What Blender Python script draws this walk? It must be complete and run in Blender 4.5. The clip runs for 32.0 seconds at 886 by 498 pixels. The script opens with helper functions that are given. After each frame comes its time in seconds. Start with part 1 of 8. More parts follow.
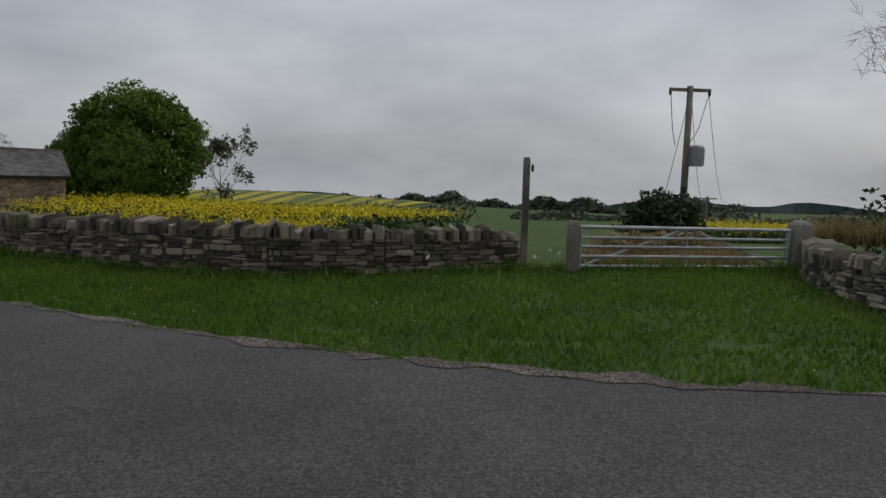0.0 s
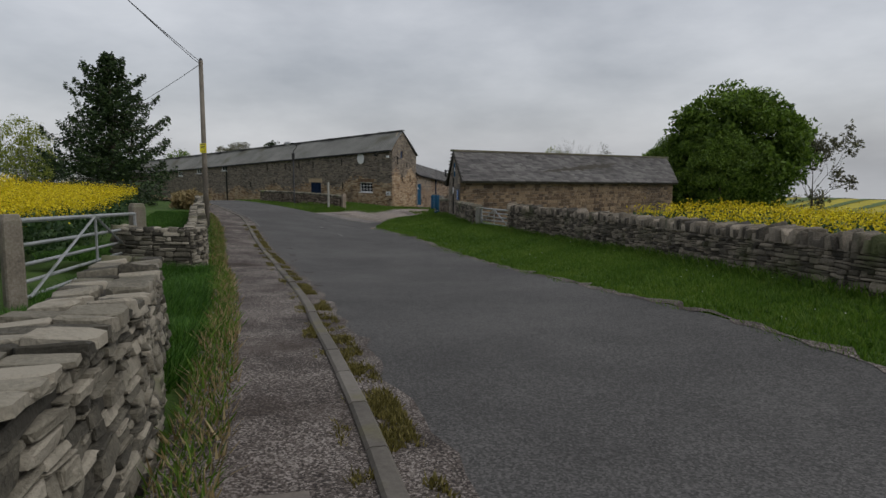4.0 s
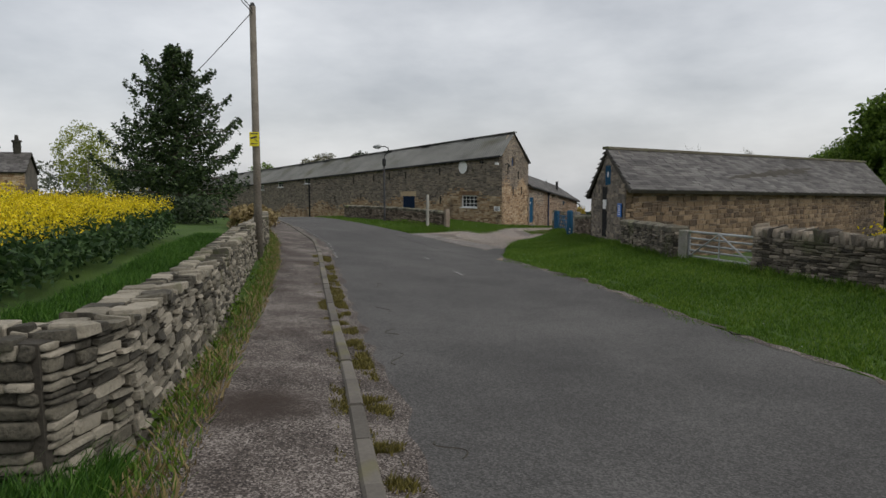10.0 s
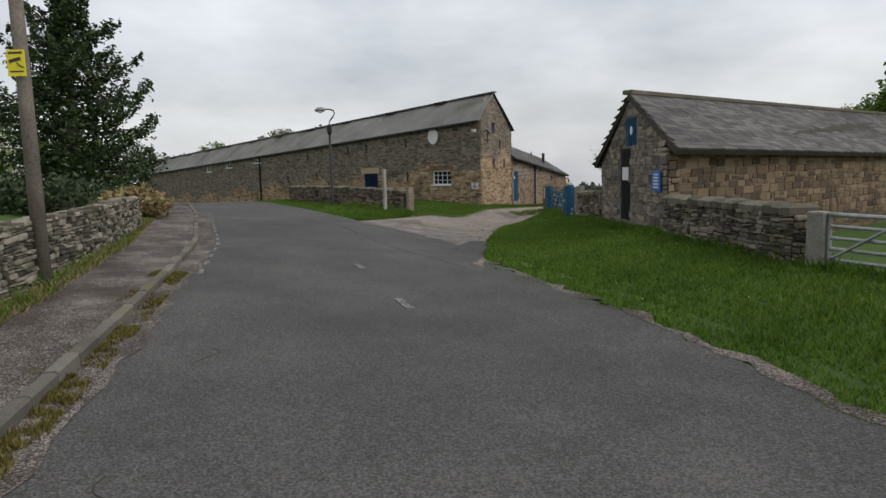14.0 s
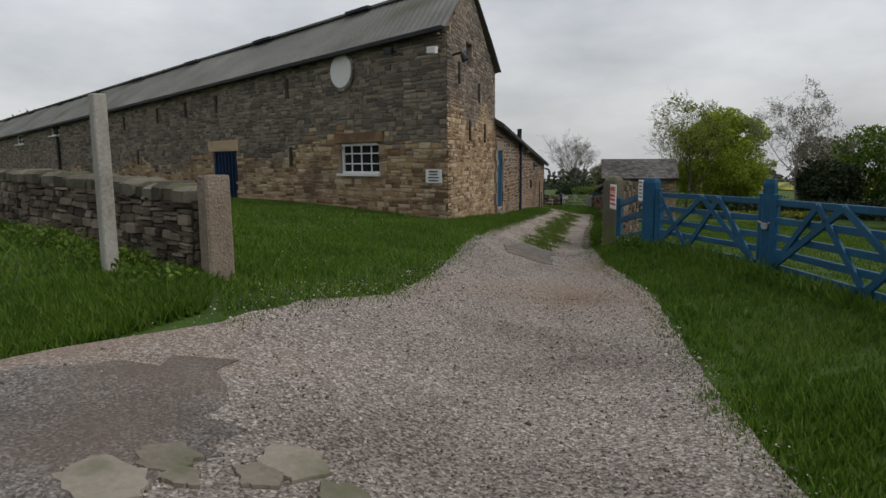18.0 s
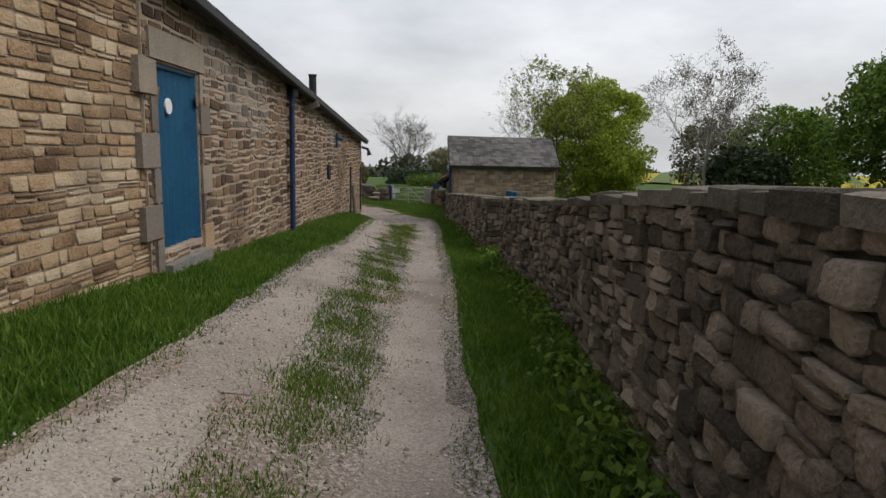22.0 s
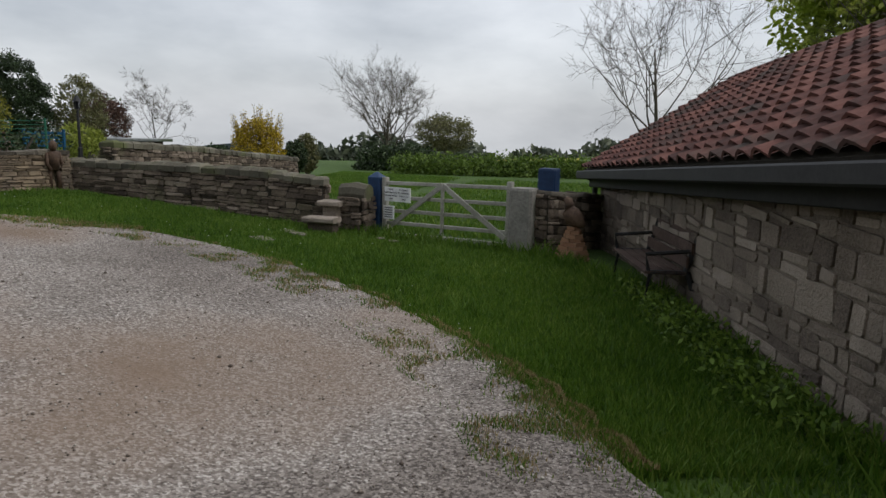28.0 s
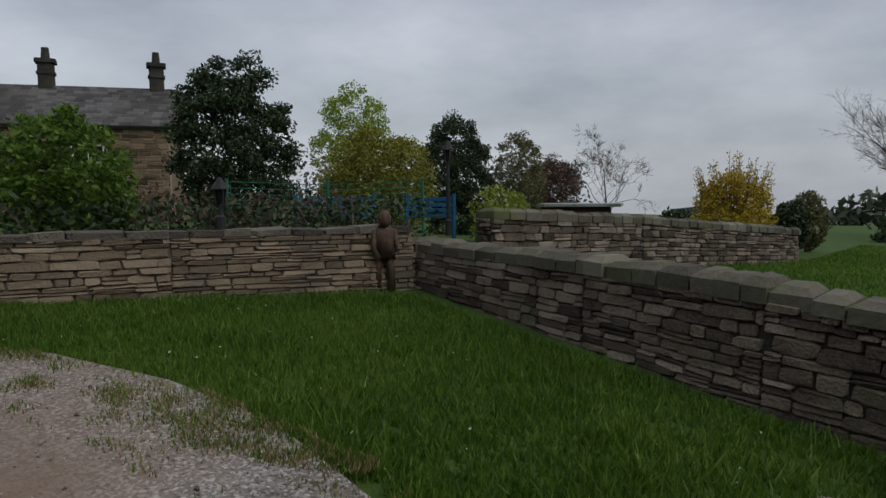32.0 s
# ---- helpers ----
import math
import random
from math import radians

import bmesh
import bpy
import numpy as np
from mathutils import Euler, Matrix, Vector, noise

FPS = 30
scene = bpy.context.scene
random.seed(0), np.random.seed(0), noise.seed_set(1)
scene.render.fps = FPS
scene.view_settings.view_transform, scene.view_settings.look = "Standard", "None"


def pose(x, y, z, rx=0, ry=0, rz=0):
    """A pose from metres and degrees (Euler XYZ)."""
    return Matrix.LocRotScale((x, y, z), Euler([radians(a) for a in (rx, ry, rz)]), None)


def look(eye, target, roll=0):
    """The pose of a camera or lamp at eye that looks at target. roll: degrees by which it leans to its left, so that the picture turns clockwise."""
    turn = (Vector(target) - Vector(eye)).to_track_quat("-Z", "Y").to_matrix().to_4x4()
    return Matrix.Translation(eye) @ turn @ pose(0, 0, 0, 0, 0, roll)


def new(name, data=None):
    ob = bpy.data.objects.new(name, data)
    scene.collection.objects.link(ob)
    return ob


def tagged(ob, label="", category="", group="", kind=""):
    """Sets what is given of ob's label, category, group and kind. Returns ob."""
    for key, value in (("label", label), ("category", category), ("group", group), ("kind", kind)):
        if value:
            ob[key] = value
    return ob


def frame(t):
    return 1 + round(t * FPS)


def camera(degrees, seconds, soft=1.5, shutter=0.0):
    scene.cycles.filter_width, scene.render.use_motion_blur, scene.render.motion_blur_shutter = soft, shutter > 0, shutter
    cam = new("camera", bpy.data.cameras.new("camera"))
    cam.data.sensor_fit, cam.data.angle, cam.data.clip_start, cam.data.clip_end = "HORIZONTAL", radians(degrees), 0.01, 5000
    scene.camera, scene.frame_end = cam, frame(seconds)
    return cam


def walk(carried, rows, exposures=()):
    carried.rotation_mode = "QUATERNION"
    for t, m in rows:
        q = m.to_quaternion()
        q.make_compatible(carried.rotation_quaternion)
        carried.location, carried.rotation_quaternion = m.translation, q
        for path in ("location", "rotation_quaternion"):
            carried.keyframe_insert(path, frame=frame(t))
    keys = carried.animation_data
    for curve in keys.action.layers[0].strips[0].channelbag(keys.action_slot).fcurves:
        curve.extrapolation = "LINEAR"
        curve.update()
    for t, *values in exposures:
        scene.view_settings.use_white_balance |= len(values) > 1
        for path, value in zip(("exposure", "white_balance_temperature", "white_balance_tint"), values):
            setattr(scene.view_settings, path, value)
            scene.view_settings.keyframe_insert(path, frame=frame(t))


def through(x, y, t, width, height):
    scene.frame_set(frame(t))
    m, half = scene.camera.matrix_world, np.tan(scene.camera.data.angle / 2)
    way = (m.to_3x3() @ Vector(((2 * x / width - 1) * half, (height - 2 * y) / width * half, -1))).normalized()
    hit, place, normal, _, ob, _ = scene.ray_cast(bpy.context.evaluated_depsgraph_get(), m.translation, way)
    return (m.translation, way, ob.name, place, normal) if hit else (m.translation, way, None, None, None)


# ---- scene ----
cam = camera(68.09, 32.0)
K = 0.540  # metres for one unit of the plan


def at(x, y, z, yaw, pitch, roll):
    return pose(x * K, y * K, z * K, 90 + pitch, roll, yaw)


PATH = [
    (0.0, at(0.000, 0.000, 1.376, -0.02, -6.55, -1.29)),
    (0.5, at(-0.494, 0.258, 1.368, -0.12, -6.39, -1.53)),
    (1.0, at(-1.140, 0.285, 1.396, 4.99, -6.55, -1.64)),
    (1.5, at(-1.633, 0.221, 1.447, 17.19, -7.14, -1.48)),
    (2.0, at(-2.342, 0.544, 1.417, 28.49, -7.58, -0.97)),
    (2.5, at(-3.439, 1.276, 1.295, 35.45, -7.62, -0.48)),
    (3.0, at(-4.404, 1.843, 1.197, 41.36, -7.33, -0.12)),
    (3.5, at(-5.139, 2.372, 1.154, 43.71, -6.89, -0.09)),
    (5.5, at(-8.717, 4.702, 1.213, 48.08, -5.83, -0.20)),
    (6.0, at(-9.447, 5.107, 1.180, 48.94, -5.66, -0.22)),
    (6.5, at(-10.148, 5.513, 1.120, 49.69, -5.68, -0.06)),
    (7.0, at(-10.834, 5.867, 1.052, 50.37, -5.66, 0.11)),
    (7.5, at(-11.488, 6.267, 0.983, 51.08, -5.61, 0.30)),
    (8.0, at(-12.146, 6.677, 0.915, 51.85, -5.51, 0.40)),
    (8.5, at(-12.845, 7.083, 0.856, 52.22, -5.41, 0.35)),
    (9.0, at(-13.549, 7.533, 0.846, 52.46, -5.29, 0.22)),
    (9.5, at(-14.182, 7.955, 0.847, 52.55, -5.24, 0.12)),
    (10.0, at(-14.886, 8.339, 0.819, 52.32, -5.14, 0.10)),
    (10.5, at(-15.593, 8.737, 0.777, 51.95, -4.95, 0.05)),
    (11.0, at(-16.308, 9.042, 0.751, 51.65, -5.05, 0.07)),
    (11.5, at(-16.974, 9.336, 0.726, 51.45, -5.26, 0.07)),
    (12.0, at(-17.615, 9.618, 0.705, 51.39, -5.27, 0.21)),
    (12.5, at(-18.228, 10.006, 0.678, 51.34, -5.22, 0.44)),
    (13.0, at(-18.842, 10.684, 0.589, 51.07, -5.61, 0.65)),
    (13.5, at(-19.661, 12.248, 0.460, 50.26, -6.21, 0.94)),
    (14.0, at(-20.728, 13.796, 0.502, 50.52, -6.94, 1.52)),
    (14.5, at(-22.517, 15.516, 0.497, 50.10, -7.06, 2.28)),
    (16.5, at(-30.823, 22.243, 0.237, 50.00, -6.74, 1.10)),
    (17.0, at(-33.004, 23.826, 0.113, 49.81, -6.73, 0.62)),
    (17.5, at(-34.910, 25.284, 0.012, 49.38, -6.81, 0.41)),
    (18.0, at(-36.532, 26.895, -0.090, 43.81, -7.65, 0.61)),
    (18.5, at(-37.949, 28.643, -0.173, 37.60, -8.12, 0.95)),
    (19.0, at(-38.955, 30.146, -0.216, 36.48, -8.46, 1.09)),
    (19.5, at(-39.893, 31.510, -0.282, 35.57, -8.72, 0.64)),
    (20.0, at(-40.833, 32.867, -0.347, 35.04, -8.83, 0.41)),
    (20.5, at(-41.731, 34.254, -0.387, 31.90, -9.23, 0.54)),
    (21.0, at(-42.503, 35.904, -0.431, 30.41, -9.06, -0.06)),
    (21.5, at(-43.480, 37.771, -0.472, 29.99, -8.72, -0.70)),
    (22.0, at(-44.853, 39.963, -0.571, 29.56, -8.82, -1.04)),
    (22.5, at(-46.259, 42.269, -0.668, 29.26, -8.98, -1.25)),
    (23.0, at(-47.617, 44.602, -0.794, 28.70, -9.05, -1.37)),
    (23.5, at(-49.013, 46.908, -0.926, 28.50, -9.05, -1.43)),
    (24.0, at(-50.359, 49.243, -1.117, 28.32, -9.06, -1.51)),
    (24.5, at(-51.656, 51.615, -1.230, 28.36, -9.22, -1.57)),
    (25.0, at(-53.008, 53.955, -1.336, 28.70, -9.48, -1.79)),
    (25.5, at(-54.399, 56.259, -1.556, 28.87, -9.30, -1.92)),
    (27.5, at(-60.189, 61.987, -2.082, 24.55, -9.85, -1.53)),
    (28.0, at(-61.114, 63.258, -2.136, 26.51, -10.00, -1.30)),
    (28.5, at(-62.073, 64.476, -2.224, 30.90, -9.79, -0.77)),
    (29.0, at(-62.990, 65.505, -2.278, 36.09, -9.07, -0.56)),
    (29.5, at(-63.750, 66.385, -2.370, 42.65, -7.64, -0.06)),
    (30.0, at(-64.514, 67.072, -2.347, 49.60, -6.34, 0.12)),
    (30.5, at(-65.065, 67.633, -2.227, 55.23, -5.90, -0.00)),
    (31.0, at(-65.546, 68.081, -2.187, 59.78, -5.55, 0.14)),
    (31.5, at(-65.910, 68.476, -2.180, 63.27, -5.32, 0.36)),
    (32.0, at(-66.225, 68.803, -2.251, 65.61, -4.82, 0.50)),
]
walk(cam, PATH, [(0, -0.65, 6280, 11), (2, -0.55, 6300, 11), (6, -0.25, 6380, 11), (9, -0.1, 6480, 10), (12, -0.1, 6500, 10), (14, 0.05, 6450, 10), (16.5, -0.25, 6500, 10), (17.5, -0.25, 6500, 10), (19, 0.1, 6520, 11),
                 (20, 0.15, 6520, 11), (22, 0.15, 6500, 11), (24, 0.3, 6550, 11), (25.5, 0.22, 6550, 11), (28, 0.0, 6300, 10), (30, -0.38, 6080, 10), (32, -0.55, 6080, 10)])

# ---- world and sun: an overcast sky ----
world = bpy.data.worlds.new("overcast_sky")
scene.world = world
world.use_nodes = True
wn, wl = world.node_tree.nodes, world.node_tree.links
wn.clear()
sky = wn.new("ShaderNodeTexSky")
sky.sky_type, sky.sun_disc = "NISHITA", False
sky.sun_elevation, sky.sun_rotation = radians(51), radians(63)
sky.air_density, sky.dust_density = 1.0, 4.0
coord = wn.new("ShaderNodeTexCoord")
squash = wn.new("ShaderNodeMapping")
squash.inputs["Scale"].default_value = (1.0, 1.0, 2.6)
clouds = wn.new("ShaderNodeTexNoise")
clouds.inputs["Scale"].default_value, clouds.inputs["Detail"].default_value, clouds.inputs["Roughness"].default_value = 2.2, 6.0, 0.55
cloud_ramp = wn.new("ShaderNodeValToRGB")
cloud_ramp.color_ramp.elements[0].position, cloud_ramp.color_ramp.elements[0].color = 0.30, (0.44, 0.455, 0.475, 1)
cloud_ramp.color_ramp.elements[1].position, cloud_ramp.color_ramp.elements[1].color = 0.72, (0.87, 0.875, 0.88, 1)
blend = wn.new("ShaderNodeMix")
blend.data_type = "RGBA"
blend.inputs["Factor"].default_value = 0.965
out_sky = wn.new("ShaderNodeBackground")
out_sky.inputs["Strength"].default_value = 0.95
out_world = wn.new("ShaderNodeOutputWorld")
wl.new(coord.outputs["Generated"], squash.inputs["Vector"])
wl.new(squash.outputs["Vector"], clouds.inputs["Vector"])
wl.new(clouds.outputs["Fac"], cloud_ramp.inputs["Fac"])
wl.new(sky.outputs["Color"], blend.inputs[6])
wl.new(cloud_ramp.outputs["Color"], blend.inputs[7])
wl.new(blend.outputs[2], out_sky.inputs["Color"])
wl.new(out_sky.outputs["Background"], out_world.inputs["Surface"])
sun_data = bpy.data.lights.new("sun", "SUN")
sun_data.energy, sun_data.angle, sun_data.color = 1.3, radians(38), (1.0, 0.97, 0.93)
sun = new("sun", sun_data)
sun.matrix_world = look((0, 0, 36), (-26, -13, 0))


# ---- helpers ----
rng = np.random.default_rng(7)
rng1 = random.Random(11)


def rand(a, b, n=None):
    return rng1.uniform(a, b) if n is None else rng.uniform(a, b, n)


def mesh_of(name, verts, faces, material, smooth=False):
    """A mesh from places in units of the plan."""
    me = bpy.data.meshes.new(name)
    v = np.asarray(verts, np.float32).reshape(-1, 3) * K
    if isinstance(faces, np.ndarray):
        n, k = faces.shape
        me.vertices.add(len(v))
        me.vertices.foreach_set("co", v.ravel())
        me.loops.add(n * k)
        me.loops.foreach_set("vertex_index", faces.astype(np.int32).ravel())
        me.polygons.add(n)
        me.polygons.foreach_set("loop_start", np.arange(0, n * k, k, dtype=np.int32))
        me.update(calc_edges=True)
    else:
        me.from_pydata(v.tolist(), [], faces)
        me.update()
    me.materials.append(material)
    if smooth:
        me.polygons.foreach_set("use_smooth", [True] * len(me.polygons))
    return me


def under(ob, parent):
    ob.parent = parent
    ob.matrix_parent_inverse = parent.matrix_world.inverted()
    return ob


def thing(name, place, label, category="", group="", kind=""):
    """A top-level thing: an empty at its base."""
    ob = new(name)
    ob.empty_display_size = 0.2
    ob.matrix_world = Matrix.Translation(Vector(place) * K)
    return tagged(ob, label, category, group, kind)


class Shape:
    """Verts and faces, gathered piece by piece."""

    def __init__(self):
        self.v, self.f = [], []

    def add(self, verts, faces):
        n = len(self.v)
        self.v += [tuple(p) for p in verts]
        self.f += [tuple(i + n for i in q) for q in faces]
        return self

    def hexa(self, low, high):
        """A block from its four lower and four upper corners."""
        return self.add(list(low) + list(high), [(3, 2, 1, 0), (4, 5, 6, 7), (0, 1, 5, 4), (1, 2, 6, 5), (2, 3, 7, 6), (3, 0, 4, 7)])

    def beam(self, a, b, w, h, bevel=0.0):
        """A bar of section w by h from a to b, with bevelled long edges."""
        a, b = Vector(a), Vector(b)
        d = (b - a).normalized()
        up = Vector((0, 0, 1)) if abs(d.z) < 0.9 else Vector((0, 1, 0))
        s = d.cross(up).normalized()
        t = s.cross(d).normalized()
        c = bevel or min(w, h) * 0.12
        ring = [(-w / 2 + c, -h / 2), (w / 2 - c, -h / 2), (w / 2, -h / 2 + c), (w / 2, h / 2 - c), (w / 2 - c, h / 2), (-w / 2 + c, h / 2), (-w / 2, h / 2 - c), (-w / 2, -h / 2 + c)]
        vs = [tuple(p + s * x + t * y) for p in (a, b) for x, y in ring]
        fs = [(i, (i + 1) % 8, 8 + (i + 1) % 8, 8 + i) for i in range(8)] + [tuple(range(7, -1, -1)), tuple(range(8, 16))]
        return self.add(vs, fs)

    def tube(self, path, radii, n=8, cap=True):
        path = [Vector(p) for p in path]
        if not hasattr(radii, "__len__"):
            radii = [radii] * len(path)
        vs, fs = [], []
        for i, p in enumerate(path):
            d = (path[min(i + 1, len(path) - 1)] - path[max(i - 1, 0)]).normalized()
            up = Vector((0, 0, 1)) if abs(d.z) < 0.95 else Vector((0, 1, 0))
            s = d.cross(up).normalized()
            t = s.cross(d)
            vs += [tuple(p + (s * math.cos(a) + t * math.sin(a)) * radii[i]) for a in [2 * math.pi * j / n for j in range(n)]]
        for i in range(len(path) - 1):
            fs += [(i * n + j, i * n + (j + 1) % n, (i + 1) * n + (j + 1) % n, (i + 1) * n + j) for j in range(n)]
        if cap:
            fs += [tuple(range(n - 1, -1, -1)), tuple(range((len(path) - 1) * n, len(path) * n))]
        return self.add(vs, fs)

    def disc(self, centre, axis, radius, thick, n=24):
        a, d = Vector(centre), Vector(axis).normalized()
        return self.tube([a, a + d * thick * 0.8, a + d * thick], [radius, radius, radius * 0.93], n)


def part(name, shape, material, parent=None, label="", category="", group="", kind="", smooth=False):
    ob = new(name, mesh_of(name, shape.v, shape.f, material, smooth))
    if parent is not None:
        under(ob, parent)
    return tagged(ob, label, category, group, kind)


def text_part(name, body, size, matrix, material, parent, align="CENTER"):
    """Lettering as a flat mesh; matrix in units of the plan, size in units."""
    cu = bpy.data.curves.new(name, "FONT")
    cu.body, cu.size, cu.align_x, cu.align_y, cu.extrude, cu.resolution_u = body, size * K, align, "CENTER", 0.0015, 2
    tmp = bpy.data.objects.new(name, cu)
    me = bpy.data.meshes.new_from_object(tmp)
    bpy.data.objects.remove(tmp)
    me.materials.append(material)
    ob = new(name, me)
    m = matrix.copy()
    m.translation = m.translation * K
    ob.matrix_world = m
    return under(ob, parent)


# ---- materials ----
def material(name, colours, rough=0.85, scale=6.0, fine=60.0, bump=0.3, depth=0.02, vary=0.5, islands=False, stain=None, metal=0.0, cells=None):
    """colours: two to four base colours. They follow a coarse and a fine noise, and each piece's own random shift."""
    m = bpy.data.materials.new(name)
    m.use_nodes = True
    nt = m.node_tree
    n, l = nt.nodes, nt.links
    bsdf = n["Principled BSDF"]
    tc = n.new("ShaderNodeTexCoord")
    geo = n.new("ShaderNodeNewGeometry")
    big, small = n.new("ShaderNodeTexNoise"), n.new("ShaderNodeTexNoise")
    for node, sc, det in ((big, scale, 5.0), (small, fine, 4.0)):
        node.inputs["Scale"].default_value, node.inputs["Detail"].default_value, node.inputs["Roughness"].default_value = sc, det, 0.62
        l.new(geo.outputs["Position"], node.inputs["Vector"])
    mix = n.new("ShaderNodeMath")
    mix.operation = "MULTIPLY_ADD"
    mix.inputs[1].default_value = 0.45
    l.new(small.outputs["Fac"], mix.inputs[0])
    share = n.new("ShaderNodeMath")
    share.operation = "MULTIPLY"
    share.inputs[1].default_value = 0.55
    l.new(big.outputs["Fac"], share.inputs[0])
    l.new(share.outputs[0], mix.inputs[2])
    fac = mix.outputs[0]
    if islands:
        info = n.new("ShaderNodeObjectInfo")
        both = n.new("ShaderNodeMath")
        both.operation = "ADD"
        l.new(info.outputs["Random"], both.inputs[0])
        l.new(geo.outputs["Random Per Island"], both.inputs[1])
        frac = n.new("ShaderNodeMath")
        frac.operation = "FRACT"
        l.new(both.outputs[0], frac.inputs[0])
        centred = n.new("ShaderNodeMath")
        centred.operation = "MULTIPLY_ADD"
        centred.inputs[1].default_value, centred.inputs[2].default_value = vary, -vary / 2
        l.new(frac.outputs[0], centred.inputs[0])
        s2 = n.new("ShaderNodeMath")
        s2.operation = "ADD"
        l.new(fac, s2.inputs[0])
        l.new(centred.outputs[0], s2.inputs[1])
        fac = s2.outputs[0]
    height = mix.outputs[0]
    if cells:
        vor = n.new("ShaderNodeTexVoronoi")
        vor.inputs["Scale"].default_value, vor.inputs["Randomness"].default_value = cells[0], 1.0
        l.new(geo.outputs["Position"], vor.inputs["Vector"])
        apart = n.new("ShaderNodeSeparateColor")
        l.new(vor.outputs["Color"], apart.inputs["Color"])
        shift = n.new("ShaderNodeMath")
        shift.operation = "MULTIPLY_ADD"
        shift.inputs[1].default_value, shift.inputs[2].default_value = cells[1], -cells[1] / 2
        l.new(apart.outputs[0], shift.inputs[0])
        s3 = n.new("ShaderNodeMath")
        s3.operation = "ADD"
        l.new(fac, s3.inputs[0])
        l.new(shift.outputs[0], s3.inputs[1])
        fac = height = s3.outputs[0]
    ramp = n.new("ShaderNodeValToRGB")
    els = ramp.color_ramp.elements
    lo, hi = (0.22, 0.78) if islands else (0.34, 0.66)
    while len(els) < len(colours):
        els.new(0.5)
    for i, c in enumerate(colours):
        els[i].position = lo + (hi - lo) * i / (len(colours) - 1)
        els[i].color = (*c, 1)
    l.new(fac, ramp.inputs["Fac"])
    colour = ramp.outputs["Color"]
    if stain:
        stain_noise = n.new("ShaderNodeTexNoise")
        stain_noise.inputs["Scale"].default_value, stain_noise.inputs["Detail"].default_value = stain[2], 6.0
        l.new(geo.outputs["Position"], stain_noise.inputs["Vector"])
        sr = n.new("ShaderNodeValToRGB")
        sr.color_ramp.elements[0].position, sr.color_ramp.elements[1].position = 0.62 - 0.25 * stain[1], 0.80 - 0.25 * stain[1]
        l.new(stain_noise.outputs["Fac"], sr.inputs["Fac"])
        over = n.new("ShaderNodeMix")
        over.data_type = "RGBA"
        over.inputs[7].default_value = (*stain[0], 1)
        l.new(sr.outputs["Color"], over.inputs["Factor"])
        l.new(colour, over.inputs[6])
        colour = over.outputs[2]
    l.new(colour, bsdf.inputs["Base Color"])
    bsdf.inputs["Roughness"].default_value, bsdf.inputs["Metallic"].default_value = rough, metal
    bsdf.inputs["Specular IOR Level"].default_value = 0.3
    if bump:
        bp = n.new("ShaderNodeBump")
        bp.inputs["Strength"].default_value, bp.inputs["Distance"].default_value = bump, depth
        l.new(height, bp.inputs["Height"])
        l.new(bp.outputs["Normal"], bsdf.inputs["Normal"])
    return m


def leaf_material(name, colours, through=0.25, vary=0.9):
    m = material(name, colours, 0.6, 1.2, 14.0, 0.0, 0.0, vary, True)
    n, l = m.node_tree.nodes, m.node_tree.links
    ramp = [x for x in n if x.type == "VALTORGB"][0]
    tr = n.new("ShaderNodeBsdfTranslucent")
    l.new(ramp.outputs["Color"], tr.inputs["Color"])
    mx = n.new("ShaderNodeMixShader")
    mx.inputs["Fac"].default_value = through
    out = [x for x in n if x.type == "OUTPUT_MATERIAL"][0]
    l.new(n["Principled BSDF"].outputs[0], mx.inputs[1])
    l.new(tr.outputs[0], mx.inputs[2])
    l.new(mx.outputs[0], out.inputs["Surface"])
    return m


M_TURF = material("turf", [(0.025, 0.050, 0.008), (0.044, 0.085, 0.012), (0.075, 0.125, 0.019)], 0.95, 1.6, 60, 0.6, 0.05)
M_ASPHALT = material("asphalt", [(0.036, 0.0347, 0.033), (0.057, 0.0552, 0.0525), (0.074, 0.0715, 0.068), (0.115, 0.111, 0.105)], 0.85, 0.7, 150, 0.7, 0.008, stain=((0.052, 0.050, 0.0475), 0.12, 0.4), cells=(130, 0.34))
M_PAVE = material("worn_pavement", [(0.026, 0.021, 0.018), (0.068, 0.056, 0.048), (0.115, 0.096, 0.083), (0.28, 0.25, 0.225)], 0.92, 2.2, 90, 0.9, 0.015, stain=((0.040, 0.028, 0.021), 0.34, 1.3), cells=(150, 0.34))
M_KERB = material("kerb_concrete", [(0.075, 0.068, 0.058), (0.125, 0.113, 0.096), (0.18, 0.165, 0.143)], 0.9, 3, 50, 0.4, 0.01, 0.35, True, stain=((0.13, 0.12, 0.05), 0.35, 2.5))
M_GRAVEL = material("limestone_gravel", [(0.075, 0.062, 0.053), (0.19, 0.165, 0.145), (0.28, 0.247, 0.218), (0.52, 0.48, 0.44)], 0.92, 0.5, 60, 1.0, 0.02, stain=((0.19, 0.132, 0.09), 0.45, 0.5), cells=(120, 0.25))
M_PEBBLE = material("gravel_stone", [(0.105, 0.083, 0.067), (0.225, 0.19, 0.158), (0.345, 0.302, 0.26), (0.50, 0.455, 0.405)], 0.85, 8, 80, 0.2, 0.01, 0.9, True)
M_DRY = material("dry_gritstone", [(0.048, 0.044, 0.034), (0.12, 0.109, 0.083), (0.20, 0.182, 0.14), (0.30, 0.272, 0.215)], 0.93, 5, 70, 0.9, 0.02, 0.7, True, stain=((0.10, 0.11, 0.045), 0.12, 2.6))
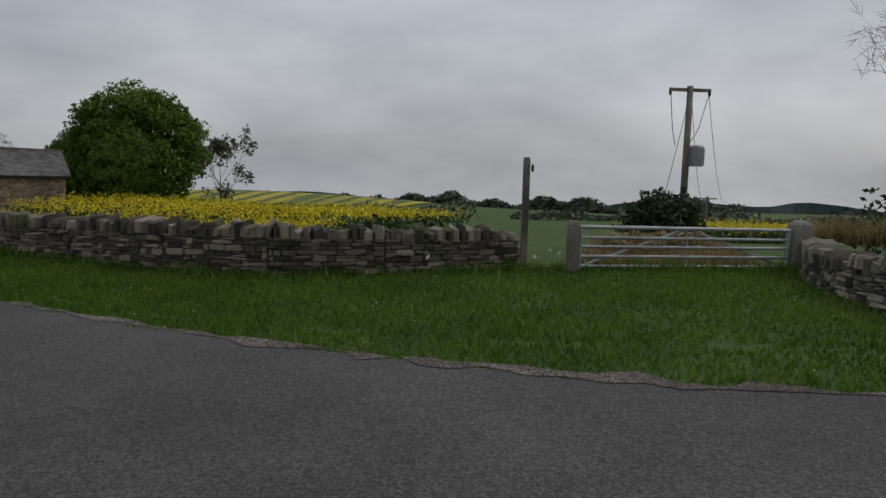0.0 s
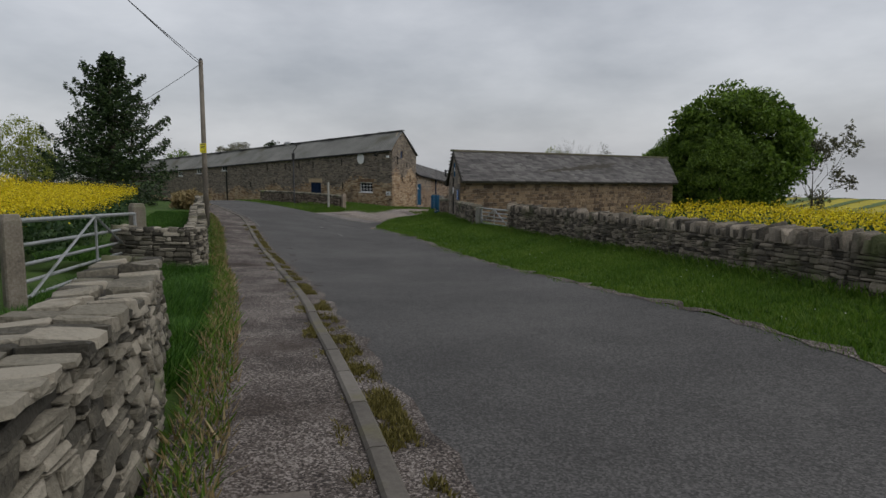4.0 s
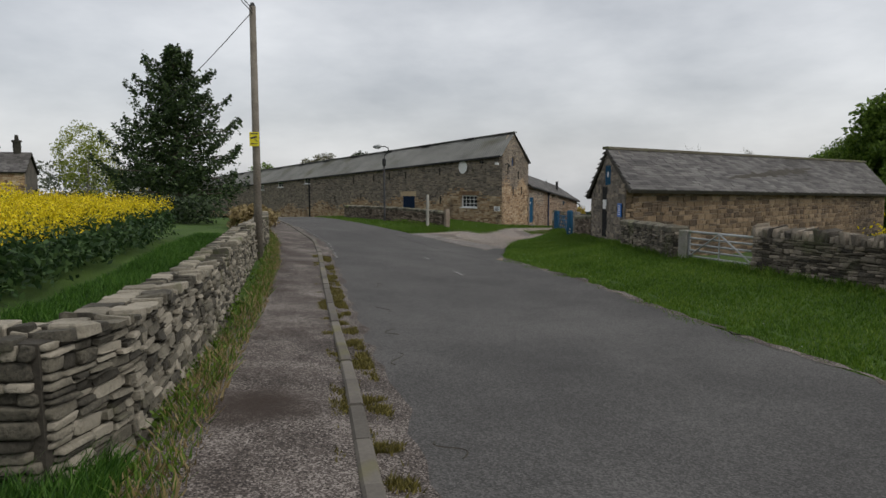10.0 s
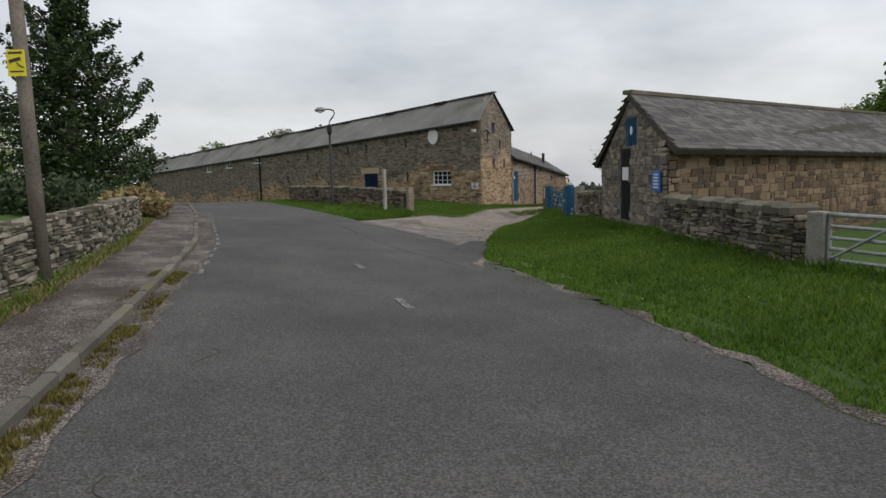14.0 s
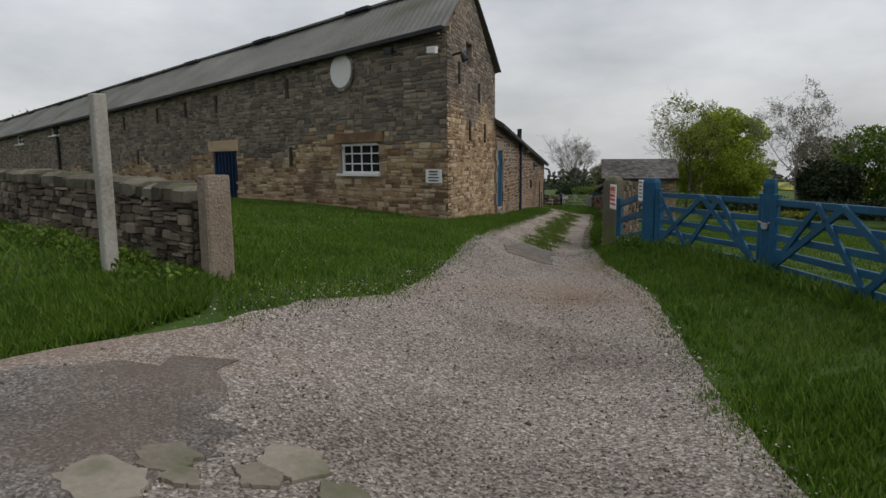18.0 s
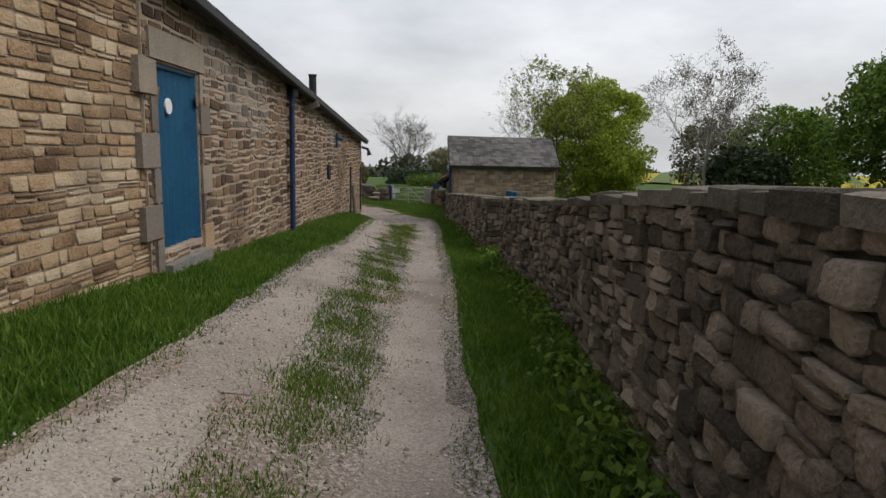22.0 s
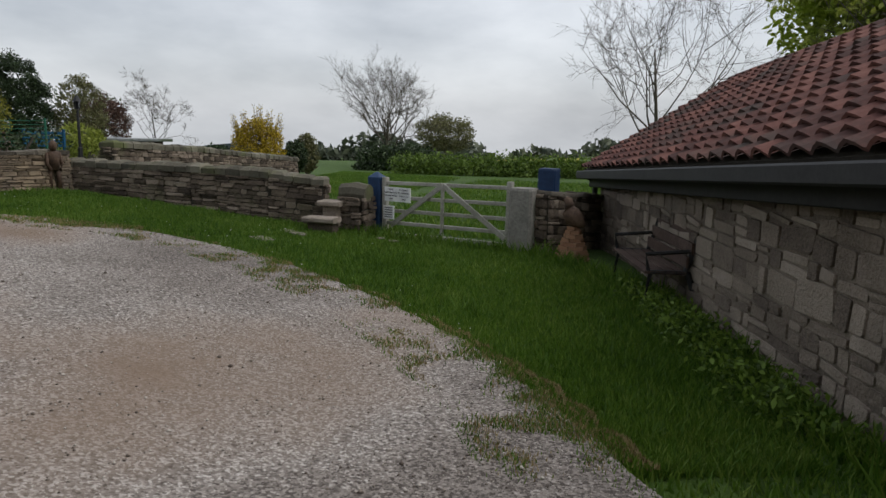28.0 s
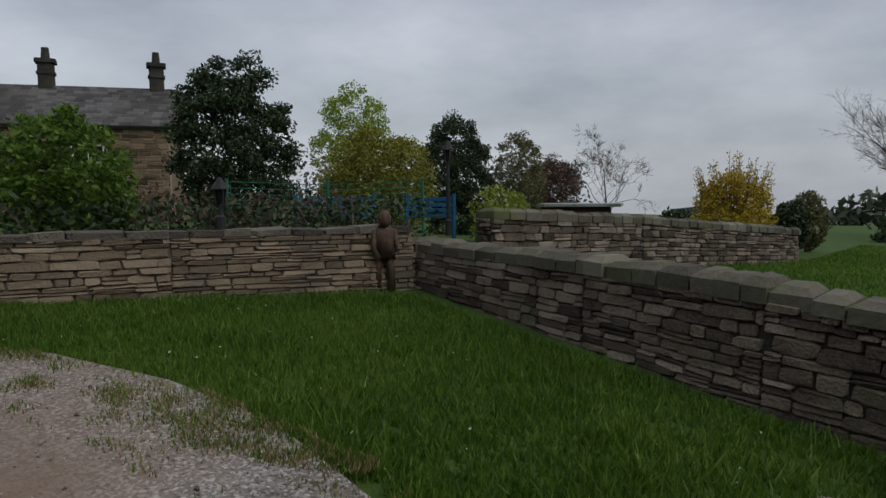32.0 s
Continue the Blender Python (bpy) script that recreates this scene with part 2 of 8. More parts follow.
M_BARN = material("barn_sandstone", [(0.12, 0.072, 0.042), (0.29, 0.185, 0.10), (0.42, 0.29, 0.17), (0.48, 0.365, 0.235), (0.56, 0.45, 0.31)], 0.92, 3.0, 70, 1.0, 0.025, 0.5, True, stain=((0.11, 0.083, 0.06), 0.22, 1.3))
M_BARN_DARK = material("sooted_sandstone", [(0.085, 0.074, 0.062), (0.155, 0.135, 0.113), (0.225, 0.194, 0.158), (0.33, 0.275, 0.205)], 0.93, 2.4, 70, 0.9, 0.02, 0.5, True)
M_LANEWALL = material("brown_gritstone", [(0.048, 0.037, 0.028), (0.12, 0.093, 0.070), (0.195, 0.153, 0.116), (0.31, 0.255, 0.20)], 0.93, 5, 80, 1.0, 0.03, 0.5, True, stain=((0.10, 0.105, 0.05), 0.12, 2.0))
M_MORTAR = material("lime_mortar", [(0.17, 0.125, 0.09), (0.33, 0.26, 0.185), (0.46, 0.385, 0.295)], 0.95, 3, 90, 0.9, 0.025, stain=((0.12, 0.095, 0.075), 0.22, 1.2))
M_DARKMORTAR = material("weathered_mortar", [(0.10, 0.082, 0.064), (0.19, 0.158, 0.125), (0.27, 0.23, 0.185)], 0.95, 3, 90, 0.9, 0.025, stain=((0.07, 0.06, 0.05), 0.25, 1.2))
M_SMALLBARN = material("brown_sooted_sandstone", [(0.055, 0.040, 0.028), (0.13, 0.092, 0.058), (0.20, 0.142, 0.088), (0.27, 0.20, 0.13)], 0.92, 0.8, 70, 1.0, 0.025, 0.5, True, stain=((0.06, 0.05, 0.04), 0.35, 0.25))
M_SOOT = material("sooted_chimney_stone", [(0.018, 0.017, 0.014), (0.04, 0.038, 0.030), (0.075, 0.07, 0.055)], 0.95, 3, 60, 0.8, 0.02)
M_LOWBARN = material("brown_rubble_sandstone", [(0.065, 0.042, 0.027), (0.14, 0.088, 0.053), (0.215, 0.138, 0.082), (0.30, 0.205, 0.125)], 0.92, 2.4, 70, 1.0, 0.025, 0.55, True, stain=((0.10, 0.075, 0.055), 0.25, 1.1))
M_PALEMORTAR = material("pale_lime_pointing", [(0.27, 0.21, 0.155), (0.42, 0.34, 0.26), (0.55, 0.47, 0.375)], 0.95, 3, 90, 0.9, 0.02, stain=((0.16, 0.125, 0.095), 0.3, 0.8))
# Near-black fill: the shade of joints, slits and pits put into colour.
M_SHADOWGAP = material("dark_gap_shade", [(0.03, 0.027, 0.022), (0.065, 0.058, 0.045)], 0.97, 4, 60, 0.5, 0.02)
M_YARDSTONE = material("grey_brown_yard_stone", [(0.11, 0.088, 0.072), (0.2, 0.165, 0.132), (0.285, 0.24, 0.195), (0.37, 0.315, 0.26)], 0.92, 3.0, 70, 1.0, 0.03, 0.5, True, stain=((0.09, 0.078, 0.066), 0.3, 1.6))
M_GARDENWALL = material("coursed_garden_stone", [(0.10, 0.076, 0.052), (0.175, 0.134, 0.09), (0.24, 0.186, 0.125), (0.31, 0.245, 0.17)], 0.92, 3.0, 70, 0.9, 0.02, 0.4, True, stain=((0.10, 0.085, 0.07), 0.3, 1.4))
M_VERGEWALL = material("dark_mossy_gritstone", [(0.042, 0.037, 0.030), (0.105, 0.092, 0.072), (0.18, 0.156, 0.122), (0.29, 0.25, 0.195)], 0.93, 4, 70, 1.0, 0.025, 0.6, True, stain=((0.075, 0.085, 0.035), 0.25, 2.2))
M_TRACK = material("dusty_wheel_track", [(0.165, 0.14, 0.118), (0.265, 0.23, 0.196), (0.37, 0.325, 0.28)], 0.95, 1.6, 80, 0.5, 0.01, stain=((0.17, 0.14, 0.115), 0.2, 1.0), cells=(170, 0.2))
M_COPE_FLAT = material("pale_flat_coping", [(0.055, 0.047, 0.036), (0.11, 0.096, 0.075), (0.185, 0.163, 0.13)], 0.93, 5, 60, 1.0, 0.03, 0.5, True, stain=((0.12, 0.125, 0.06), 0.2, 2.4))
M_COPE = material("mossy_coping", [(0.055, 0.05, 0.038), (0.115, 0.105, 0.078), (0.19, 0.175, 0.135)], 0.93, 2.2, 45, 0.7, 0.02, 0.5, True, stain=((0.12, 0.135, 0.05), 0.35, 2.0))
M_SLATE = material("stone_slate", [(0.028, 0.026, 0.026), (0.065, 0.061, 0.058), (0.105, 0.10, 0.094), (0.155, 0.148, 0.138)], 0.8, 0.8, 40, 0.4, 0.01, 0.36, True, stain=((0.04, 0.036, 0.03), 0.3, 0.45))
M_CEMENT = material("fibre_cement_sheet", [(0.095, 0.097, 0.088), (0.15, 0.152, 0.14), (0.20, 0.20, 0.185)], 0.9, 0.9, 35, 0.3, 0.01, stain=((0.085, 0.085, 0.06), 0.35, 0.7))
M_PANTILE = material("red_pantile", [(0.055, 0.026, 0.022), (0.115, 0.048, 0.039), (0.18, 0.080, 0.062)], 0.85, 2, 40, 0.3, 0.01, 0.6, True, stain=((0.055, 0.045, 0.038), 0.4, 2.6))
M_OLDTAR = material("old_tar_and_chippings", [(0.055, 0.050, 0.046), (0.115, 0.104, 0.095), (0.165, 0.150, 0.137), (0.30, 0.28, 0.26)], 0.9, 1.2, 110, 0.8, 0.01, stain=((0.12, 0.092, 0.072), 0.3, 0.9), cells=(130, 0.3))
M_FLAG = material("pale_flagstone", [(0.13, 0.115, 0.09), (0.21, 0.187, 0.15), (0.29, 0.262, 0.215)], 0.9, 4, 50, 0.5, 0.015, 0.4, True, stain=((0.07, 0.085, 0.03), 0.25, 3.0))
M_BLUE = material("blue_paint", [(0.006, 0.05, 0.105), (0.009, 0.075, 0.15), (0.016, 0.10, 0.19)], 0.5, 2, 30, 0.15, 0.005)
M_NAVY = material("navy_paint", [(0.008, 0.022, 0.06), (0.013, 0.035, 0.09), (0.02, 0.05, 0.12)], 0.55, 2, 30, 0.15, 0.005)
M_WHITE = material("white_paint", [(0.62, 0.62, 0.60), (0.78, 0.78, 0.76)], 0.5, 4, 40, 0.1, 0.004)
M_SIGN = material("sign_white", [(0.68, 0.68, 0.68), (0.80, 0.80, 0.80)], 0.4, 3, 30, 0.05, 0.002)
M_RED = material("sign_red", [(0.55, 0.05, 0.03), (0.65, 0.08, 0.05)], 0.45, 3, 30, 0.05, 0.002)
M_INK = material("sign_ink", [(0.03, 0.03, 0.035), (0.06, 0.06, 0.07)], 0.5, 3, 30, 0.0, 0.0)
M_YELLOW = material("sign_yellow", [(0.72, 0.62, 0.02), (0.80, 0.70, 0.04)], 0.45, 3, 30, 0.05, 0.002)
M_SIGNBLUE = material("sign_blue", [(0.02, 0.12, 0.45), (0.03, 0.16, 0.52)], 0.45, 3, 30, 0.05, 0.002)
M_WOOD = material("weathered_wood", [(0.10, 0.085, 0.065), (0.19, 0.165, 0.13), (0.29, 0.265, 0.22)], 0.9, 5, 60, 0.5, 0.01, stain=((0.09, 0.10, 0.05), 0.3, 2.5))
M_PALEWOOD = material("pale_weathered_wood", [(0.20, 0.19, 0.16), (0.32, 0.31, 0.27), (0.42, 0.41, 0.37)], 0.9, 5, 60, 0.5, 0.01)
M_POLE = material("creosoted_pole", [(0.10, 0.087, 0.07), (0.175, 0.155, 0.127), (0.25, 0.228, 0.192)], 0.9, 3, 50, 0.5, 0.01)
M_BENCH = material("bench_wood", [(0.035, 0.022, 0.018), (0.07, 0.045, 0.035), (0.11, 0.08, 0.065)], 0.8, 4, 50, 0.4, 0.01)
M_IRON = material("black_iron", [(0.012, 0.012, 0.013), (0.03, 0.03, 0.03)], 0.6, 5, 50, 0.2, 0.004)
M_GALV = material("galvanised_steel", [(0.24, 0.25, 0.25), (0.34, 0.35, 0.35), (0.42, 0.43, 0.43)], 0.5, 4, 40, 0.2, 0.004, metal=0.5, stain=((0.16, 0.19, 0.13), 0.3, 3))
M_CAST = material("cast_iron_cover", [(0.06, 0.05, 0.045), (0.12, 0.10, 0.09)], 0.75, 4, 60, 0.4, 0.006)
M_GREYPOST = material("gate_stone", [(0.12, 0.115, 0.10), (0.22, 0.21, 0.185), (0.31, 0.30, 0.27)], 0.93, 2.5, 45, 0.7, 0.02, stain=((0.12, 0.13, 0.07), 0.3, 2.5))
M_GLASS = material("dark_window_glass", [(0.012, 0.014, 0.016), (0.02, 0.022, 0.025)], 0.08, 2, 10, 0.0, 0.0)
M_GLASS.node_tree.nodes["Principled BSDF"].inputs["Specular IOR Level"].default_value = 0.12
M_BARK = material("bark", [(0.045, 0.038, 0.028), (0.09, 0.078, 0.06), (0.15, 0.135, 0.105)], 0.95, 3, 40, 0.8, 0.02)
M_PALEBARK = material("pale_bark", [(0.12, 0.11, 0.095), (0.22, 0.205, 0.18), (0.30, 0.285, 0.25)], 0.95, 3, 40, 0.6, 0.02)
M_LEAF = leaf_material("spring_leaf", [(0.050, 0.092, 0.011), (0.096, 0.165, 0.019), (0.165, 0.255, 0.036)], 0.4)
M_LEAF_LIGHT = leaf_material("young_leaf", [(0.14, 0.175, 0.026), (0.235, 0.28, 0.042), (0.34, 0.38, 0.075)], 0.45)
M_LIME = leaf_material("lime_leaf", [(0.16, 0.22, 0.02), (0.26, 0.34, 0.032), (0.38, 0.46, 0.07)], 0.5)
M_OLIVE = leaf_material("oak_bud", [(0.085, 0.085, 0.036), (0.14, 0.138, 0.056), (0.20, 0.195, 0.085)], 0.3)
M_HEDGE = leaf_material("clipped_hedge_leaf", [(0.055, 0.095, 0.014), (0.10, 0.165, 0.022), (0.16, 0.235, 0.04)], 0.35)
M_LEAF_DARK = leaf_material("dark_leaf", [(0.014, 0.026, 0.009), (0.030, 0.05, 0.018), (0.055, 0.085, 0.032)], 0.15)
M_LEAF_GREY = leaf_material("bud_twig", [(0.075, 0.070, 0.045), (0.13, 0.125, 0.075), (0.19, 0.19, 0.10)], 0.2)
M_LEAF_RUST = leaf_material("copper_leaf", [(0.06, 0.030, 0.022), (0.10, 0.055, 0.04), (0.14, 0.085, 0.06)], 0.2)
M_NEEDLE = leaf_material("cedar_needle", [(0.013, 0.028, 0.009), (0.028, 0.055, 0.015), (0.058, 0.095, 0.026)], 0.15)
M_FORSYTHIA = leaf_material("forsythia_flower", [(0.22, 0.15, 0.012), (0.38, 0.27, 0.015), (0.55, 0.42, 0.03)], 0.3)
M_WILLOW = leaf_material("willow_leaf", [(0.11, 0.115, 0.015), (0.20, 0.20, 0.025), (0.30, 0.29, 0.05)], 0.35)
M_GRASS = leaf_material("grass_blade", [(0.034, 0.078, 0.007), (0.064, 0.136, 0.011), (0.105, 0.19, 0.018), (0.18, 0.25, 0.042)], 0.4, 0.45)
M_LUSH = leaf_material("lush_grass_blade", [(0.016, 0.055, 0.005), (0.032, 0.095, 0.009), (0.062, 0.155, 0.016), (0.11, 0.215, 0.036)], 0.4, 0.6)
M_DRYGRASS = leaf_material("dry_grass", [(0.16, 0.12, 0.05), (0.27, 0.20, 0.085), (0.36, 0.29, 0.15)], 0.3)
M_RAPE = leaf_material("rape_flower", [(0.48, 0.36, 0.004), (0.70, 0.54, 0.008), (0.82, 0.68, 0.02)], 0.3)
M_RAPELEAF = leaf_material("rape_leaf", [(0.018, 0.045, 0.014), (0.035, 0.075, 0.022), (0.06, 0.11, 0.032)], 0.25)
M_PETAL = leaf_material("white_petal", [(0.55, 0.55, 0.5), (0.75, 0.75, 0.7)], 0.3)
M_FARFIELD = material("far_rape_field", [(0.13, 0.14, 0.03), (0.32, 0.28, 0.03), (0.46, 0.39, 0.03)], 0.95, 0.10, 0.9, 0.0, 0.0)
M_FARGREEN = material("far_green_crop", [(0.06, 0.095, 0.03), (0.085, 0.125, 0.035), (0.11, 0.15, 0.045)], 0.95, 0.12, 0.9, 0.0, 0.0)
# Blue-grey of distance: haze over the hills mixed into their colour.
M_HAZE_HILL = material("haze_blue_hills", [(0.060, 0.078, 0.085), (0.085, 0.105, 0.115)], 0.98, 0.01, 0.2, 0.0, 0.0)
# Tree green paled and greyed: haze is painted into this colour.
M_HAZE_WOODS = leaf_material("woodland", [(0.055, 0.070, 0.048), (0.085, 0.102, 0.068), (0.12, 0.135, 0.085)], 0.1)
M_STATUE = material("carved_wood", [(0.03, 0.02, 0.014), (0.07, 0.042, 0.026), (0.13, 0.085, 0.055)], 0.7, 5, 40, 0.5, 0.01)
M_BRICK = material("cone_brick", [(0.24, 0.13, 0.075), (0.34, 0.20, 0.12)], 0.9, 4, 50, 0.4, 0.01, 0.5, True)
M_MESH = material("green_netting", [(0.02, 0.10, 0.06), (0.03, 0.14, 0.09)], 0.8, 4, 40, 0.1, 0.005)


# ---- masonry: pieces laid on a four-cornered face ----
def make_variants(count, chamfer, rough, cut=0.0):
    """Shapes of a stone, one unit wide, high and deep: four-cornered, or eight-cornered where its corners are knocked off."""
    out = []
    for _ in range(count):
        if cut:
            c = [2 * cut * rand(0.25, 1.35) for _ in range(8)]
            ring = [(-1, -1 + c[0]), (-1 + c[1], -1), (1 - c[2], -1), (1, -1 + c[3]), (1, 1 - c[4]), (1 - c[5], 1), (-1 + c[6], 1), (-1, 1 - c[7])]
        else:
            ring = [(-1, -1), (1, -1), (1, 1), (-1, 1)]
        ring = [(x + rand(-rough, rough), z + rand(-rough, rough)) for x, z in ring]
        tilt = rand(-rough, rough), rand(-rough, rough)
        v = []
        for y, k in ((0.0, 0.5), (1.0 - chamfer * 1.6, 0.5), (1.0, 0.5 - chamfer)):
            for x, z in ring:
                v.append((x * k + (rand(-rough, rough) * 0.3 if y else 0), y + ((tilt[0] * x + tilt[1] * z) * 1.6 + rand(-rough, rough) if y > 0.5 else 0), z * k + (rand(-rough, rough) * 0.3 if y else 0)))
        out.append(v)
    return np.array(out)


def piece_faces(n):
    sides = [(r * n + i, r * n + (i + 1) % n, (r + 1) * n + (i + 1) % n, (r + 1) * n + i) for r in range(2) for i in range(n)]
    caps = [(0, 1, 2, 3)] if n == 4 else [(0, 1, 2, 3), (0, 3, 4, 7), (4, 5, 6, 7)]
    return sides + [tuple(2 * n + i for i in q) for q in caps]


ROUGH_STONES = make_variants(24, 0.07, 0.10, 0.17)
CUT_STONES = make_variants(18, 0.05, 0.06, 0.10)
FAR_STONES = make_variants(10, 0.05, 0.06)
ROUND_CAPS = make_variants(8, 0.2, 0.03)
SLATES = make_variants(8, 0.02, 0.012)


def lay(quad, course, length, depth, gap=0.012, wobble=0.25, keep=None, uneven=1.0, split=0.22):
    """Pieces in wavering courses on a face given by its corners (low a, low b, high b, high a), in units. Returns poses with scale."""
    a, b, c, d = [np.array(p, float) for p in quad]
    high = max(np.linalg.norm(d - a), np.linalg.norm(c - b))
    wide = max(np.linalg.norm(b - a), np.linalg.norm(c - d))
    normal = np.cross(b - a, d - a)
    normal /= np.linalg.norm(normal)
    rows, z = [], 0.0

    def waver():
        f0, f1, p0, p1, k = rand(0.6, 1.1) / length, rand(1.8, 2.8) / length, rand(0, 6.3), rand(0, 6.3), course * uneven
        return lambda q: k * (0.16 * math.sin(q * f0 * 0.8 + p0) + 0.10 * math.sin(q * f1 * 0.8 + p1))

    under_line = None
    while z < high - course * 0.3:
        h = min(course * rand(1 - wobble, 1 + wobble * 1.4), high - z)
        over_line = waver() if z + h < high - 0.01 else None
        s = -rand(0, length)
        while s < wide:
            w = length * rand(1 - wobble * 1.7, 1 + wobble * 2.2)
            lo, hi = max(s, 0), min(s + w, wide)
            s += w
            if hi - lo < length * 0.22:
                continue
            mid = (lo + hi) / 2
            zb, zt = z + (under_line(mid) if under_line else 0), z + h + (over_line(mid) if over_line else 0)
            if zt - zb < course * 0.35:
                zt = zb + course * 0.35
            slope = ((over_line(hi) - over_line(lo)) if over_line else 0) * 0.6
            parts = [(zb, zt)]
            if uneven > 0.3 and rand(0, 1) < split * min(1.0, uneven + 0.3) and zt - zb > course * 0.75:
                cut_at = zb + (zt - zb) * rand(0.36, 0.64)
                parts = [(zb, cut_at), (cut_at, zt)]
            for q0, q1 in parts:
                u, v = mid / wide, (q0 + q1) / 2 / high
                if keep is not None and not keep(u, v):
                    continue
                p = (a * (1 - u) + b * u) * (1 - v) + (d * (1 - u) + c * u) * v
                au = ((b - a) * (1 - v) + (c - d) * v) / wide
                av = ((d - a) * (1 - u) + (c - b) * u) / high
                if uneven < 0.3:
                    av = av - au * np.dot(av, au) / np.dot(au, au)
                du, dv = au * (hi - lo - gap), av * (q1 - q0 - gap)
                du = du + av * slope
                dv = dv + au * (q1 - q0) * rand(-0.12, 0.12) * uneven
                m = np.eye(4)
                m[:3, 0], m[:3, 1], m[:3, 2], m[:3, 3] = du, normal * depth * (1 + uneven * rand(-0.45, 0.45)), dv, p
                rows.append(m)
        under_line = over_line
        z += h
    return rows


PIECE_MESHES = {}


def piece_meshes(variants, mat, key):
    if key not in PIECE_MESHES:
        out = []
        for v in variants:
            me = bpy.data.meshes.new("stone")
            me.from_pydata(v.tolist(), [], piece_faces(len(v) // 3))
            me.materials.append(mat)
            me.update()
            out.append(me)
        PIECE_MESHES[key] = out
    return PIECE_MESHES[key]


def set_pieces(rows, variants, mat, parent, name="stone", near=None, most=300, rest="stones", plain=None):
    """Lays pieces under parent: those nearest to the stretch near = (x, y) as objects, the others joined."""
    if not rows:
        return
    rows = np.array(rows)
    if near is not None:
        order = np.argsort(np.hypot(rows[:, 0, 3] - near[0], rows[:, 1, 3] - near[1]))
        rows = rows[order]
    single = rows[:most] if near is not None else rows[:0]
    joined = rows[len(single):]
    meshes = piece_meshes(variants, mat, mat.name + str(variants.shape))
    for i, m in enumerate(single):
        ob = bpy.data.objects.new(name, meshes[i % len(meshes)])
        scene.collection.objects.link(ob)
        mm = Matrix(m.tolist())
        for r in range(3):
            for q in range(4):
                mm[r][q] *= K
        ob.parent = parent
        ob.matrix_parent_inverse = parent.matrix_world.inverted()
        ob.matrix_basis = mm
    if len(joined):
        variants = plain if plain is not None else variants
        pick = variants[rng.integers(0, len(variants), len(joined))]
        v = np.einsum("nij,nkj->nki", joined[:, :3, :3], pick) + joined[:, None, :3, 3]
        f = (np.array(piece_faces(variants.shape[1] // 3))[None] + (np.arange(len(joined)) * variants.shape[1])[:, None, None]).reshape(-1, 4)
        ob = new(rest, mesh_of(rest, v.reshape(-1, 3), f, mat))
        under(ob, parent)
        tagged(ob, kind="stuff")


# ---- the lie of the land ----
CTRL = np.array([
(0.0, 0.0, -0.23), (-4.4, 1.8, -0.41), (-9.4, 5.1, -0.43), (-13.5, 7.5, -0.76), (-17.6, 9.6, -0.91), (-20.7, 13.7, -1.31), (-22.4, 15.6, -1.43), (-33.0, 23.8, -1.46), (-39.0, 30.1, -1.79), (-42.5, 35.9, -2.00), (-47.6, 44.6, -2.36), (-53.0, 54.0, -2.91), (-61.1, 63.3, -3.71), (-64.5, 67.1, -3.92), (-66.2, 68.8, -3.82), (-47.9, 38.9, -1.41), (-47.3, 29.1, -1.19), (-42.4, 29.6, -1.21), (-53.6, 49.5, -2.12), (-60.8, 61.2, -2.97), (-67.6, 73.6, -4.06), (2.2, 10.5, -0.04), (-29.0, 50.7, -1.94), (-70.6, 70.3, -3.50), (-67.9, 71.6, -3.71), (-41.8, 37.4, -1.47), (-80, 38, -2.6), (-104, 37.5, -3.4)
])
BANK = [(9.0, 11.9, -0.05), (6.1, 11.4, -0.08), (1.6, 10.9, -0.04), (-3.0, 9.6, 0.05), (-8.0, 12.2, 0.32), (-13.0, 17.0, 0.52), (-18.5, 21.4, 0.58), (-24.3, 23.8, 0.66), (-29.0, 27.2, 0.66), (-34.5, 31.8, 0.42)]


def flat(x, y):
    return -0.048 * y


def bump(r):
    return np.exp(-(r / 14.0) ** 2)


_pair = bump(np.hypot(CTRL[:, 0][:, None] - CTRL[:, 0], CTRL[:, 1][:, None] - CTRL[:, 1])) + np.eye(len(CTRL)) * 0.08
_weight = np.linalg.solve(_pair, CTRL[:, 2] - flat(CTRL[:, 0], CTRL[:, 1]))


HOLLOW = [(-34.6, 25.1, 0.03), (-36.0, 26.4, 0.085), (-38.0, 28.7, 0.16), (-39.9, 31.5, 0.24), (-41.7, 34.2, 0.36), (-43.4, 37.7, 0.405), (-46.4, 42.3, 0.305), (-49.0, 46.9, 0.17), (-51.6, 51.6, 0.17), (-54.4, 56.3, 0.22), (-57.4, 59.4, 0.36), (-60.1, 61.9, 0.29), (-62.6, 64.9, 0.18), (-64.0, 66.6, 0.16), (-65.1, 67.7, 0.04)]
DIP = [(-3.0, 1.2, 0.04), (-4.2, 1.8, 0.11), (-5.2, 2.4, 0.13), (-7.5, 3.9, 0.02), (-11.0, 6.0, 0.04), (-12.9, 7.1, 0.11), (-14.6, 8.1, 0.03)]


SHOULDER = [(-35.0, 32.2, 0.10), (-37.0, 33.5, 0.20), (-39.4, 35.9, 0.24), (-41.9, 37.9, 0.28), (-43.4, 39.5, 0.12)]
GREEN_RISE = [(-42.3, 29.9, 0.24), (-44.5, 29.5, 0.24), (-47.2, 29.4, 0.16), (-51.0, 29.7, 0.05)]
YARD_RISE = [(-61.2, 70.3, 0.10), (-62.2, 71.8, 0.18), (-63.8, 73.1, 0.22), (-65.0, 73.6, 0.15), (-66.8, 73.9, 0.02)]


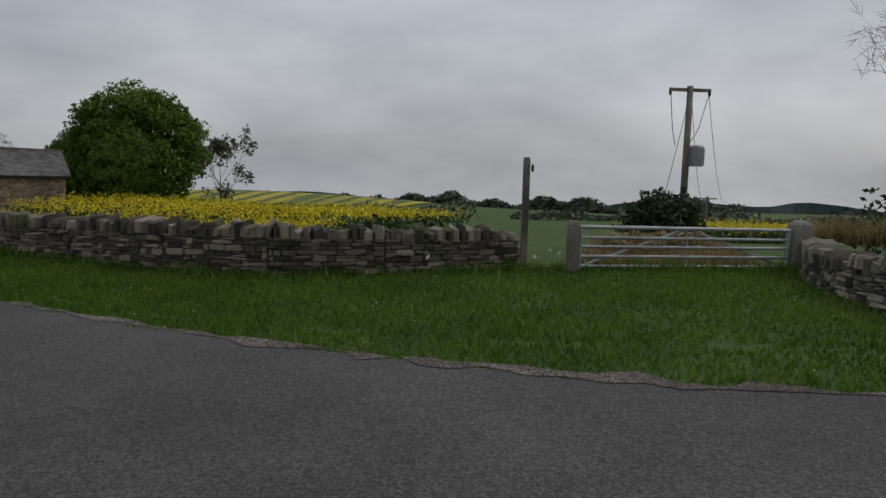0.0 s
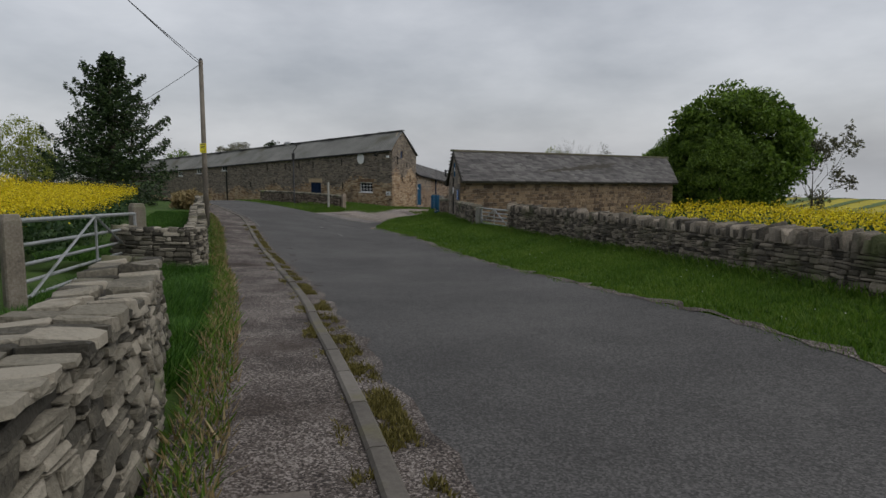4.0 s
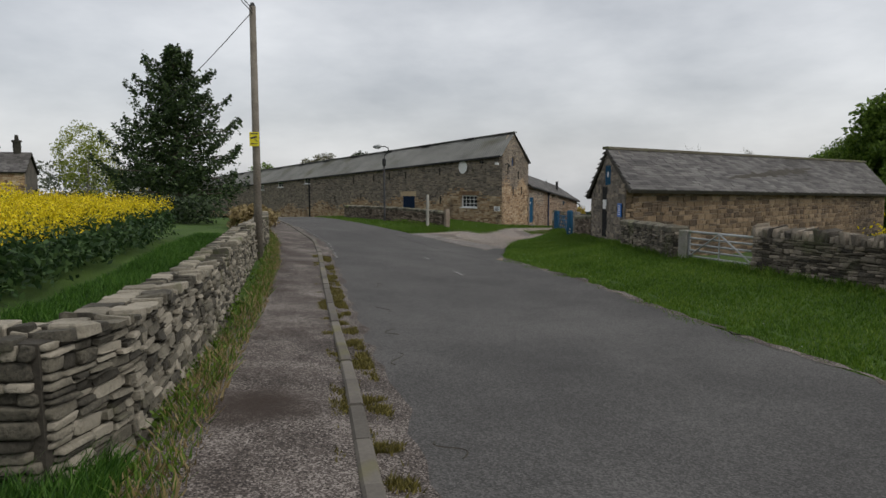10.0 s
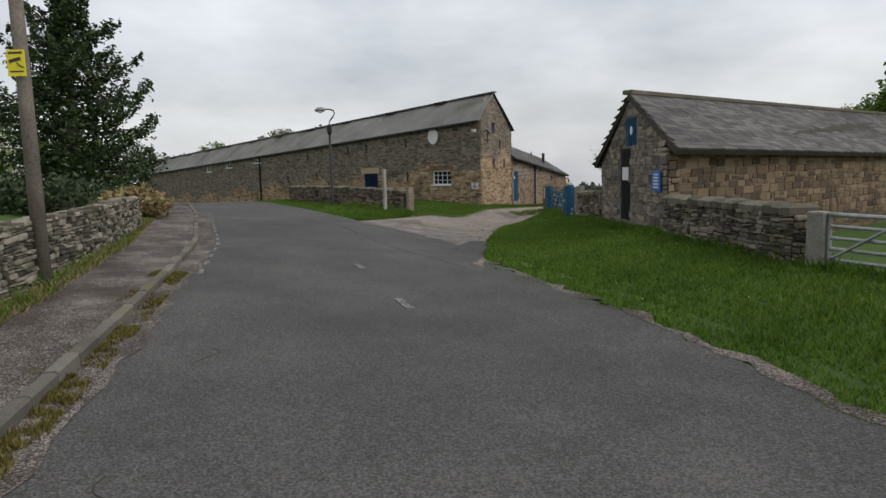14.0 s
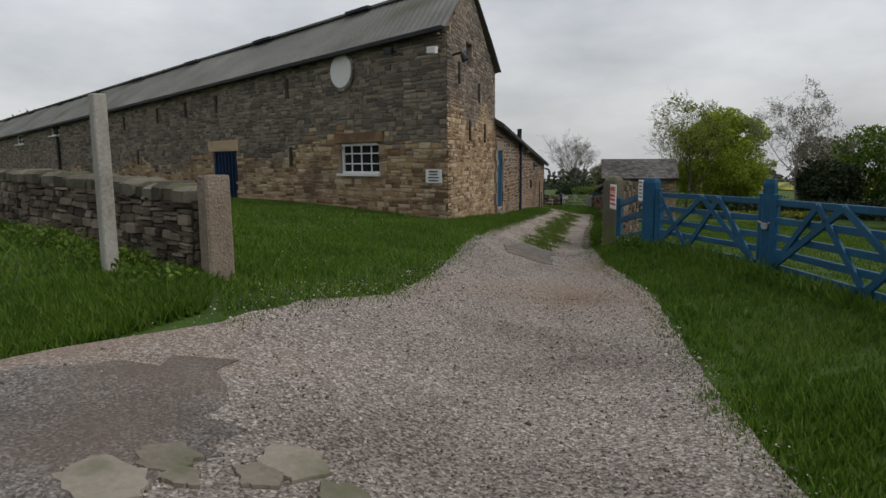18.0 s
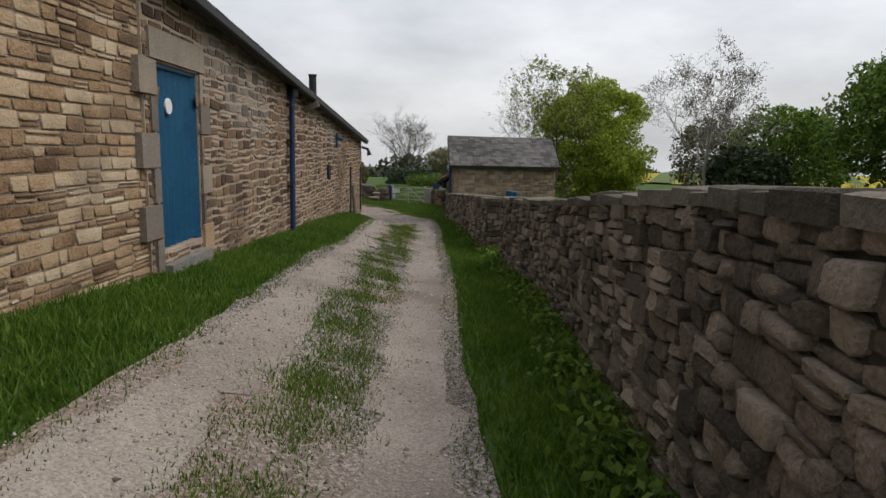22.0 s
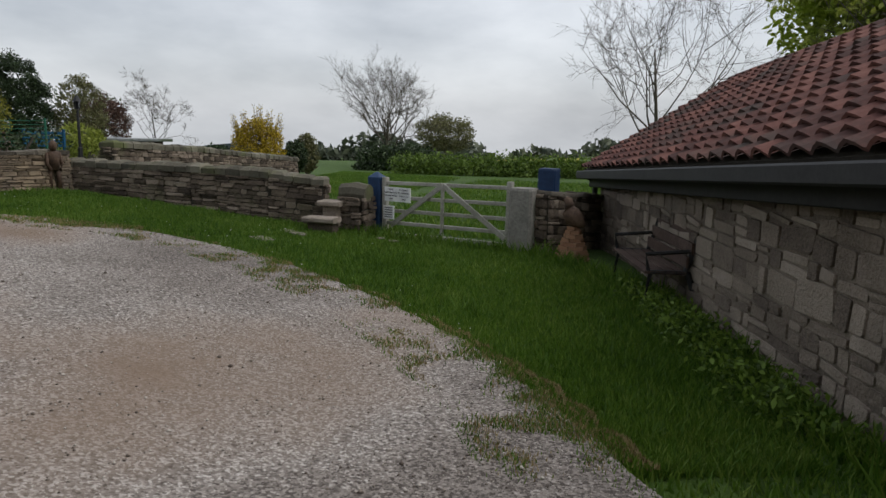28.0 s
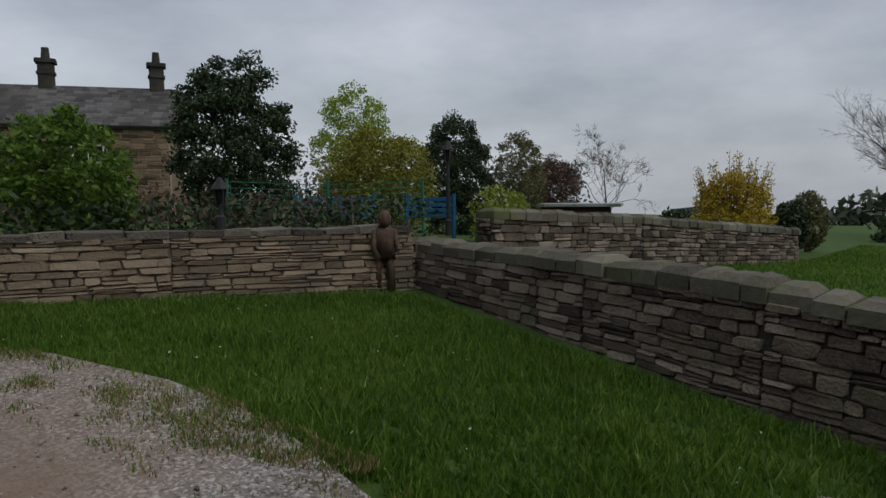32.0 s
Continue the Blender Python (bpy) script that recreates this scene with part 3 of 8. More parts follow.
def bank_rise(x, y, line=BANK, width=2.6):
    """A rise along a line of (x, y, height), falling off to both sides."""
    best, rise = np.full(np.shape(x), 99.0), np.zeros(np.shape(x))
    for (ax, ay, ah), (bx, by, bh) in zip(line, line[1:]):
        dx, dy = bx - ax, by - ay
        t = np.clip(((x - ax) * dx + (y - ay) * dy) / (dx * dx + dy * dy), 0, 1)
        r = np.hypot(x - ax - dx * t, y - ay - dy * t)
        rise = np.where(r < best, ah + (bh - ah) * t, rise)
        best = np.minimum(best, r)
    return rise * np.exp(-(best / width) ** 2)


def ground_z(x, y):
    """The ground's height, in units, at a place or at arrays of places."""
    x, y = np.asarray(x, float), np.asarray(y, float)
    z = flat(x, y)
    for (cx, cy, _), w in zip(CTRL, _weight):
        z = z + w * bump(np.hypot(x - cx, y - cy))
    z = z + bank_rise(x, y) - bank_rise(x, y, HOLLOW, 1.25) - bank_rise(x, y, DIP, 1.0)
    z = z + bank_rise(x, y, SHOULDER, 0.85) + bank_rise(x, y, GREEN_RISE, 1.2) + bank_rise(x, y, YARD_RISE, 1.7)
    z = z + 3.7 * np.exp(-(((x + 45) / 52) ** 2 + ((y - 155) / 38) ** 2))
    return z


def gz(x, y):
    return float(ground_z(x, y))


def spaced(lo, hi, near_lo, near_hi, step):
    out = list(np.arange(near_lo, near_hi + step, step))
    d, p = step, near_hi
    while p < hi:
        d *= 1.25
        p += d
        out.append(p)
    d, p = step, near_lo
    while p > lo:
        d *= 1.25
        p -= d
        out.insert(0, p)
    return np.array(out)


gx, gy = spaced(-1500, 1500, -84, 14, 0.6), spaced(-1200, 1800, -10, 88, 0.6)
GX, GY = np.meshgrid(gx, gy)
GZ = ground_z(GX, GY)
idx = np.arange(GX.size).reshape(GX.shape)
quads = np.stack([idx[:-1, :-1], idx[:-1, 1:], idx[1:, 1:], idx[1:, :-1]], -1).reshape(-1, 4)
ground = new("ground", mesh_of("ground", np.stack([GX, GY, GZ - 0.02], -1).reshape(-1, 3), quads, M_TURF, True))
tagged(ground, "rough green grassland reaching to the horizon", "ground", kind="structure")


def resample(line, n):
    p = np.array(line, float)
    d = np.r_[0, np.cumsum(np.hypot(*np.diff(p, axis=0).T))]
    s = np.linspace(0, d[-1], n)
    return np.stack([np.interp(s, d, p[:, i]) for i in range(2)], 1)


def smooth_line(line, n, rounds=3):
    p = resample(line, n)
    for _ in range(rounds):
        p[1:-1] = (p[:-2] + 2 * p[1:-1] + p[2:]) / 4
    return p


def strip(name, left, right, n, m, lift, material_, label, category, ragged=0.0, parent=None, kind="structure"):
    """A surface draped on the ground between two lines."""
    a, b = smooth_line(left, n), smooth_line(right, n)
    if ragged:
        a, b = a + rng.normal(0, ragged, a.shape), b + rng.normal(0, ragged, b.shape)
    t = np.linspace(0, 1, m)[None, :, None]
    xy = a[:, None] * (1 - t) + b[:, None] * t
    z = ground_z(xy[..., 0], xy[..., 1]) + lift
    v = np.concatenate([xy, z[..., None]], -1)
    i = np.arange(n * m).reshape(n, m)
    f = np.stack([i[:-1, :-1], i[:-1, 1:], i[1:, 1:], i[1:, :-1]], -1).reshape(-1, 4)
    ob = new(name, mesh_of(name, v.reshape(-1, 3), f, material_, True))
    if parent:
        under(ob, parent)
    return tagged(ob, label, category, kind=kind)


KERB = [(14, -7.2), (6, -3.0), (0, 0.15), (-4, 2.4), (-6.4, 3.8), (-9.2, 5.5), (-13.8, 8.1), (-20.5, 11.5), (-25.7, 14.0), (-32.3, 17.2), (-36.2, 19.0), (-44.9, 22.0), (-57, 25.6), (-80, 31)]
PAVE_IN = [(14, -8.8), (6, -4.6), (0, -1.2), (-4, 1.2), (-7.1, 2.9), (-10.5, 4.9), (-15.4, 7.5), (-21.0, 10.1), (-26.2, 12.7), (-31.2, 15.1), (-36.5, 17.4), (-45, 20.4), (-57, 24), (-80, 29.4)]
ROAD_R = [(14, 3.9), (6, 4.1), (2.8, 4.4), (0.4, 5.0), (-2, 6.0), (-5.5, 8.0), (-11.2, 11.8), (-16, 15.2), (-20.2, 18.0), (-24.7, 20.4), (-28.7, 22.2), (-31.6, 23.6), (-36, 25.6), (-42.2, 26.9), (-49.7, 27.8), (-57, 29.4), (-80, 34.5)]
LANE_R = [(-30.2, 22.6), (-32.6, 24.6), (-34.6, 26.8), (-36.0, 28.4), (-38.0, 31.0), (-40.2, 34.5), (-42.3, 37.0), (-44.6, 40.3), (-47.7, 45.4), (-50, 49.5), (-52.2, 53.1), (-55.6, 58.9), (-58.6, 63.6), (-61.35, 66.2), (-62.45, 67.5), (-63.5, 68.35), (-65, 69.2), (-66.8, 69.78), (-68.2, 69.8), (-69.3, 69.68), (-70.5, 69.1), (-71.45, 68.2), (-72.3, 66.6)]
LANE_L = [(-40.5, 26.3), (-41.6, 27.8), (-41.25, 29.3), (-41.75, 31.5), (-43.4, 34.2), (-44.8, 36.2), (-46.1, 38.6), (-47.2, 40.5), (-49.4, 44.2), (-51.8, 48.0), (-52.7, 49.9), (-55.6, 54.6), (-58.6, 59.1), (-61.1, 62.4), (-62.4, 62.6), (-64, 61.6), (-66, 60.2), (-69, 59.4), (-72, 59)]

# ---- road, pavement, lane ----
road = strip("road", KERB, ROAD_R, 170, 16, 0.03, M_ASPHALT, "worn grey asphalt road with broken edges", "road")
pavement = strip("pavement", KERB, PAVE_IN, 170, 6, 0.105, M_PAVE, "gritty worn pavement beside the road", "pavement")
lane = strip("lane", LANE_L, LANE_R, 190, 14, 0.035, M_GRAVEL, "pale limestone gravel lane and yard", "lane", 0.02)
MID = [(-44.6, 38.2), (-47.0, 42.2), (-50.1, 47.4), (-52.5, 51.4), (-55.9, 57.2), (-58.3, 60.8)]


def offset(line, d):
    p = np.array(line, float)
    t = np.gradient(p, axis=0)
    t /= np.linalg.norm(t, axis=1)[:, None]
    return p + np.stack([-t[:, 1], t[:, 0]], 1) * d


for k in (0.62, -0.62):
    strip("wheel_track", offset(MID, k + 0.27), offset(MID, k - 0.27), 110, 4, 0.041, M_TRACK, "smooth dusty wheel track in the gravel", "track", 0.07)

strip("verge_edge", offset(ROAD_R, 0.04)[:13], offset(ROAD_R, -0.09)[:13], 200, 3, 0.036, M_PAVE, "strip of dirt and grit between road and verge", "road", 0.05)
strip("road_edge", KERB[2:12], offset(KERB, -0.42)[2:12], 150, 4, 0.037, M_PAVE, "crumbling brown asphalt along the kerb", "road", 0.045)


def patch(name, outline, lift, mat, label, category="road", jag=0.05):
    """A thin broken-edged slab of surfacing draped on the ground, with a real edge."""
    p = np.array(outline, float)
    p = np.concatenate([p[i] + (p[(i + 1) % len(p)] - p[i]) * np.linspace(0, 1, 7)[:-1, None] for i in range(len(p))])
    p += rng.normal(0, jag, p.shape)
    mid = p.mean(0)
    vs, n = [], len(p)
    for k, dz in ((1.0, -0.03), (1.0, 0.0), (0.985, 0.012), (0.75, 0.014), (0.5, 0.014), (0.25, 0.014)):
        q = mid + (p - mid) * k
        vs.append(np.c_[q, ground_z(q[:, 0], q[:, 1]) + lift + dz])
    v = np.concatenate(vs + [np.array([[*mid, gz(*mid) + lift + 0.014]])])
    f = [(r * n + i, r * n + (i + 1) % n, (r + 1) * n + (i + 1) % n, (r + 1) * n + i) for r in range(5) for i in range(n)] + [(5 * n + i, 5 * n + (i + 1) % n, 6 * n) for i in range(n)]
    ob = new(name, mesh_of(name, v, f, mat))
    return tagged(ob, label, category, kind="structure")


strip("dirt_edge", [(-33.6, 24.9), (-36.4, 26.2), (-38.6, 26.2), (-41.0, 26.5)], [(-35.4, 27.3), (-37.2, 27.4), (-39.2, 27.2), (-41.4, 27.6)], 26, 5, 0.048, M_OLDTAR, "worn gritty tar between road and lane", "track", 0.03)
patch("road_tongue", [(-41.6, 25.6), (-40.9, 26.5), (-39.6, 26.5), (-38.4, 26.1), (-37.6, 26.35), (-36.6, 26.0), (-35.9, 26.3), (-34.9, 26.1), (-34.0, 26.3), (-32.8, 25.0), (-31.3, 23.6), (-30.4, 22.3), (-34.5, 23.2), (-38.0, 24.4)], 0.03, M_ASPHALT, "broken edge of the asphalt where the lane begins", "road", 0.05)
patch("asphalt_patch", [(-37.8, 26.75), (-37.1, 26.75), (-36.4, 27.15), (-36.5, 27.7), (-37.2, 28.2), (-38.2, 28.15), (-38.8, 27.6)], 0.036, M_OLDTAR, "leftover slab of old asphalt in the lane's mouth", "road", 0.05)
patch("stone_apron", [(-41.2, 27.9), (-40.2, 27.25), (-39.3, 27.55), (-39.5, 28.4), (-40.7, 29.0)], 0.034, M_OLDTAR, "worn gritty apron at the lane's mouth", "paving", 0.06)
patch("concrete_patch", [(-43.9, 36.25), (-43.35, 36.8), (-44.2, 38.25), (-44.85, 38.05), (-44.5, 37.0)], 0.036, M_OLDTAR, "pale concrete patch in the lane", "paving", 0.05)
patch("pothole", [(-37.7, 25.75), (-37.2, 25.7), (-36.9, 25.95), (-37.4, 26.15)], 0.036, M_PAVE, "pothole filled with brown grit", "pothole", 0.04)
patch("pothole", [(-36.6, 25.5), (-36.1, 25.4), (-35.8, 25.7), (-36.3, 25.9)], 0.036, M_PAVE, "pothole filled with brown grit", "pothole", 0.04)
patch("pothole", [(-40.4, 26.1), (-39.9, 25.95), (-39.5, 26.2), (-40.0, 26.35)], 0.036, M_PAVE, "pothole filled with brown grit", "pothole", 0.04)
for x, y, r in ((-39.48, 27.83, 0.26), (-39.55, 28.12, 0.2), (-39.2, 28.6, 0.24), (-39.18, 28.4, 0.15), (-38.81, 28.62, 0.18), (-39.34, 28.09, 0.12), (-36.28, 26.13, 0.17), (-38.6, 28.75, 0.12), (-35.4, 26.9, 0.12), (-35.9, 27.3, 0.1)):
    a0 = rand(0, 3)
    patch("flagstone", [(x + r * rand(0.7, 1.1) * math.cos(a0 + k * 1.257), y + r * rand(0.6, 0.9) * math.sin(a0 + k * 1.257)) for k in range(5)], 0.042, M_FLAG, "pale flat stone sunk in the lane's mouth", "stone", 0.008)
M_LINE = material("worn_road_paint", [(0.06, 0.058, 0.055), (0.10, 0.097, 0.092), (0.27, 0.262, 0.25)], 0.8, 6, 90, 0.3, 0.005, cells=(160, 0.5))
for x, y, ln in ((-27.89, 19.1, 0.7), (-31.26, 20.49, 0.6)):
    patch("road_dash", [(x, y), (x - 0.93 * ln, y + 0.37 * ln), (x - 0.93 * ln - 0.04, y + 0.37 * ln - 0.1), (x - 0.04, y - 0.1)], 0.03, M_LINE, "worn white dash of the road's centre line", "road marking", 0.012)
kl = offset(smooth_line(KERB, 400), -0.5)
for i in range(204, 262, 4):
    p0, p1, t0 = kl[i], kl[i + 2], (kl[i + 3] - kl[i])
    nn = np.array((-t0[1], t0[0])) / np.linalg.norm(t0) * 0.035
    patch("road_dash", [p0 + nn, p1 + nn, p1 - nn, p0 - nn], 0.034, M_LINE, "worn white edge line beside the kerb", "road marking", 0.01)
for x, y, w in ((-27.14, 15.98, 0.5), (-24.6, 14.5, 0.7), (-21.3, 12.6, 0.6), (-22.8, 13.5, 0.5), (-18.5, 11.2, 0.45), (-16.2, 9.9, 0.5)):
    pts = [(x + w * (u - 0.5) * -0.9, y + w * (u - 0.5) * 0.43 + 0.12 * math.sin(u * 5 + x)) for u in np.linspace(0, 1, 9)]
    crack = Shape().tube([(*q, gz(*q) + 0.03) for q in pts], 0.007, 4)
    part("road_crack", crack, M_SHADOWGAP, None, "dark open crack in the asphalt beside the kerb", "crack", kind="structure")

# kerb stones, each its own piece
kerb = thing("kerb", (-14, 8.2, -0.6), "grey concrete kerb edging the pavement", "kerb", kind="structure")
line = smooth_line(KERB, 400)
walked = np.r_[0, np.cumsum(np.hypot(*np.diff(line, axis=0).T))]
s = 6.0
while s < walked[-1] - 2:
    w = 0.85 if rand(0, 1) < 0.8 else 0.6
    p0, p1 = [np.array([np.interp(q, walked, line[:, i]) for i in range(2)]) for q in (s + 0.008, s + w - 0.008)]
    j = rand(-0.012, 0.012)
    sh = Shape().beam((p0[0], p0[1], gz(*p0) + 0.035 + j), (p1[0], p1[1], gz(*p1) + 0.035 + j), 0.13, 0.22, 0.02)
    part("kerbstone", sh, M_KERB, kerb)
    s += w


# ---- stone walls ----
def drystone(name, line, height, thick, label, near=None, most=280, mat=M_DRY, course=0.072, length=0.21, cope="upright", sides=(1, -1), z_top=None, category="stone wall", uneven=1.0, front=0, core_mat=None):
    """A free-standing wall along a line: a dark core, stones on both faces, a coping."""
    pts = [np.array(p, float) for p in line]
    mid = pts[len(pts) // 2]
    w = thing(name, (mid[0], mid[1], gz(*mid)), label, category, kind="structure")
    core, rows, back, caps = Shape(), [], [], []
    runs = [(q - p) / np.linalg.norm(q - p) for p, q in zip(pts, pts[1:])]
    mitre = []
    for i in range(len(pts)):
        d0, d1 = runs[max(i - 1, 0)], runs[min(i, len(runs) - 1)]
        m = np.array([-(d0 + d1)[1], (d0 + d1)[0]])
        m /= np.linalg.norm(m)
        mitre.append(m / max(0.6, abs(float(np.dot(m, (-d0[1], d0[0]))))))
    for i, (a, b) in enumerate(zip(pts, pts[1:])):
        d = (b - a) / np.linalg.norm(b - a)
        n = np.array([-d[1], d[0]])
        za, zb = gz(*a) - 0.15, gz(*b) - 0.15
        ha = z_top[i] if z_top else za + 0.15 + height
        hb = z_top[i + 1] if z_top else zb + 0.15 + height
        h = thick / 2 - 0.035
        first, last = i == 0, i == len(pts) - 2
        na, nb = mitre[i], mitre[i + 1]
        hc = h + 0.006
        core.hexa([(*(a + na * hc), za), (*(b + nb * hc), zb), (*(b - nb * hc), zb), (*(a - na * hc), za)], [(*(a + na * hc * 0.8), ha), (*(b + nb * hc * 0.8), hb), (*(b - nb * hc * 0.8), hb), (*(a - na * hc * 0.8), ha)])
        for sgn in sides:
            p, q = (a, b) if sgn < 0 else (b, a)
            zp, zq, hp, hq = (za, zb, ha, hb) if sgn < 0 else (zb, za, hb, ha)
            vp, vq = (na, nb) if sgn < 0 else (nb, na)
            lo_, hi_ = sgn * (h - 0.01), sgn * (h * 0.8 - 0.01)
            face_rows = rows if front in (0, sgn) else back
            big_ = 1.0 if front in (0, sgn) else 1.7
            face_rows += lay([(*(p + vp * lo_), zp), (*(q + vq * lo_), zq), (*(q + vq * hi_), hq), (*(p + vp * hi_), hp)], course * big_, length * big_, 0.055, 0.010, 0.32, None, uneven, 0.3)
        ends = [(a, -d)] if first else []
        ends += [(b, d)] if last else []
        for e, out in ends:
            ze, he = (za, ha) if e is a else (zb, hb)
            side = np.array([-out[1], out[0]])
            rows += lay([(*(e - side * h), ze), (*(e + side * h), ze), (*(e + side * h * 0.8), he), (*(e - side * h * 0.8), he)], course * 1.1, length, 0.06)
        a, b = pts[i], pts[i + 1]
        run = np.linalg.norm(b - a)
        s = 0.0
        while s < run:
            wd = rand(0.09, 0.24) if cope == "rubble" else rand(0.07, 0.17) if cope == "upright" else rand(0.2, 0.34) if cope == "round" else rand(0.24, 0.55)
            wd = min(wd, run - s + 0.03)
            c = a + d * (s + wd / 2)
            zc = ha + (hb - ha) * (s + wd / 2) / run
            hh = rand(0.035, 0.08) if cope == "rubble" else rand(0.10, 0.24) if cope == "upright" else rand(0.14, 0.18) if cope == "round" else rand(0.06, 0.095)
            lean = rand(-0.3, 0.3) if cope == "upright" else rand(-0.03, 0.03)
            m = np.eye(4)
            m[:3, 0] = (*(d * wd * (0.985 if cope == "flat" else 0.95)), lean * wd * (0.3 if cope == "flat" else 1.0) + (hb - ha) / run * wd)
            m[:3, 2] = (*(n * (thick * (rand(0.90, 1.0) if cope == "flat" else rand(0.85, 1.08)))), 0)
            m[:3, 1] = (d[0] * lean * hh, d[1] * lean * hh, hh)
            m[:3, 3] = (*c, zc - 0.02)
            if cope == "rubble":
                half = m.copy()
                m[:3, 2] *= 0.5
                half[:3, 2] *= 0.48
                half[:3, 1] *= rand(0.6, 1.4)
                m[:2, 3] += n * thick * 0.25
                half[:2, 3] -= n * thick * 0.25
                caps.append(half)
            caps.append(m)
            s += wd
    part("core", core, core_mat or M_SHADOWGAP, w)
    set_pieces(rows, ROUGH_STONES, mat, w, "stone", near, most)
    set_pieces(back, FAR_STONES, mat, w)
    set_pieces(caps, ROUND_CAPS if cope == "round" else CUT_STONES if cope == "flat" else ROUGH_STONES, M_COPE_FLAT if cope == "flat" else M_COPE if cope == "round" else mat, w, "coping_stone", near, 60, "copings")
    return w


drystone("wall_field_south", [(3.5, -3.6), (-4.2, 0.65), (-7.0, 2.35), (-9.9, 4.15), (-12.4, 5.25)], 0.92, 0.55, "tumbledown dry-stone field wall beside the pavement", (-8.2, 3.2), 300, cope="rubble", front=-1)
drystone("wall_field_bend", [(-20.2, 7.75), (-19.5, 8.25), (-19.25, 8.7), (-19.75, 9.15), (-23.4, 10.9), (-27.5, 12.75), (-31.5, 14.6), (-35.2, 16.6), (-40, 18.6)], 0.90, 0.5, "dry-stone field wall along the pavement", (-21, 9.8), 300, cope="rubble", front=-1)
drystone("wall_verge", [(1.2, 10.95), (-0.9, 10.2), (-2.6, 10.0), (-4.3, 10.4), (-8.0, 12.4), (-13.0, 17.0), (-18.5, 21.4), (-22.2, 23.0)], 0.6, 0.42, "mossy dry-stone wall with upright coping along the grass verge", (-3, 9.9), 280, M_VERGEWALL, z_top=[0.32, 0.35, 0.37, 0.35, 0.24, 0.0, -0.20, -0.20], front=1)
drystone("wall_barn_corner", [(-24.7, 23.8), (-26.9, 25.6), (-28.75, 26.95)], 0.70, 0.45, "low dry-stone wall with rounded coping beside the small barn", (-26, 25), 160, M_VERGEWALL, cope="round", front=1)
drystone("wall_gate_east", [(6.55, 11.3), (5.75, 9.8), (5.35, 8.4), (5.2, 6.9), (5.6, 4.9)], 0.4, 0.5, "curved dry-stone wall beside the field gate", (5.3, 8), 200, z_top=[0.22, 0.24, 0.28, 0.36, 0.45], front=-1)
drystone("wall_green", [(-42.75, 29.98), (-44.9, 29.95), (-47.2, 29.72), (-50.5, 29.9), (-55.0, 30.9)], 0.72, 0.45, "mossy stone wall on the green before the barn", (-43, 30), 260, M_LANEWALL, 0.09, 0.24, "round", front=1)
drystone("wall_paddock", [(-34.3, 32.05), (-36.25, 33.25)], 0.88, 0.45, "short stone wall beside the blue gate", (-35.5, 32.5), 120, M_LANEWALL, 0.10, 0.24, "round")
drystone("wall_lane_near", [(-43.95, 40.1), (-45.1, 43.0), (-47.6, 47.9), (-49.85, 51.45)], 1.0, 0.45, "brown stone wall with flat coping along the lane", (-45.6, 44), 300, M_LANEWALL, 0.098, 0.19, "flat", z_top=[-0.63, -0.77, -1.25, -1.56], front=1)
drystone("wall_lane_far", [(-50.95, 53.1), (-54.3, 58.4), (-57.35, 62.75)], 1.0, 0.48, "brown stone wall with flat coping running to the shed", (-51.8, 54.5), 300, M_LANEWALL, 0.115, 0.21, "flat", z_top=[-1.70, -2.08, -2.42], front=1)
drystone("wall_yard_end", [(-74.0, 72.0), (-71.0, 72.5), (-69.4, 72.8), (-68.42, 73.1)], 0.75, 0.42, "dark stone yard wall with rounded coping", (-70, 72.5), 300, M_LANEWALL, 0.085, 0.24, "round", z_top=[-2.95, -2.95, -3.0, -3.1], uneven=0.45, front=-1)
drystone("wall_garden", [(-73.85, 71.75), (-73.6, 69.0), (-73.2, 66.2), (-72.9, 63.5)], 0.7, 0.4, "coursed sandstone garden wall with flat coping", (-73.6, 69), 300, M_GARDENWALL, 0.07, 0.26, "flat", z_top=[-2.70, -2.66, -2.62, -2.60], uneven=0.35, front=1, core_mat=M_DARKMORTAR)
drystone("wall_drive", [(-74.5, 73.2), (-75.2, 76.5), (-76.4, 82.0)], 0.8, 0.4, "stone wall with rounded coping along the drive", (-74.8, 75), 160, M_LANEWALL, 0.09, 0.26, "round", z_top=[-2.60, -2.78, -3.22], uneven=0.35, front=-1)


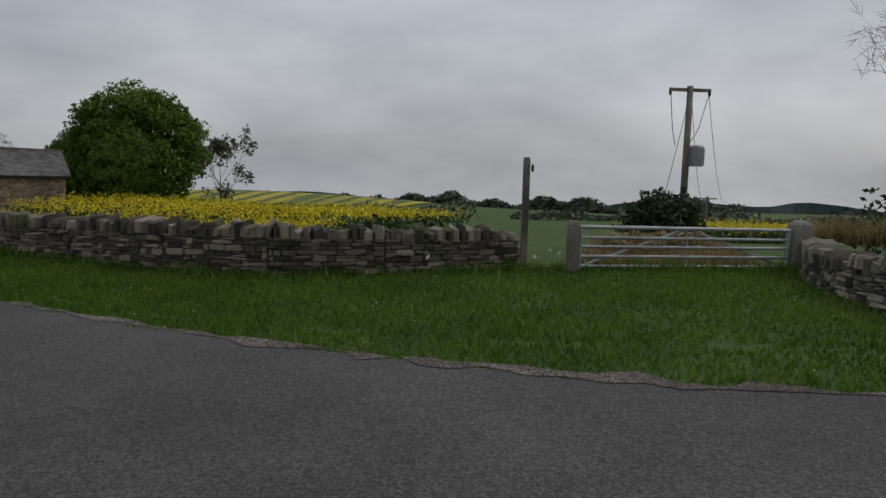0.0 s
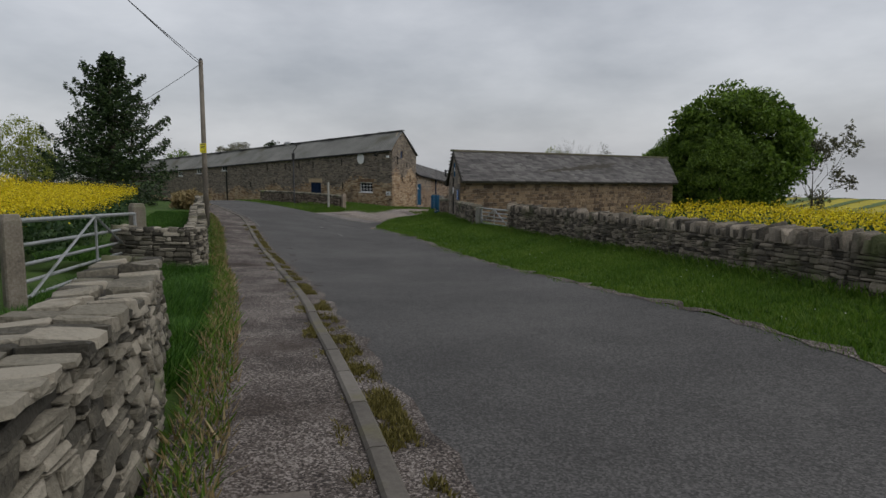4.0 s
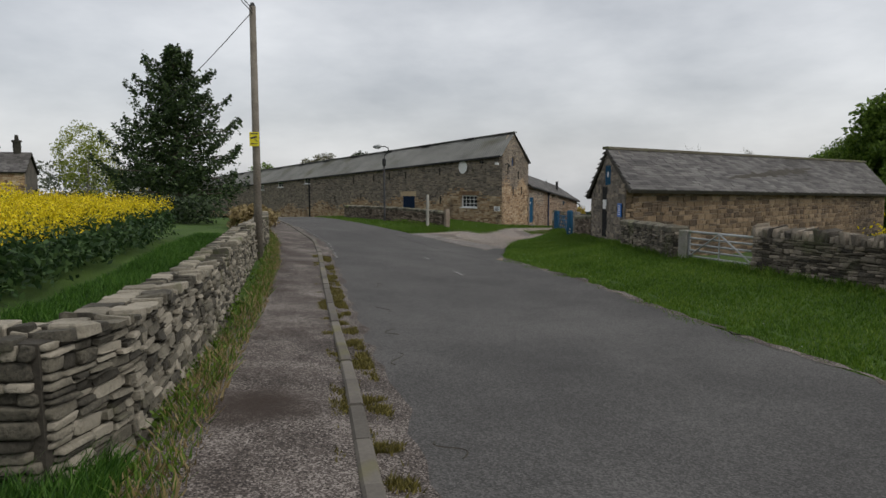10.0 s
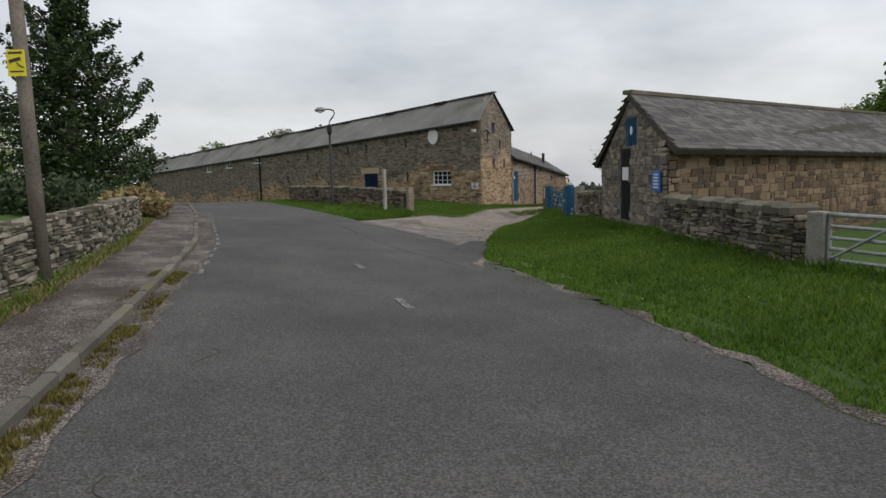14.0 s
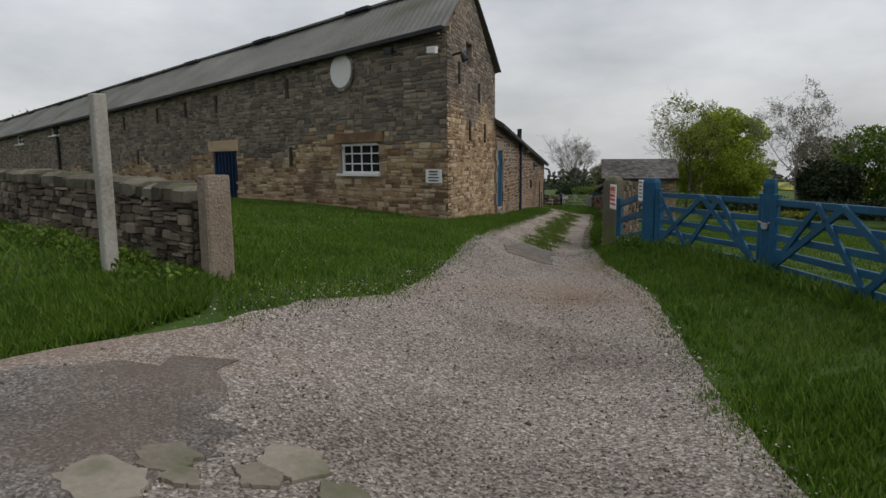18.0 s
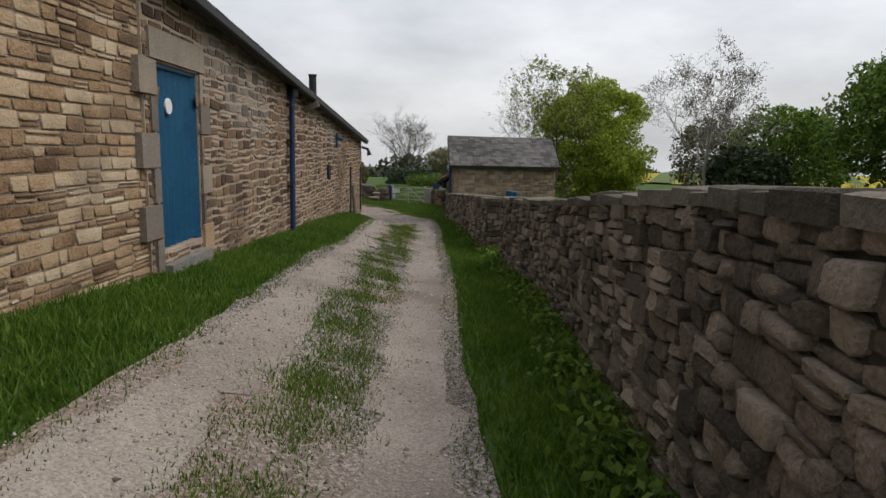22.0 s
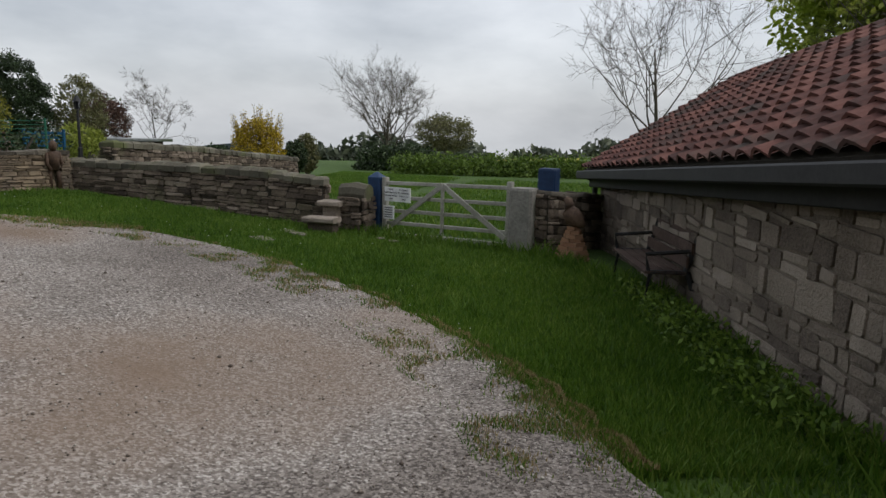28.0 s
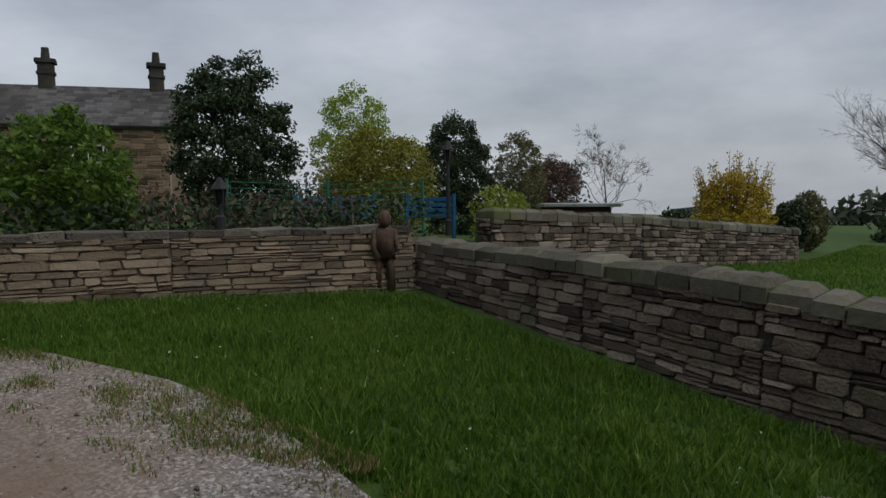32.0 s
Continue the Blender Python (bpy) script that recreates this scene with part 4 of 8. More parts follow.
# ---- buildings ----
def masonry_wall(name, parent, a, b, z0, z1, openings=(), gable=None, thick=0.45, mat=M_BARN, course=0.19, length=0.5, near=None, most=300, label="", depth=0.022, mortar=M_MORTAR, soot=None, trim=(0.0, 0.0), joint=0.026, uneven=0.8):
    """An outside wall from a to b (seen from its right-hand side): a mortar core with openings cut through, stones set on it.
    z0, z1: heights at a and at b. gable: (s, z) of a peak. openings: (s0, s1, low, high)."""
    a, b = np.array(a, float), np.array(b, float)
    run = np.linalg.norm(b - a)
    d = (b - a) / run
    n = np.array([d[1], -d[0]])

    def low(s):
        return z0[0] + (z0[1] - z0[0]) * s / run

    def high(s):
        base = z1[0] + (z1[1] - z1[0]) * s / run
        if gable:
            gs, gh = gable
            return z1[0] + (gh - z1[0]) * s / gs if s < gs else gh + (z1[1] - gh) * (s - gs) / (run - gs)
        return base

    cuts = sorted({trim[0], run - trim[1], *([gable[0]] if gable else []), *[o[0] for o in openings], *[o[1] for o in openings]})
    core = Shape()

    def block(s0, s1, l0, l1, h0, h1):
        p, q = a + d * s0, a + d * s1
        core.hexa([(*p, l0), (*q, l1), (*(q - n * thick), l1), (*(p - n * thick), l0)], [(*p, h0), (*q, h1), (*(q - n * thick), h1), (*(p - n * thick), h0)])

    for s0, s1 in zip(cuts, cuts[1:]):
        holes = sorted([o for o in openings if o[0] < s1 - 1e-6 and o[1] > s0 + 1e-6], key=lambda o: o[2])
        l0, l1 = low(s0), low(s1)
        for o in holes:
            if o[2] > max(l0, l1):
                block(s0, s1, l0, l1, o[2], o[2])
            l0 = l1 = o[3]
        block(s0, s1, l0, l1, high(s0), high(s1))
    wall = part(name, core, mortar, parent, label)
    top = max(high(s) for s in cuts)
    bottom = min(z0)

    def keep(u, v):
        s, z = u * run, bottom + v * (top - bottom)
        if z > high(s) - 0.03 or z < low(s) - 0.1:
            return False
        return not any(o[0] - 0.06 < s < o[1] + 0.06 and o[2] - 0.03 < z < o[3] + 0.03 for o in openings)

    rows = lay([(*a, bottom), (*b, bottom), (*b, top), (*a, top)], course, length, depth, joint, 0.36, keep, uneven)
    cut_kind = CUT_STONES if near is not None else FAR_STONES
    if soot:
        dark = [m for m in rows if m[2, 3] + rand(-0.28, 0.28) > soot(float(np.dot(m[:2, 3] - a, d)))]
        ids = {id(m) for m in dark}
        rows = [m for m in rows if id(m) not in ids]
        set_pieces(dark, cut_kind, M_BARN_DARK, wall, "stone", near, most // 2, plain=FAR_STONES)
        most -= most // 2
    set_pieces(rows, cut_kind, mat, wall, "stone", near, most, plain=FAR_STONES)
    return wall


def slate_roof(parent, e0, e1, r1, r0, rows, width, label, mat=M_SLATE, thick=0.05, near=None, most=200):
    under_sheet = Shape()
    n = np.cross(np.array(e1) - e0, np.array(r0) - e0)
    n /= np.linalg.norm(n)
    q = [np.array(p, float) for p in (e0, e1, r1, r0)]
    under_sheet.hexa([p - n * 0.12 for p in q], q)
    roof = part("roof", under_sheet, M_SHADOWGAP, parent, label)
    high = np.linalg.norm(q[3] - q[0])
    set_pieces(lay(q, high / rows, width, thick * 0.6, 0.012, 0.10, None, 0.18), SLATES, mat, roof, "slate", near, most, "slates")
    return roof


def along(a, d, s, out, z):
    """A place on a wall: s along d from a, out in front of it (to the right of d)."""
    return (a[0] + d[0] * s + d[1] * out, a[1] + d[1] * s - d[0] * out, z)


def casement(parent, a, d, s0, s1, z0, z1, cols, rows, setback=0.08, name="window"):
    """A white window: frame, glazing bars and panes set in an opening."""
    w = part(name, Shape().beam(along(a, d, s0 - 0.04, 0.05, z0 - 0.03), along(a, d, s1 + 0.04, 0.05, z0 - 0.03), 0.2, 0.07), M_WHITE, parent, "white painted window sill and frame")
    fr = Shape()
    t = 0.07
    for sa, za, sb, zb in ((s0, z0 + t / 2, s1, z0 + t / 2), (s0, z1 - t / 2, s1, z1 - t / 2), (s0 + t / 2, z0, s0 + t / 2, z1), (s1 - t / 2, z0, s1 - t / 2, z1)):
        fr.beam(along(a, d, sa, -setback, za), along(a, d, sb, -setback, zb), 0.07, t)
    part("window_frame", fr, M_WHITE, w)
    for i in range(1, cols):
        s = s0 + (s1 - s0) * i / cols
        part("glazing_bar", Shape().beam(along(a, d, s, -setback, z0 + t), along(a, d, s, -setback, z1 - t), 0.03, 0.035), M_WHITE, w)
    for i in range(1, rows):
        z = z0 + (z1 - z0) * i / rows
        part("glazing_bar", Shape().beam(along(a, d, s0 + t, -setback - 0.004, z), along(a, d, s1 - t, -setback - 0.004, z), 0.03, 0.035), M_WHITE, w)
    for i in range(cols):
        for j in range(rows):
            sa, sb = s0 + (s1 - s0) * i / cols, s0 + (s1 - s0) * (i + 1) / cols
            za, zb = z0 + (z1 - z0) * j / rows, z0 + (z1 - z0) * (j + 1) / rows
            g = Shape().hexa([along(a, d, sa, -setback - 0.03, za), along(a, d, sb, -setback - 0.03, za), along(a, d, sb, -setback - 0.045, za), along(a, d, sa, -setback - 0.045, za)],
                             [along(a, d, sa, -setback - 0.03, zb), along(a, d, sb, -setback - 0.03, zb), along(a, d, sb, -setback - 0.045, zb), along(a, d, sa, -setback - 0.045, zb)])
            part("pane", g, M_GLASS, w)
    return w


def board_door(parent, a, d, s0, s1, z0, z1, mat, boards=6, setback=0.1, label="blue boarded door"):
    back = Shape().hexa([along(a, d, s0, -setback - 0.05, z0), along(a, d, s1, -setback - 0.05, z0), along(a, d, s1, -setback - 0.02, z0), along(a, d, s0, -setback - 0.02, z0)][::-1],
                        [along(a, d, s0, -setback - 0.05, z1), along(a, d, s1, -setback - 0.05, z1), along(a, d, s1, -setback - 0.02, z1), along(a, d, s0, -setback - 0.02, z1)][::-1])
    door = part("door", back, mat, parent, label)
    for i in range(boards):
        sa, sb = s0 + (s1 - s0) * i / boards + 0.006, s0 + (s1 - s0) * (i + 1) / boards - 0.006
        m = (sa + sb) / 2
        part("board", Shape().beam(along(a, d, m, -setback, z0 + 0.02), along(a, d, m, -setback, z1 - 0.02), 0.05, sb - sa), mat, door)
    fr = Shape()
    for sa, za, sb, zb in ((s0, z1, s1, z1), (s0, z0, s0, z1), (s1, z0, s1, z1)):
        fr.beam(along(a, d, sa, -setback + 0.03, za), along(a, d, sb, -setback + 0.03, zb), 0.09, 0.09)
    part("door_frame", fr, mat, door)
    return door


def slab_on(parent, name, a, d, s0, s1, z0, z1, out, deep, mat, label=""):
    sh = Shape().hexa([along(a, d, s0, out, z0), along(a, d, s1, out, z0), along(a, d, s1, out - deep, z0), along(a, d, s0, out - deep, z0)],
                      [along(a, d, s0, out, z1), along(a, d, s1, out, z1), along(a, d, s1, out - deep, z1), along(a, d, s0, out - deep, z1)])
    return part(name, sh, mat, parent, label)


def ink_lines(parent, a, d, s0, s1, z0, z1, lines, out, mat=M_INK):
    for i in range(lines):
        z = z1 - (z1 - z0) * (i + 0.5) / lines
        k = rand(0.6, 0.95) * (s1 - s0) / 2
        m = (s0 + s1) / 2
        h = (z1 - z0) / lines * 0.24
        slab_on(parent, "line_of_print", a, d, m - k, m + k, z - h, z + h, out + 0.004, 0.008, mat)


# the long barn
C0 = np.array((-47.9, 38.9))
DF = np.array((-1.0, -0.026))
DG = np.array((-0.473, 0.881))
LONG = 62.0
barn = thing("long_barn", (*C0, -1.45), "long sandstone barn with grey corrugated roof and sooted upper wall", "barn")
# a facade is laid from its far end so that it is seen from its right-hand side
FA = C0 + DF * LONG
DR = -DF


def fs(s):
    return LONG - s


front_open = [(fs(4.18), fs(2.5), -0.43, 0.43), (fs(11.5), fs(9.9), -1.75, 0.34), (fs(28.7), fs(27.4), 1.47, 2.02), (fs(34.8), fs(33.5), 1.15, 1.70), (fs(39.7), fs(38.4), 0.85, 1.38), (fs(58.6), fs(56.6), -3.7, -1.3)]
front = masonry_wall("wall_front", barn, FA, C0, (-4.2, -1.7), (3.07 - 0.04 * LONG, 3.07), front_open, mat=M_BARN, near=(-51, 38.9), most=300, course=0.105, length=0.26, joint=0.02, soot=lambda s: 0.75 - 0.055 * (LONG - s) + 0.35 * math.sin(s * 0.9), trim=(0.0, 0.29))
part_gable = masonry_wall("wall_gable", barn, C0, C0 + DG * 6.15, (-1.9, -2.1), (3.0, 2.75), [(2.05, 2.75, 2.5, 3.15)], (2.5, 4.74), mat=M_BARN, near=(-49, 41), most=300, depth=0.014, course=0.095, length=0.27, joint=0.024, uneven=0.6, soot=lambda s: 1.2 + 0.3 * math.sin(s * 1.7), trim=(0.34, 0.0))
casement(barn, FA, DR, fs(4.18), fs(2.5), -0.43, 0.43, 4, 3)
for s0, s1, z0, z1 in ((27.4, 28.7, 1.47, 2.02), (33.5, 34.8, 1.15, 1.70), (38.4, 39.7, 0.85, 1.38)):
    casement(barn, FA, DR, fs(s1), fs(s0), z0, z1, 2, 2)
board_door(barn, FA, DR, fs(11.5), fs(9.9), -1.75, 0.34, M_NAVY, 7)
board_door(barn, FA, DR, fs(58.6), fs(56.6), -3.7, -1.3, M_NAVY, 6)
slab_on(barn, "lintel", FA, DR, fs(11.75), fs(9.7), 0.34, 0.72, 0.07, 0.3, M_BARN, "buff stone lintel")
slab_on(barn, "window_lintel", FA, DR, fs(4.4), fs(2.3), 0.46, 0.72, 0.06, 0.25, M_BARN, "stone lintel")
part("round_window", Shape().disc(along(FA, DR, fs(3.97), 0.02, 2.47), (DR[1], -DR[0], 0), 0.47, 0.08, 32), M_WHITE, barn, "round white painted board in a round opening")
ring = Shape()
for i in range(20):
    t0, t1 = 2 * math.pi * i / 20, 2 * math.pi * (i + 0.92) / 20
    ring.beam(along(FA, DR, fs(3.97) + 0.52 * math.cos(t0), 0.05, 2.47 + 0.52 * math.sin(t0)), along(FA, DR, fs(3.97) + 0.52 * math.cos(t1), 0.05, 2.47 + 0.52 * math.sin(t1)), 0.08, 0.11)
part("round_surround", ring, M_BARN_DARK, barn)
# Vent slits: solid dark blocks on the face carry the openings' shade.
for s_, z_ in ((19.1, 1.7), (15.8, 1.85), (13.4, 1.95), (11.1, 2.0), (6.7, 2.2), (6.62, 0.1), (17.9, 0.2), (22.5, 0.0)):
    slab_on(barn, "vent_slit", FA, DR, fs(s_ + 0.07), fs(s_ - 0.07), z_ - 0.3, z_ + 0.3, 0.05, 0.12, M_SHADOWGAP, "dark narrow vent slit")
for s_, z_ in ((2.39, 0.75), (4.42, 0.75), (1.2, 2.2), (3.6, 1.9)):
    slab_on(barn, "vent_slit", C0, DG, s_ - 0.06, s_ + 0.06, z_ - 0.28, z_ + 0.28, 0.05, 0.12, M_SHADOWGAP, "dark narrow vent slit")
slab_on(barn, "loft_window", C0, DG, 2.08, 2.72, 2.52, 3.1, -0.1, 0.05, M_NAVY, "small dark loft window")
pipe = Shape().tube([along(FA, DR, fs(27.5), 0.09, 1.95), along(FA, DR, fs(27.5), 0.09, -2.6)], 0.07)
part("downpipe", pipe, M_IRON, barn, "black iron downpipe")
gut = Shape().beam(along(FA, DR, 0, 0.22, 3.07 - 0.04 * LONG + 0.02), along(FA, DR, LONG + 0.1, 0.22, 3.09), 0.14, 0.12)
part("gutter", gut, M_IRON, barn, "dark iron gutter")


def corrugated(parent, e0, e1, r1, r0, waves, amp, label):
    e0, e1, r1, r0 = [np.array(p, float) for p in (e0, e1, r1, r0)]
    n = np.cross(e1 - e0, r0 - e0)
    n /= np.linalg.norm(n)
    cols, rows = waves * 4 + 1, 7
    vs = []
    for j in range(rows):
        v = j / (rows - 1)
        for i in range(cols):
            u = i / (cols - 1)
            p = (e0 * (1 - u) + e1 * u) * (1 - v) + (r0 * (1 - u) + r1 * u) * v
            vs.append(p + n * (amp * math.sin(i * math.pi / 2) + 0.02 * math.sin(u * 37 + v * 5)))
    idx2 = np.arange(rows * cols).reshape(rows, cols)
    f2 = np.stack([idx2[:-1, :-1], idx2[:-1, 1:], idx2[1:, 1:], idx2[1:, :-1]], -1).reshape(-1, 4)
    ob = new("roof", mesh_of("roof", np.array(vs), f2, M_CEMENT))
    under(ob, parent)
    return tagged(ob, label)


RO = DG * 2.5
e_far, e_near = FA + np.array((0.4, -0.28)), C0 + np.array((0.28, -0.28))
zf = 3.12 - 0.04 * LONG
corrugated(barn, (*e_far, zf), (*e_near, 3.12), (*(C0 + RO + np.array((0.12, 0.0))), 4.86), (*(FA + RO), zf + 1.86), 260, 0.035, "grey corrugated cement roof")
corrugated(barn, (*(C0 + DG * 6.3 + np.array((0.25, 0))), 2.8), (*(FA + DG * 6.3), zf - 0.3), (*(FA + RO), zf + 1.86), (*(C0 + RO + np.array((0.12, 0.0))), 4.86), 130, 0.035, "grey corrugated cement roof, back slope")
part("ridge_capping", Shape().beam((*(FA + RO), zf + 1.9), (*(C0 + RO + np.array((0.14, 0.0))), 4.90), 0.3, 0.08), M_CEMENT, barn)
for s_ in np.arange(4, 60, 5.5):
    p = C0 + DF * s_ + RO * 0.88
    part("roof_vent", Shape().beam((*p, 4.75 - 0.04 * s_ + 0.12), (*(p + DF * 1.1), 4.75 - 0.04 * (s_ + 1.1) + 0.12), 0.16, 0.1), M_IRON, barn, "dark ridge vent")
part("wall_back", Shape().hexa([(*(C0 + DG * 6.1), -2.2), (*(FA + DG * 6.1), -4.4), (*(FA + DG * 5.7), -4.4), (*(C0 + DG * 5.7 + DF * 0.4), -2.2)], [(*(C0 + DG * 6.1), 2.7), (*(FA + DG * 6.1), zf - 0.35), (*(FA + DG * 5.7), zf - 0.35), (*(C0 + DG * 5.7 + DF * 0.4), 2.7)]), M_MORTAR, barn)
masonry_wall("wall_far_gable", barn, FA + DG * 6.1, FA, (-4.4, -4.2), (zf - 0.3, zf), (), (3.85, zf + 1.8), mat=M_BARN_DARK)
for s_, z_ in ((1.9, 2.75), (0.35, 2.6)):
    fl = part("floodlight", Shape().beam(along(FA, DR, fs(s_), 0.28, z_), along(FA, DR, fs(s_ - 0.28), 0.28, z_ - 0.02), 0.1, 0.16), M_IRON if s_ > 1 else M_WHITE, barn, "small wall floodlight")
    part("bracket", Shape().tube([along(FA, DR, fs(s_ - 0.14), 0.0, z_), along(FA, DR, fs(s_ - 0.14), 0.26, z_)], 0.02), M_IRON, fl)
part("wall_lamp", Shape().tube([along(C0, DG, 0.5, 0.02, 2.55), along(C0, DG, 0.5, 0.25, 2.6), along(C0, DG, 0.5, 0.36, 2.4)], [0.03, 0.04, 0.1]), M_IRON, barn, "black wall lamp")
notice = thing("wall_notice", along(FA, DR, fs(0.45), 0.08, -0.6), "white printed notice fixed to the barn corner", "notice")
slab_on(notice, "board", FA, DR, fs(0.66), fs(0.12), -0.64, -0.30, 0.10, 0.025, M_SIGN)
ink_lines(notice, FA, DR, fs(0.62), fs(0.16), -0.62, -0.32, 4, 0.10)

# old farm machine rusting by the barn door
wx, wy = along(FA, DR, fs(12.0), 0.75, 0)[:2]
wz = gz(wx, wy)
mach = thing("farm_machine", (wx, wy, wz), "rusty old farm implement with spoked iron wheels beside the door", "machine")
M_RUST = material("rusted_iron", [(0.035, 0.02, 0.014), (0.075, 0.038, 0.024), (0.13, 0.07, 0.04)], 0.85, 6, 60, 0.4, 0.01)
for k in (0.0, 0.95):
    c = Vector((wx + k, wy - 0.1, wz + 0.36))
    rim = [c + Vector((math.cos(t) * 0.36, 0, math.sin(t) * 0.36)) for t in [2 * math.pi * i / 20 for i in range(21)]]
    wheel = part("wheel", Shape().tube(rim, 0.026, 6), M_RUST, mach)
    for i in range(8):
        t = 2 * math.pi * i / 8
        part("spoke", Shape().tube([c, c + Vector((math.cos(t) * 0.35, 0, math.sin(t) * 0.35))], 0.012, 5), M_RUST, wheel)
part("axle", Shape().tube([(wx, wy - 0.1, wz + 0.36), (wx + 0.95, wy - 0.1, wz + 0.36)], 0.03, 8), M_RUST, mach)
part("body", Shape().hexa([(wx + 0.2, wy - 0.2, wz + 0.2), (wx + 0.8, wy - 0.2, wz + 0.2), (wx + 0.8, wy + 0.25, wz + 0.2), (wx + 0.2, wy + 0.25, wz + 0.2)], [(wx + 0.12, wy - 0.28, wz + 0.56), (wx + 0.92, wy - 0.28, wz + 0.52), (wx + 0.92, wy + 0.3, wz + 0.52), (wx + 0.12, wy + 0.3, wz + 0.56)]), M_RUST, mach)

# the low barn beside the lane
L0 = np.array((-50.75, 44.3))
DL = np.array((-0.509, 0.861))
low = thing("low_barn", (*L0, -1.8), "low sandstone barn with slate roof and blue door", "barn")
LB = L0 + DL * 20.6
# seen from the lane, on the right of its direction
masonry_wall("wall_front", low, L0, LB, (-2.0, -3.3), (1.10, -0.38), [(0.28, 1.52, -1.75, 0.25)], mat=M_LOWBARN, mortar=M_PALEMORTAR, depth=0.012, near=(-53, 48.5), most=300, course=0.115, length=0.23, joint=0.042, uneven=1.0, soot=lambda s: (0.15 if 1.6 < s < 5.0 else 0.6 if 9 < s < 13 else 1.9) - 0.07 * s + 0.4 * math.sin(s * 1.3))
PL = np.array((DL[1], -DL[0]))
BK = -PL * 4.6
masonry_wall("wall_end", low, LB, LB + BK, (-3.3, -3.3), (-0.38, -0.38), (), (2.3, 1.2), mat=M_BARN, near=tuple(LB), most=120, course=0.14, length=0.3)
d_low = board_door(low, L0, DL, 0.28, 1.52, -1.75, 0.25, M_BLUE, 7)
part("door_plate", Shape().disc(along(L0, DL, 0.72, -0.05, -0.18), (PL[0], PL[1], 0), 0.09, 0.02, 16), M_SIGN, d_low, "small round plate")
slab_on(low, "lintel", L0, DL, 0.1, 1.7, 0.275, 0.58, 0.04, 0.3, M_BARN_DARK, "dark stone lintel")
slab_on(low, "doorstep", L0, DL, 0.25, 1.55, -2.3, -1.88, 0.12, 0.3, M_GREYPOST, "worn stone doorstep")
for i in range(6):
    z_, k_ = -1.95 + i * 0.37, (0.16, 0.42)[i % 2]
    slab_on(low, "jamb_stone", L0, DL, 0.26 - k_, 0.26, z_ + 0.012, z_ + 0.358, 0.035, 0.3, M_BARN_DARK)
    slab_on(low, "jamb_stone", L0, DL, 1.54, 1.54 + 0.5 - k_, z_ + 0.012, z_ + 0.358, 0.035, 0.3, M_BARN if i in (0, 3) else M_BARN_DARK)
part("downpipe", Shape().tube([along(L0, DL, 6.6, 0.2, 0.58), along(L0, DL, 6.6, 0.1, 0.45), along(L0, DL, 6.5, 0.1, -2.3)], 0.055), M_NAVY, low, "dark blue iron downpipe")
for z_ in (0.2, -0.5, -1.4):
    part("pipe_bracket", Shape().beam(along(L0, DL, 6.42, 0.08, z_), along(L0, DL, 6.66, 0.08, z_), 0.12, 0.05), M_IRON, low)
part("pipe_hopper", Shape().beam(along(L0, DL, 6.6, 0.12, 0.58), along(L0, DL, 6.6, 0.12, 0.36), 0.16, 0.18), M_IRON, low, "black rainwater hopper")
part("gutter", Shape().beam(along(L0, DL, -0.1, 0.2, 1.08), along(L0, DL, 20.7, 0.2, -0.42), 0.16, 0.13), M_IRON, low, "black gutter")
slate_roof(low, along(L0, DL, -0.1, 0.28, 1.10), along(L0, DL, 20.9, 0.28, -0.38), along(L0, DL, 20.9, -2.3, 1.25), along(L0, DL, -0.1, -2.3, 2.73), 12, 0.34, "grey slate roof")
slate_roof(low, along(L0, DL, 20.9, -4.9, -0.38), along(L0, DL, -0.1, -4.9, 1.10), along(L0, DL, -0.1, -2.3, 2.73), along(L0, DL, 20.9, -2.3, 1.25), 10, 0.45, "grey slate roof, back slope")
part("wall_back", Shape().hexa([along(L0, DL, 0, -4.4, -2.4), along(L0, DL, 20.6, -4.4, -3.6), along(L0, DL, 20.6, -4.7, -3.6), along(L0, DL, 0, -4.7, -2.4)], [along(L0, DL, 0, -4.4, 1.0), along(L0, DL, 20.6, -4.4, -0.45), along(L0, DL, 20.6, -4.7, -0.45), along(L0, DL, 0, -4.7, 1.0)]), M_MORTAR, low)
part("flue", Shape().tube([along(L0, DL, 14.6, -0.9, 0.5), along(L0, DL, 14.6, -0.9, 1.55), along(L0, DL, 14.6, -0.9, 1.62)], [0.12, 0.12, 0.14], 12), M_IRON, low, "black stove flue")
part("weather_vane", Shape().tube([along(L0, DL, 13.0, -1.6, 0.9), along(L0, DL, 13.0, -1.6, 1.75)], 0.03, 6).beam(along(L0, DL, 12.8, -1.6, 1.6), along(L0, DL, 13.25, -1.6, 1.6), 0.03, 0.14), M_IRON, low)
br = part("wall_bracket", Shape().beam(along(L0, DL, 13.1, 0.02, -0.35), along(L0, DL, 13.1, 0.24, -0.42), 0.05, 0.09).beam(along(L0, DL, 13.1, 0.06, -0.22), along(L0, DL, 13.1, 0.06, -0.62), 0.05, 0.05), M_BLUE, low, "blue iron wall bracket")
part("hinge_iron", Shape().beam(along(L0, DL, 11.6, 0.05, -1.12), along(L0, DL, 11.5, 0.07, -1.5), 0.06, 0.09), M_IRON, low)
part("rafter_end", Shape().beam(along(L0, DL, 8.4, 0.0, 0.2), along(L0, DL, 8.4, 0.32, 0.35), 0.12, 0.14), M_WOOD, low)
part("waste_pipe", Shape().tube([along(L0, DL, 16.4, 0.07, -1.3), along(L0, DL, 16.4, 0.07, -3.0)], 0.03, 6), M_IRON, low)
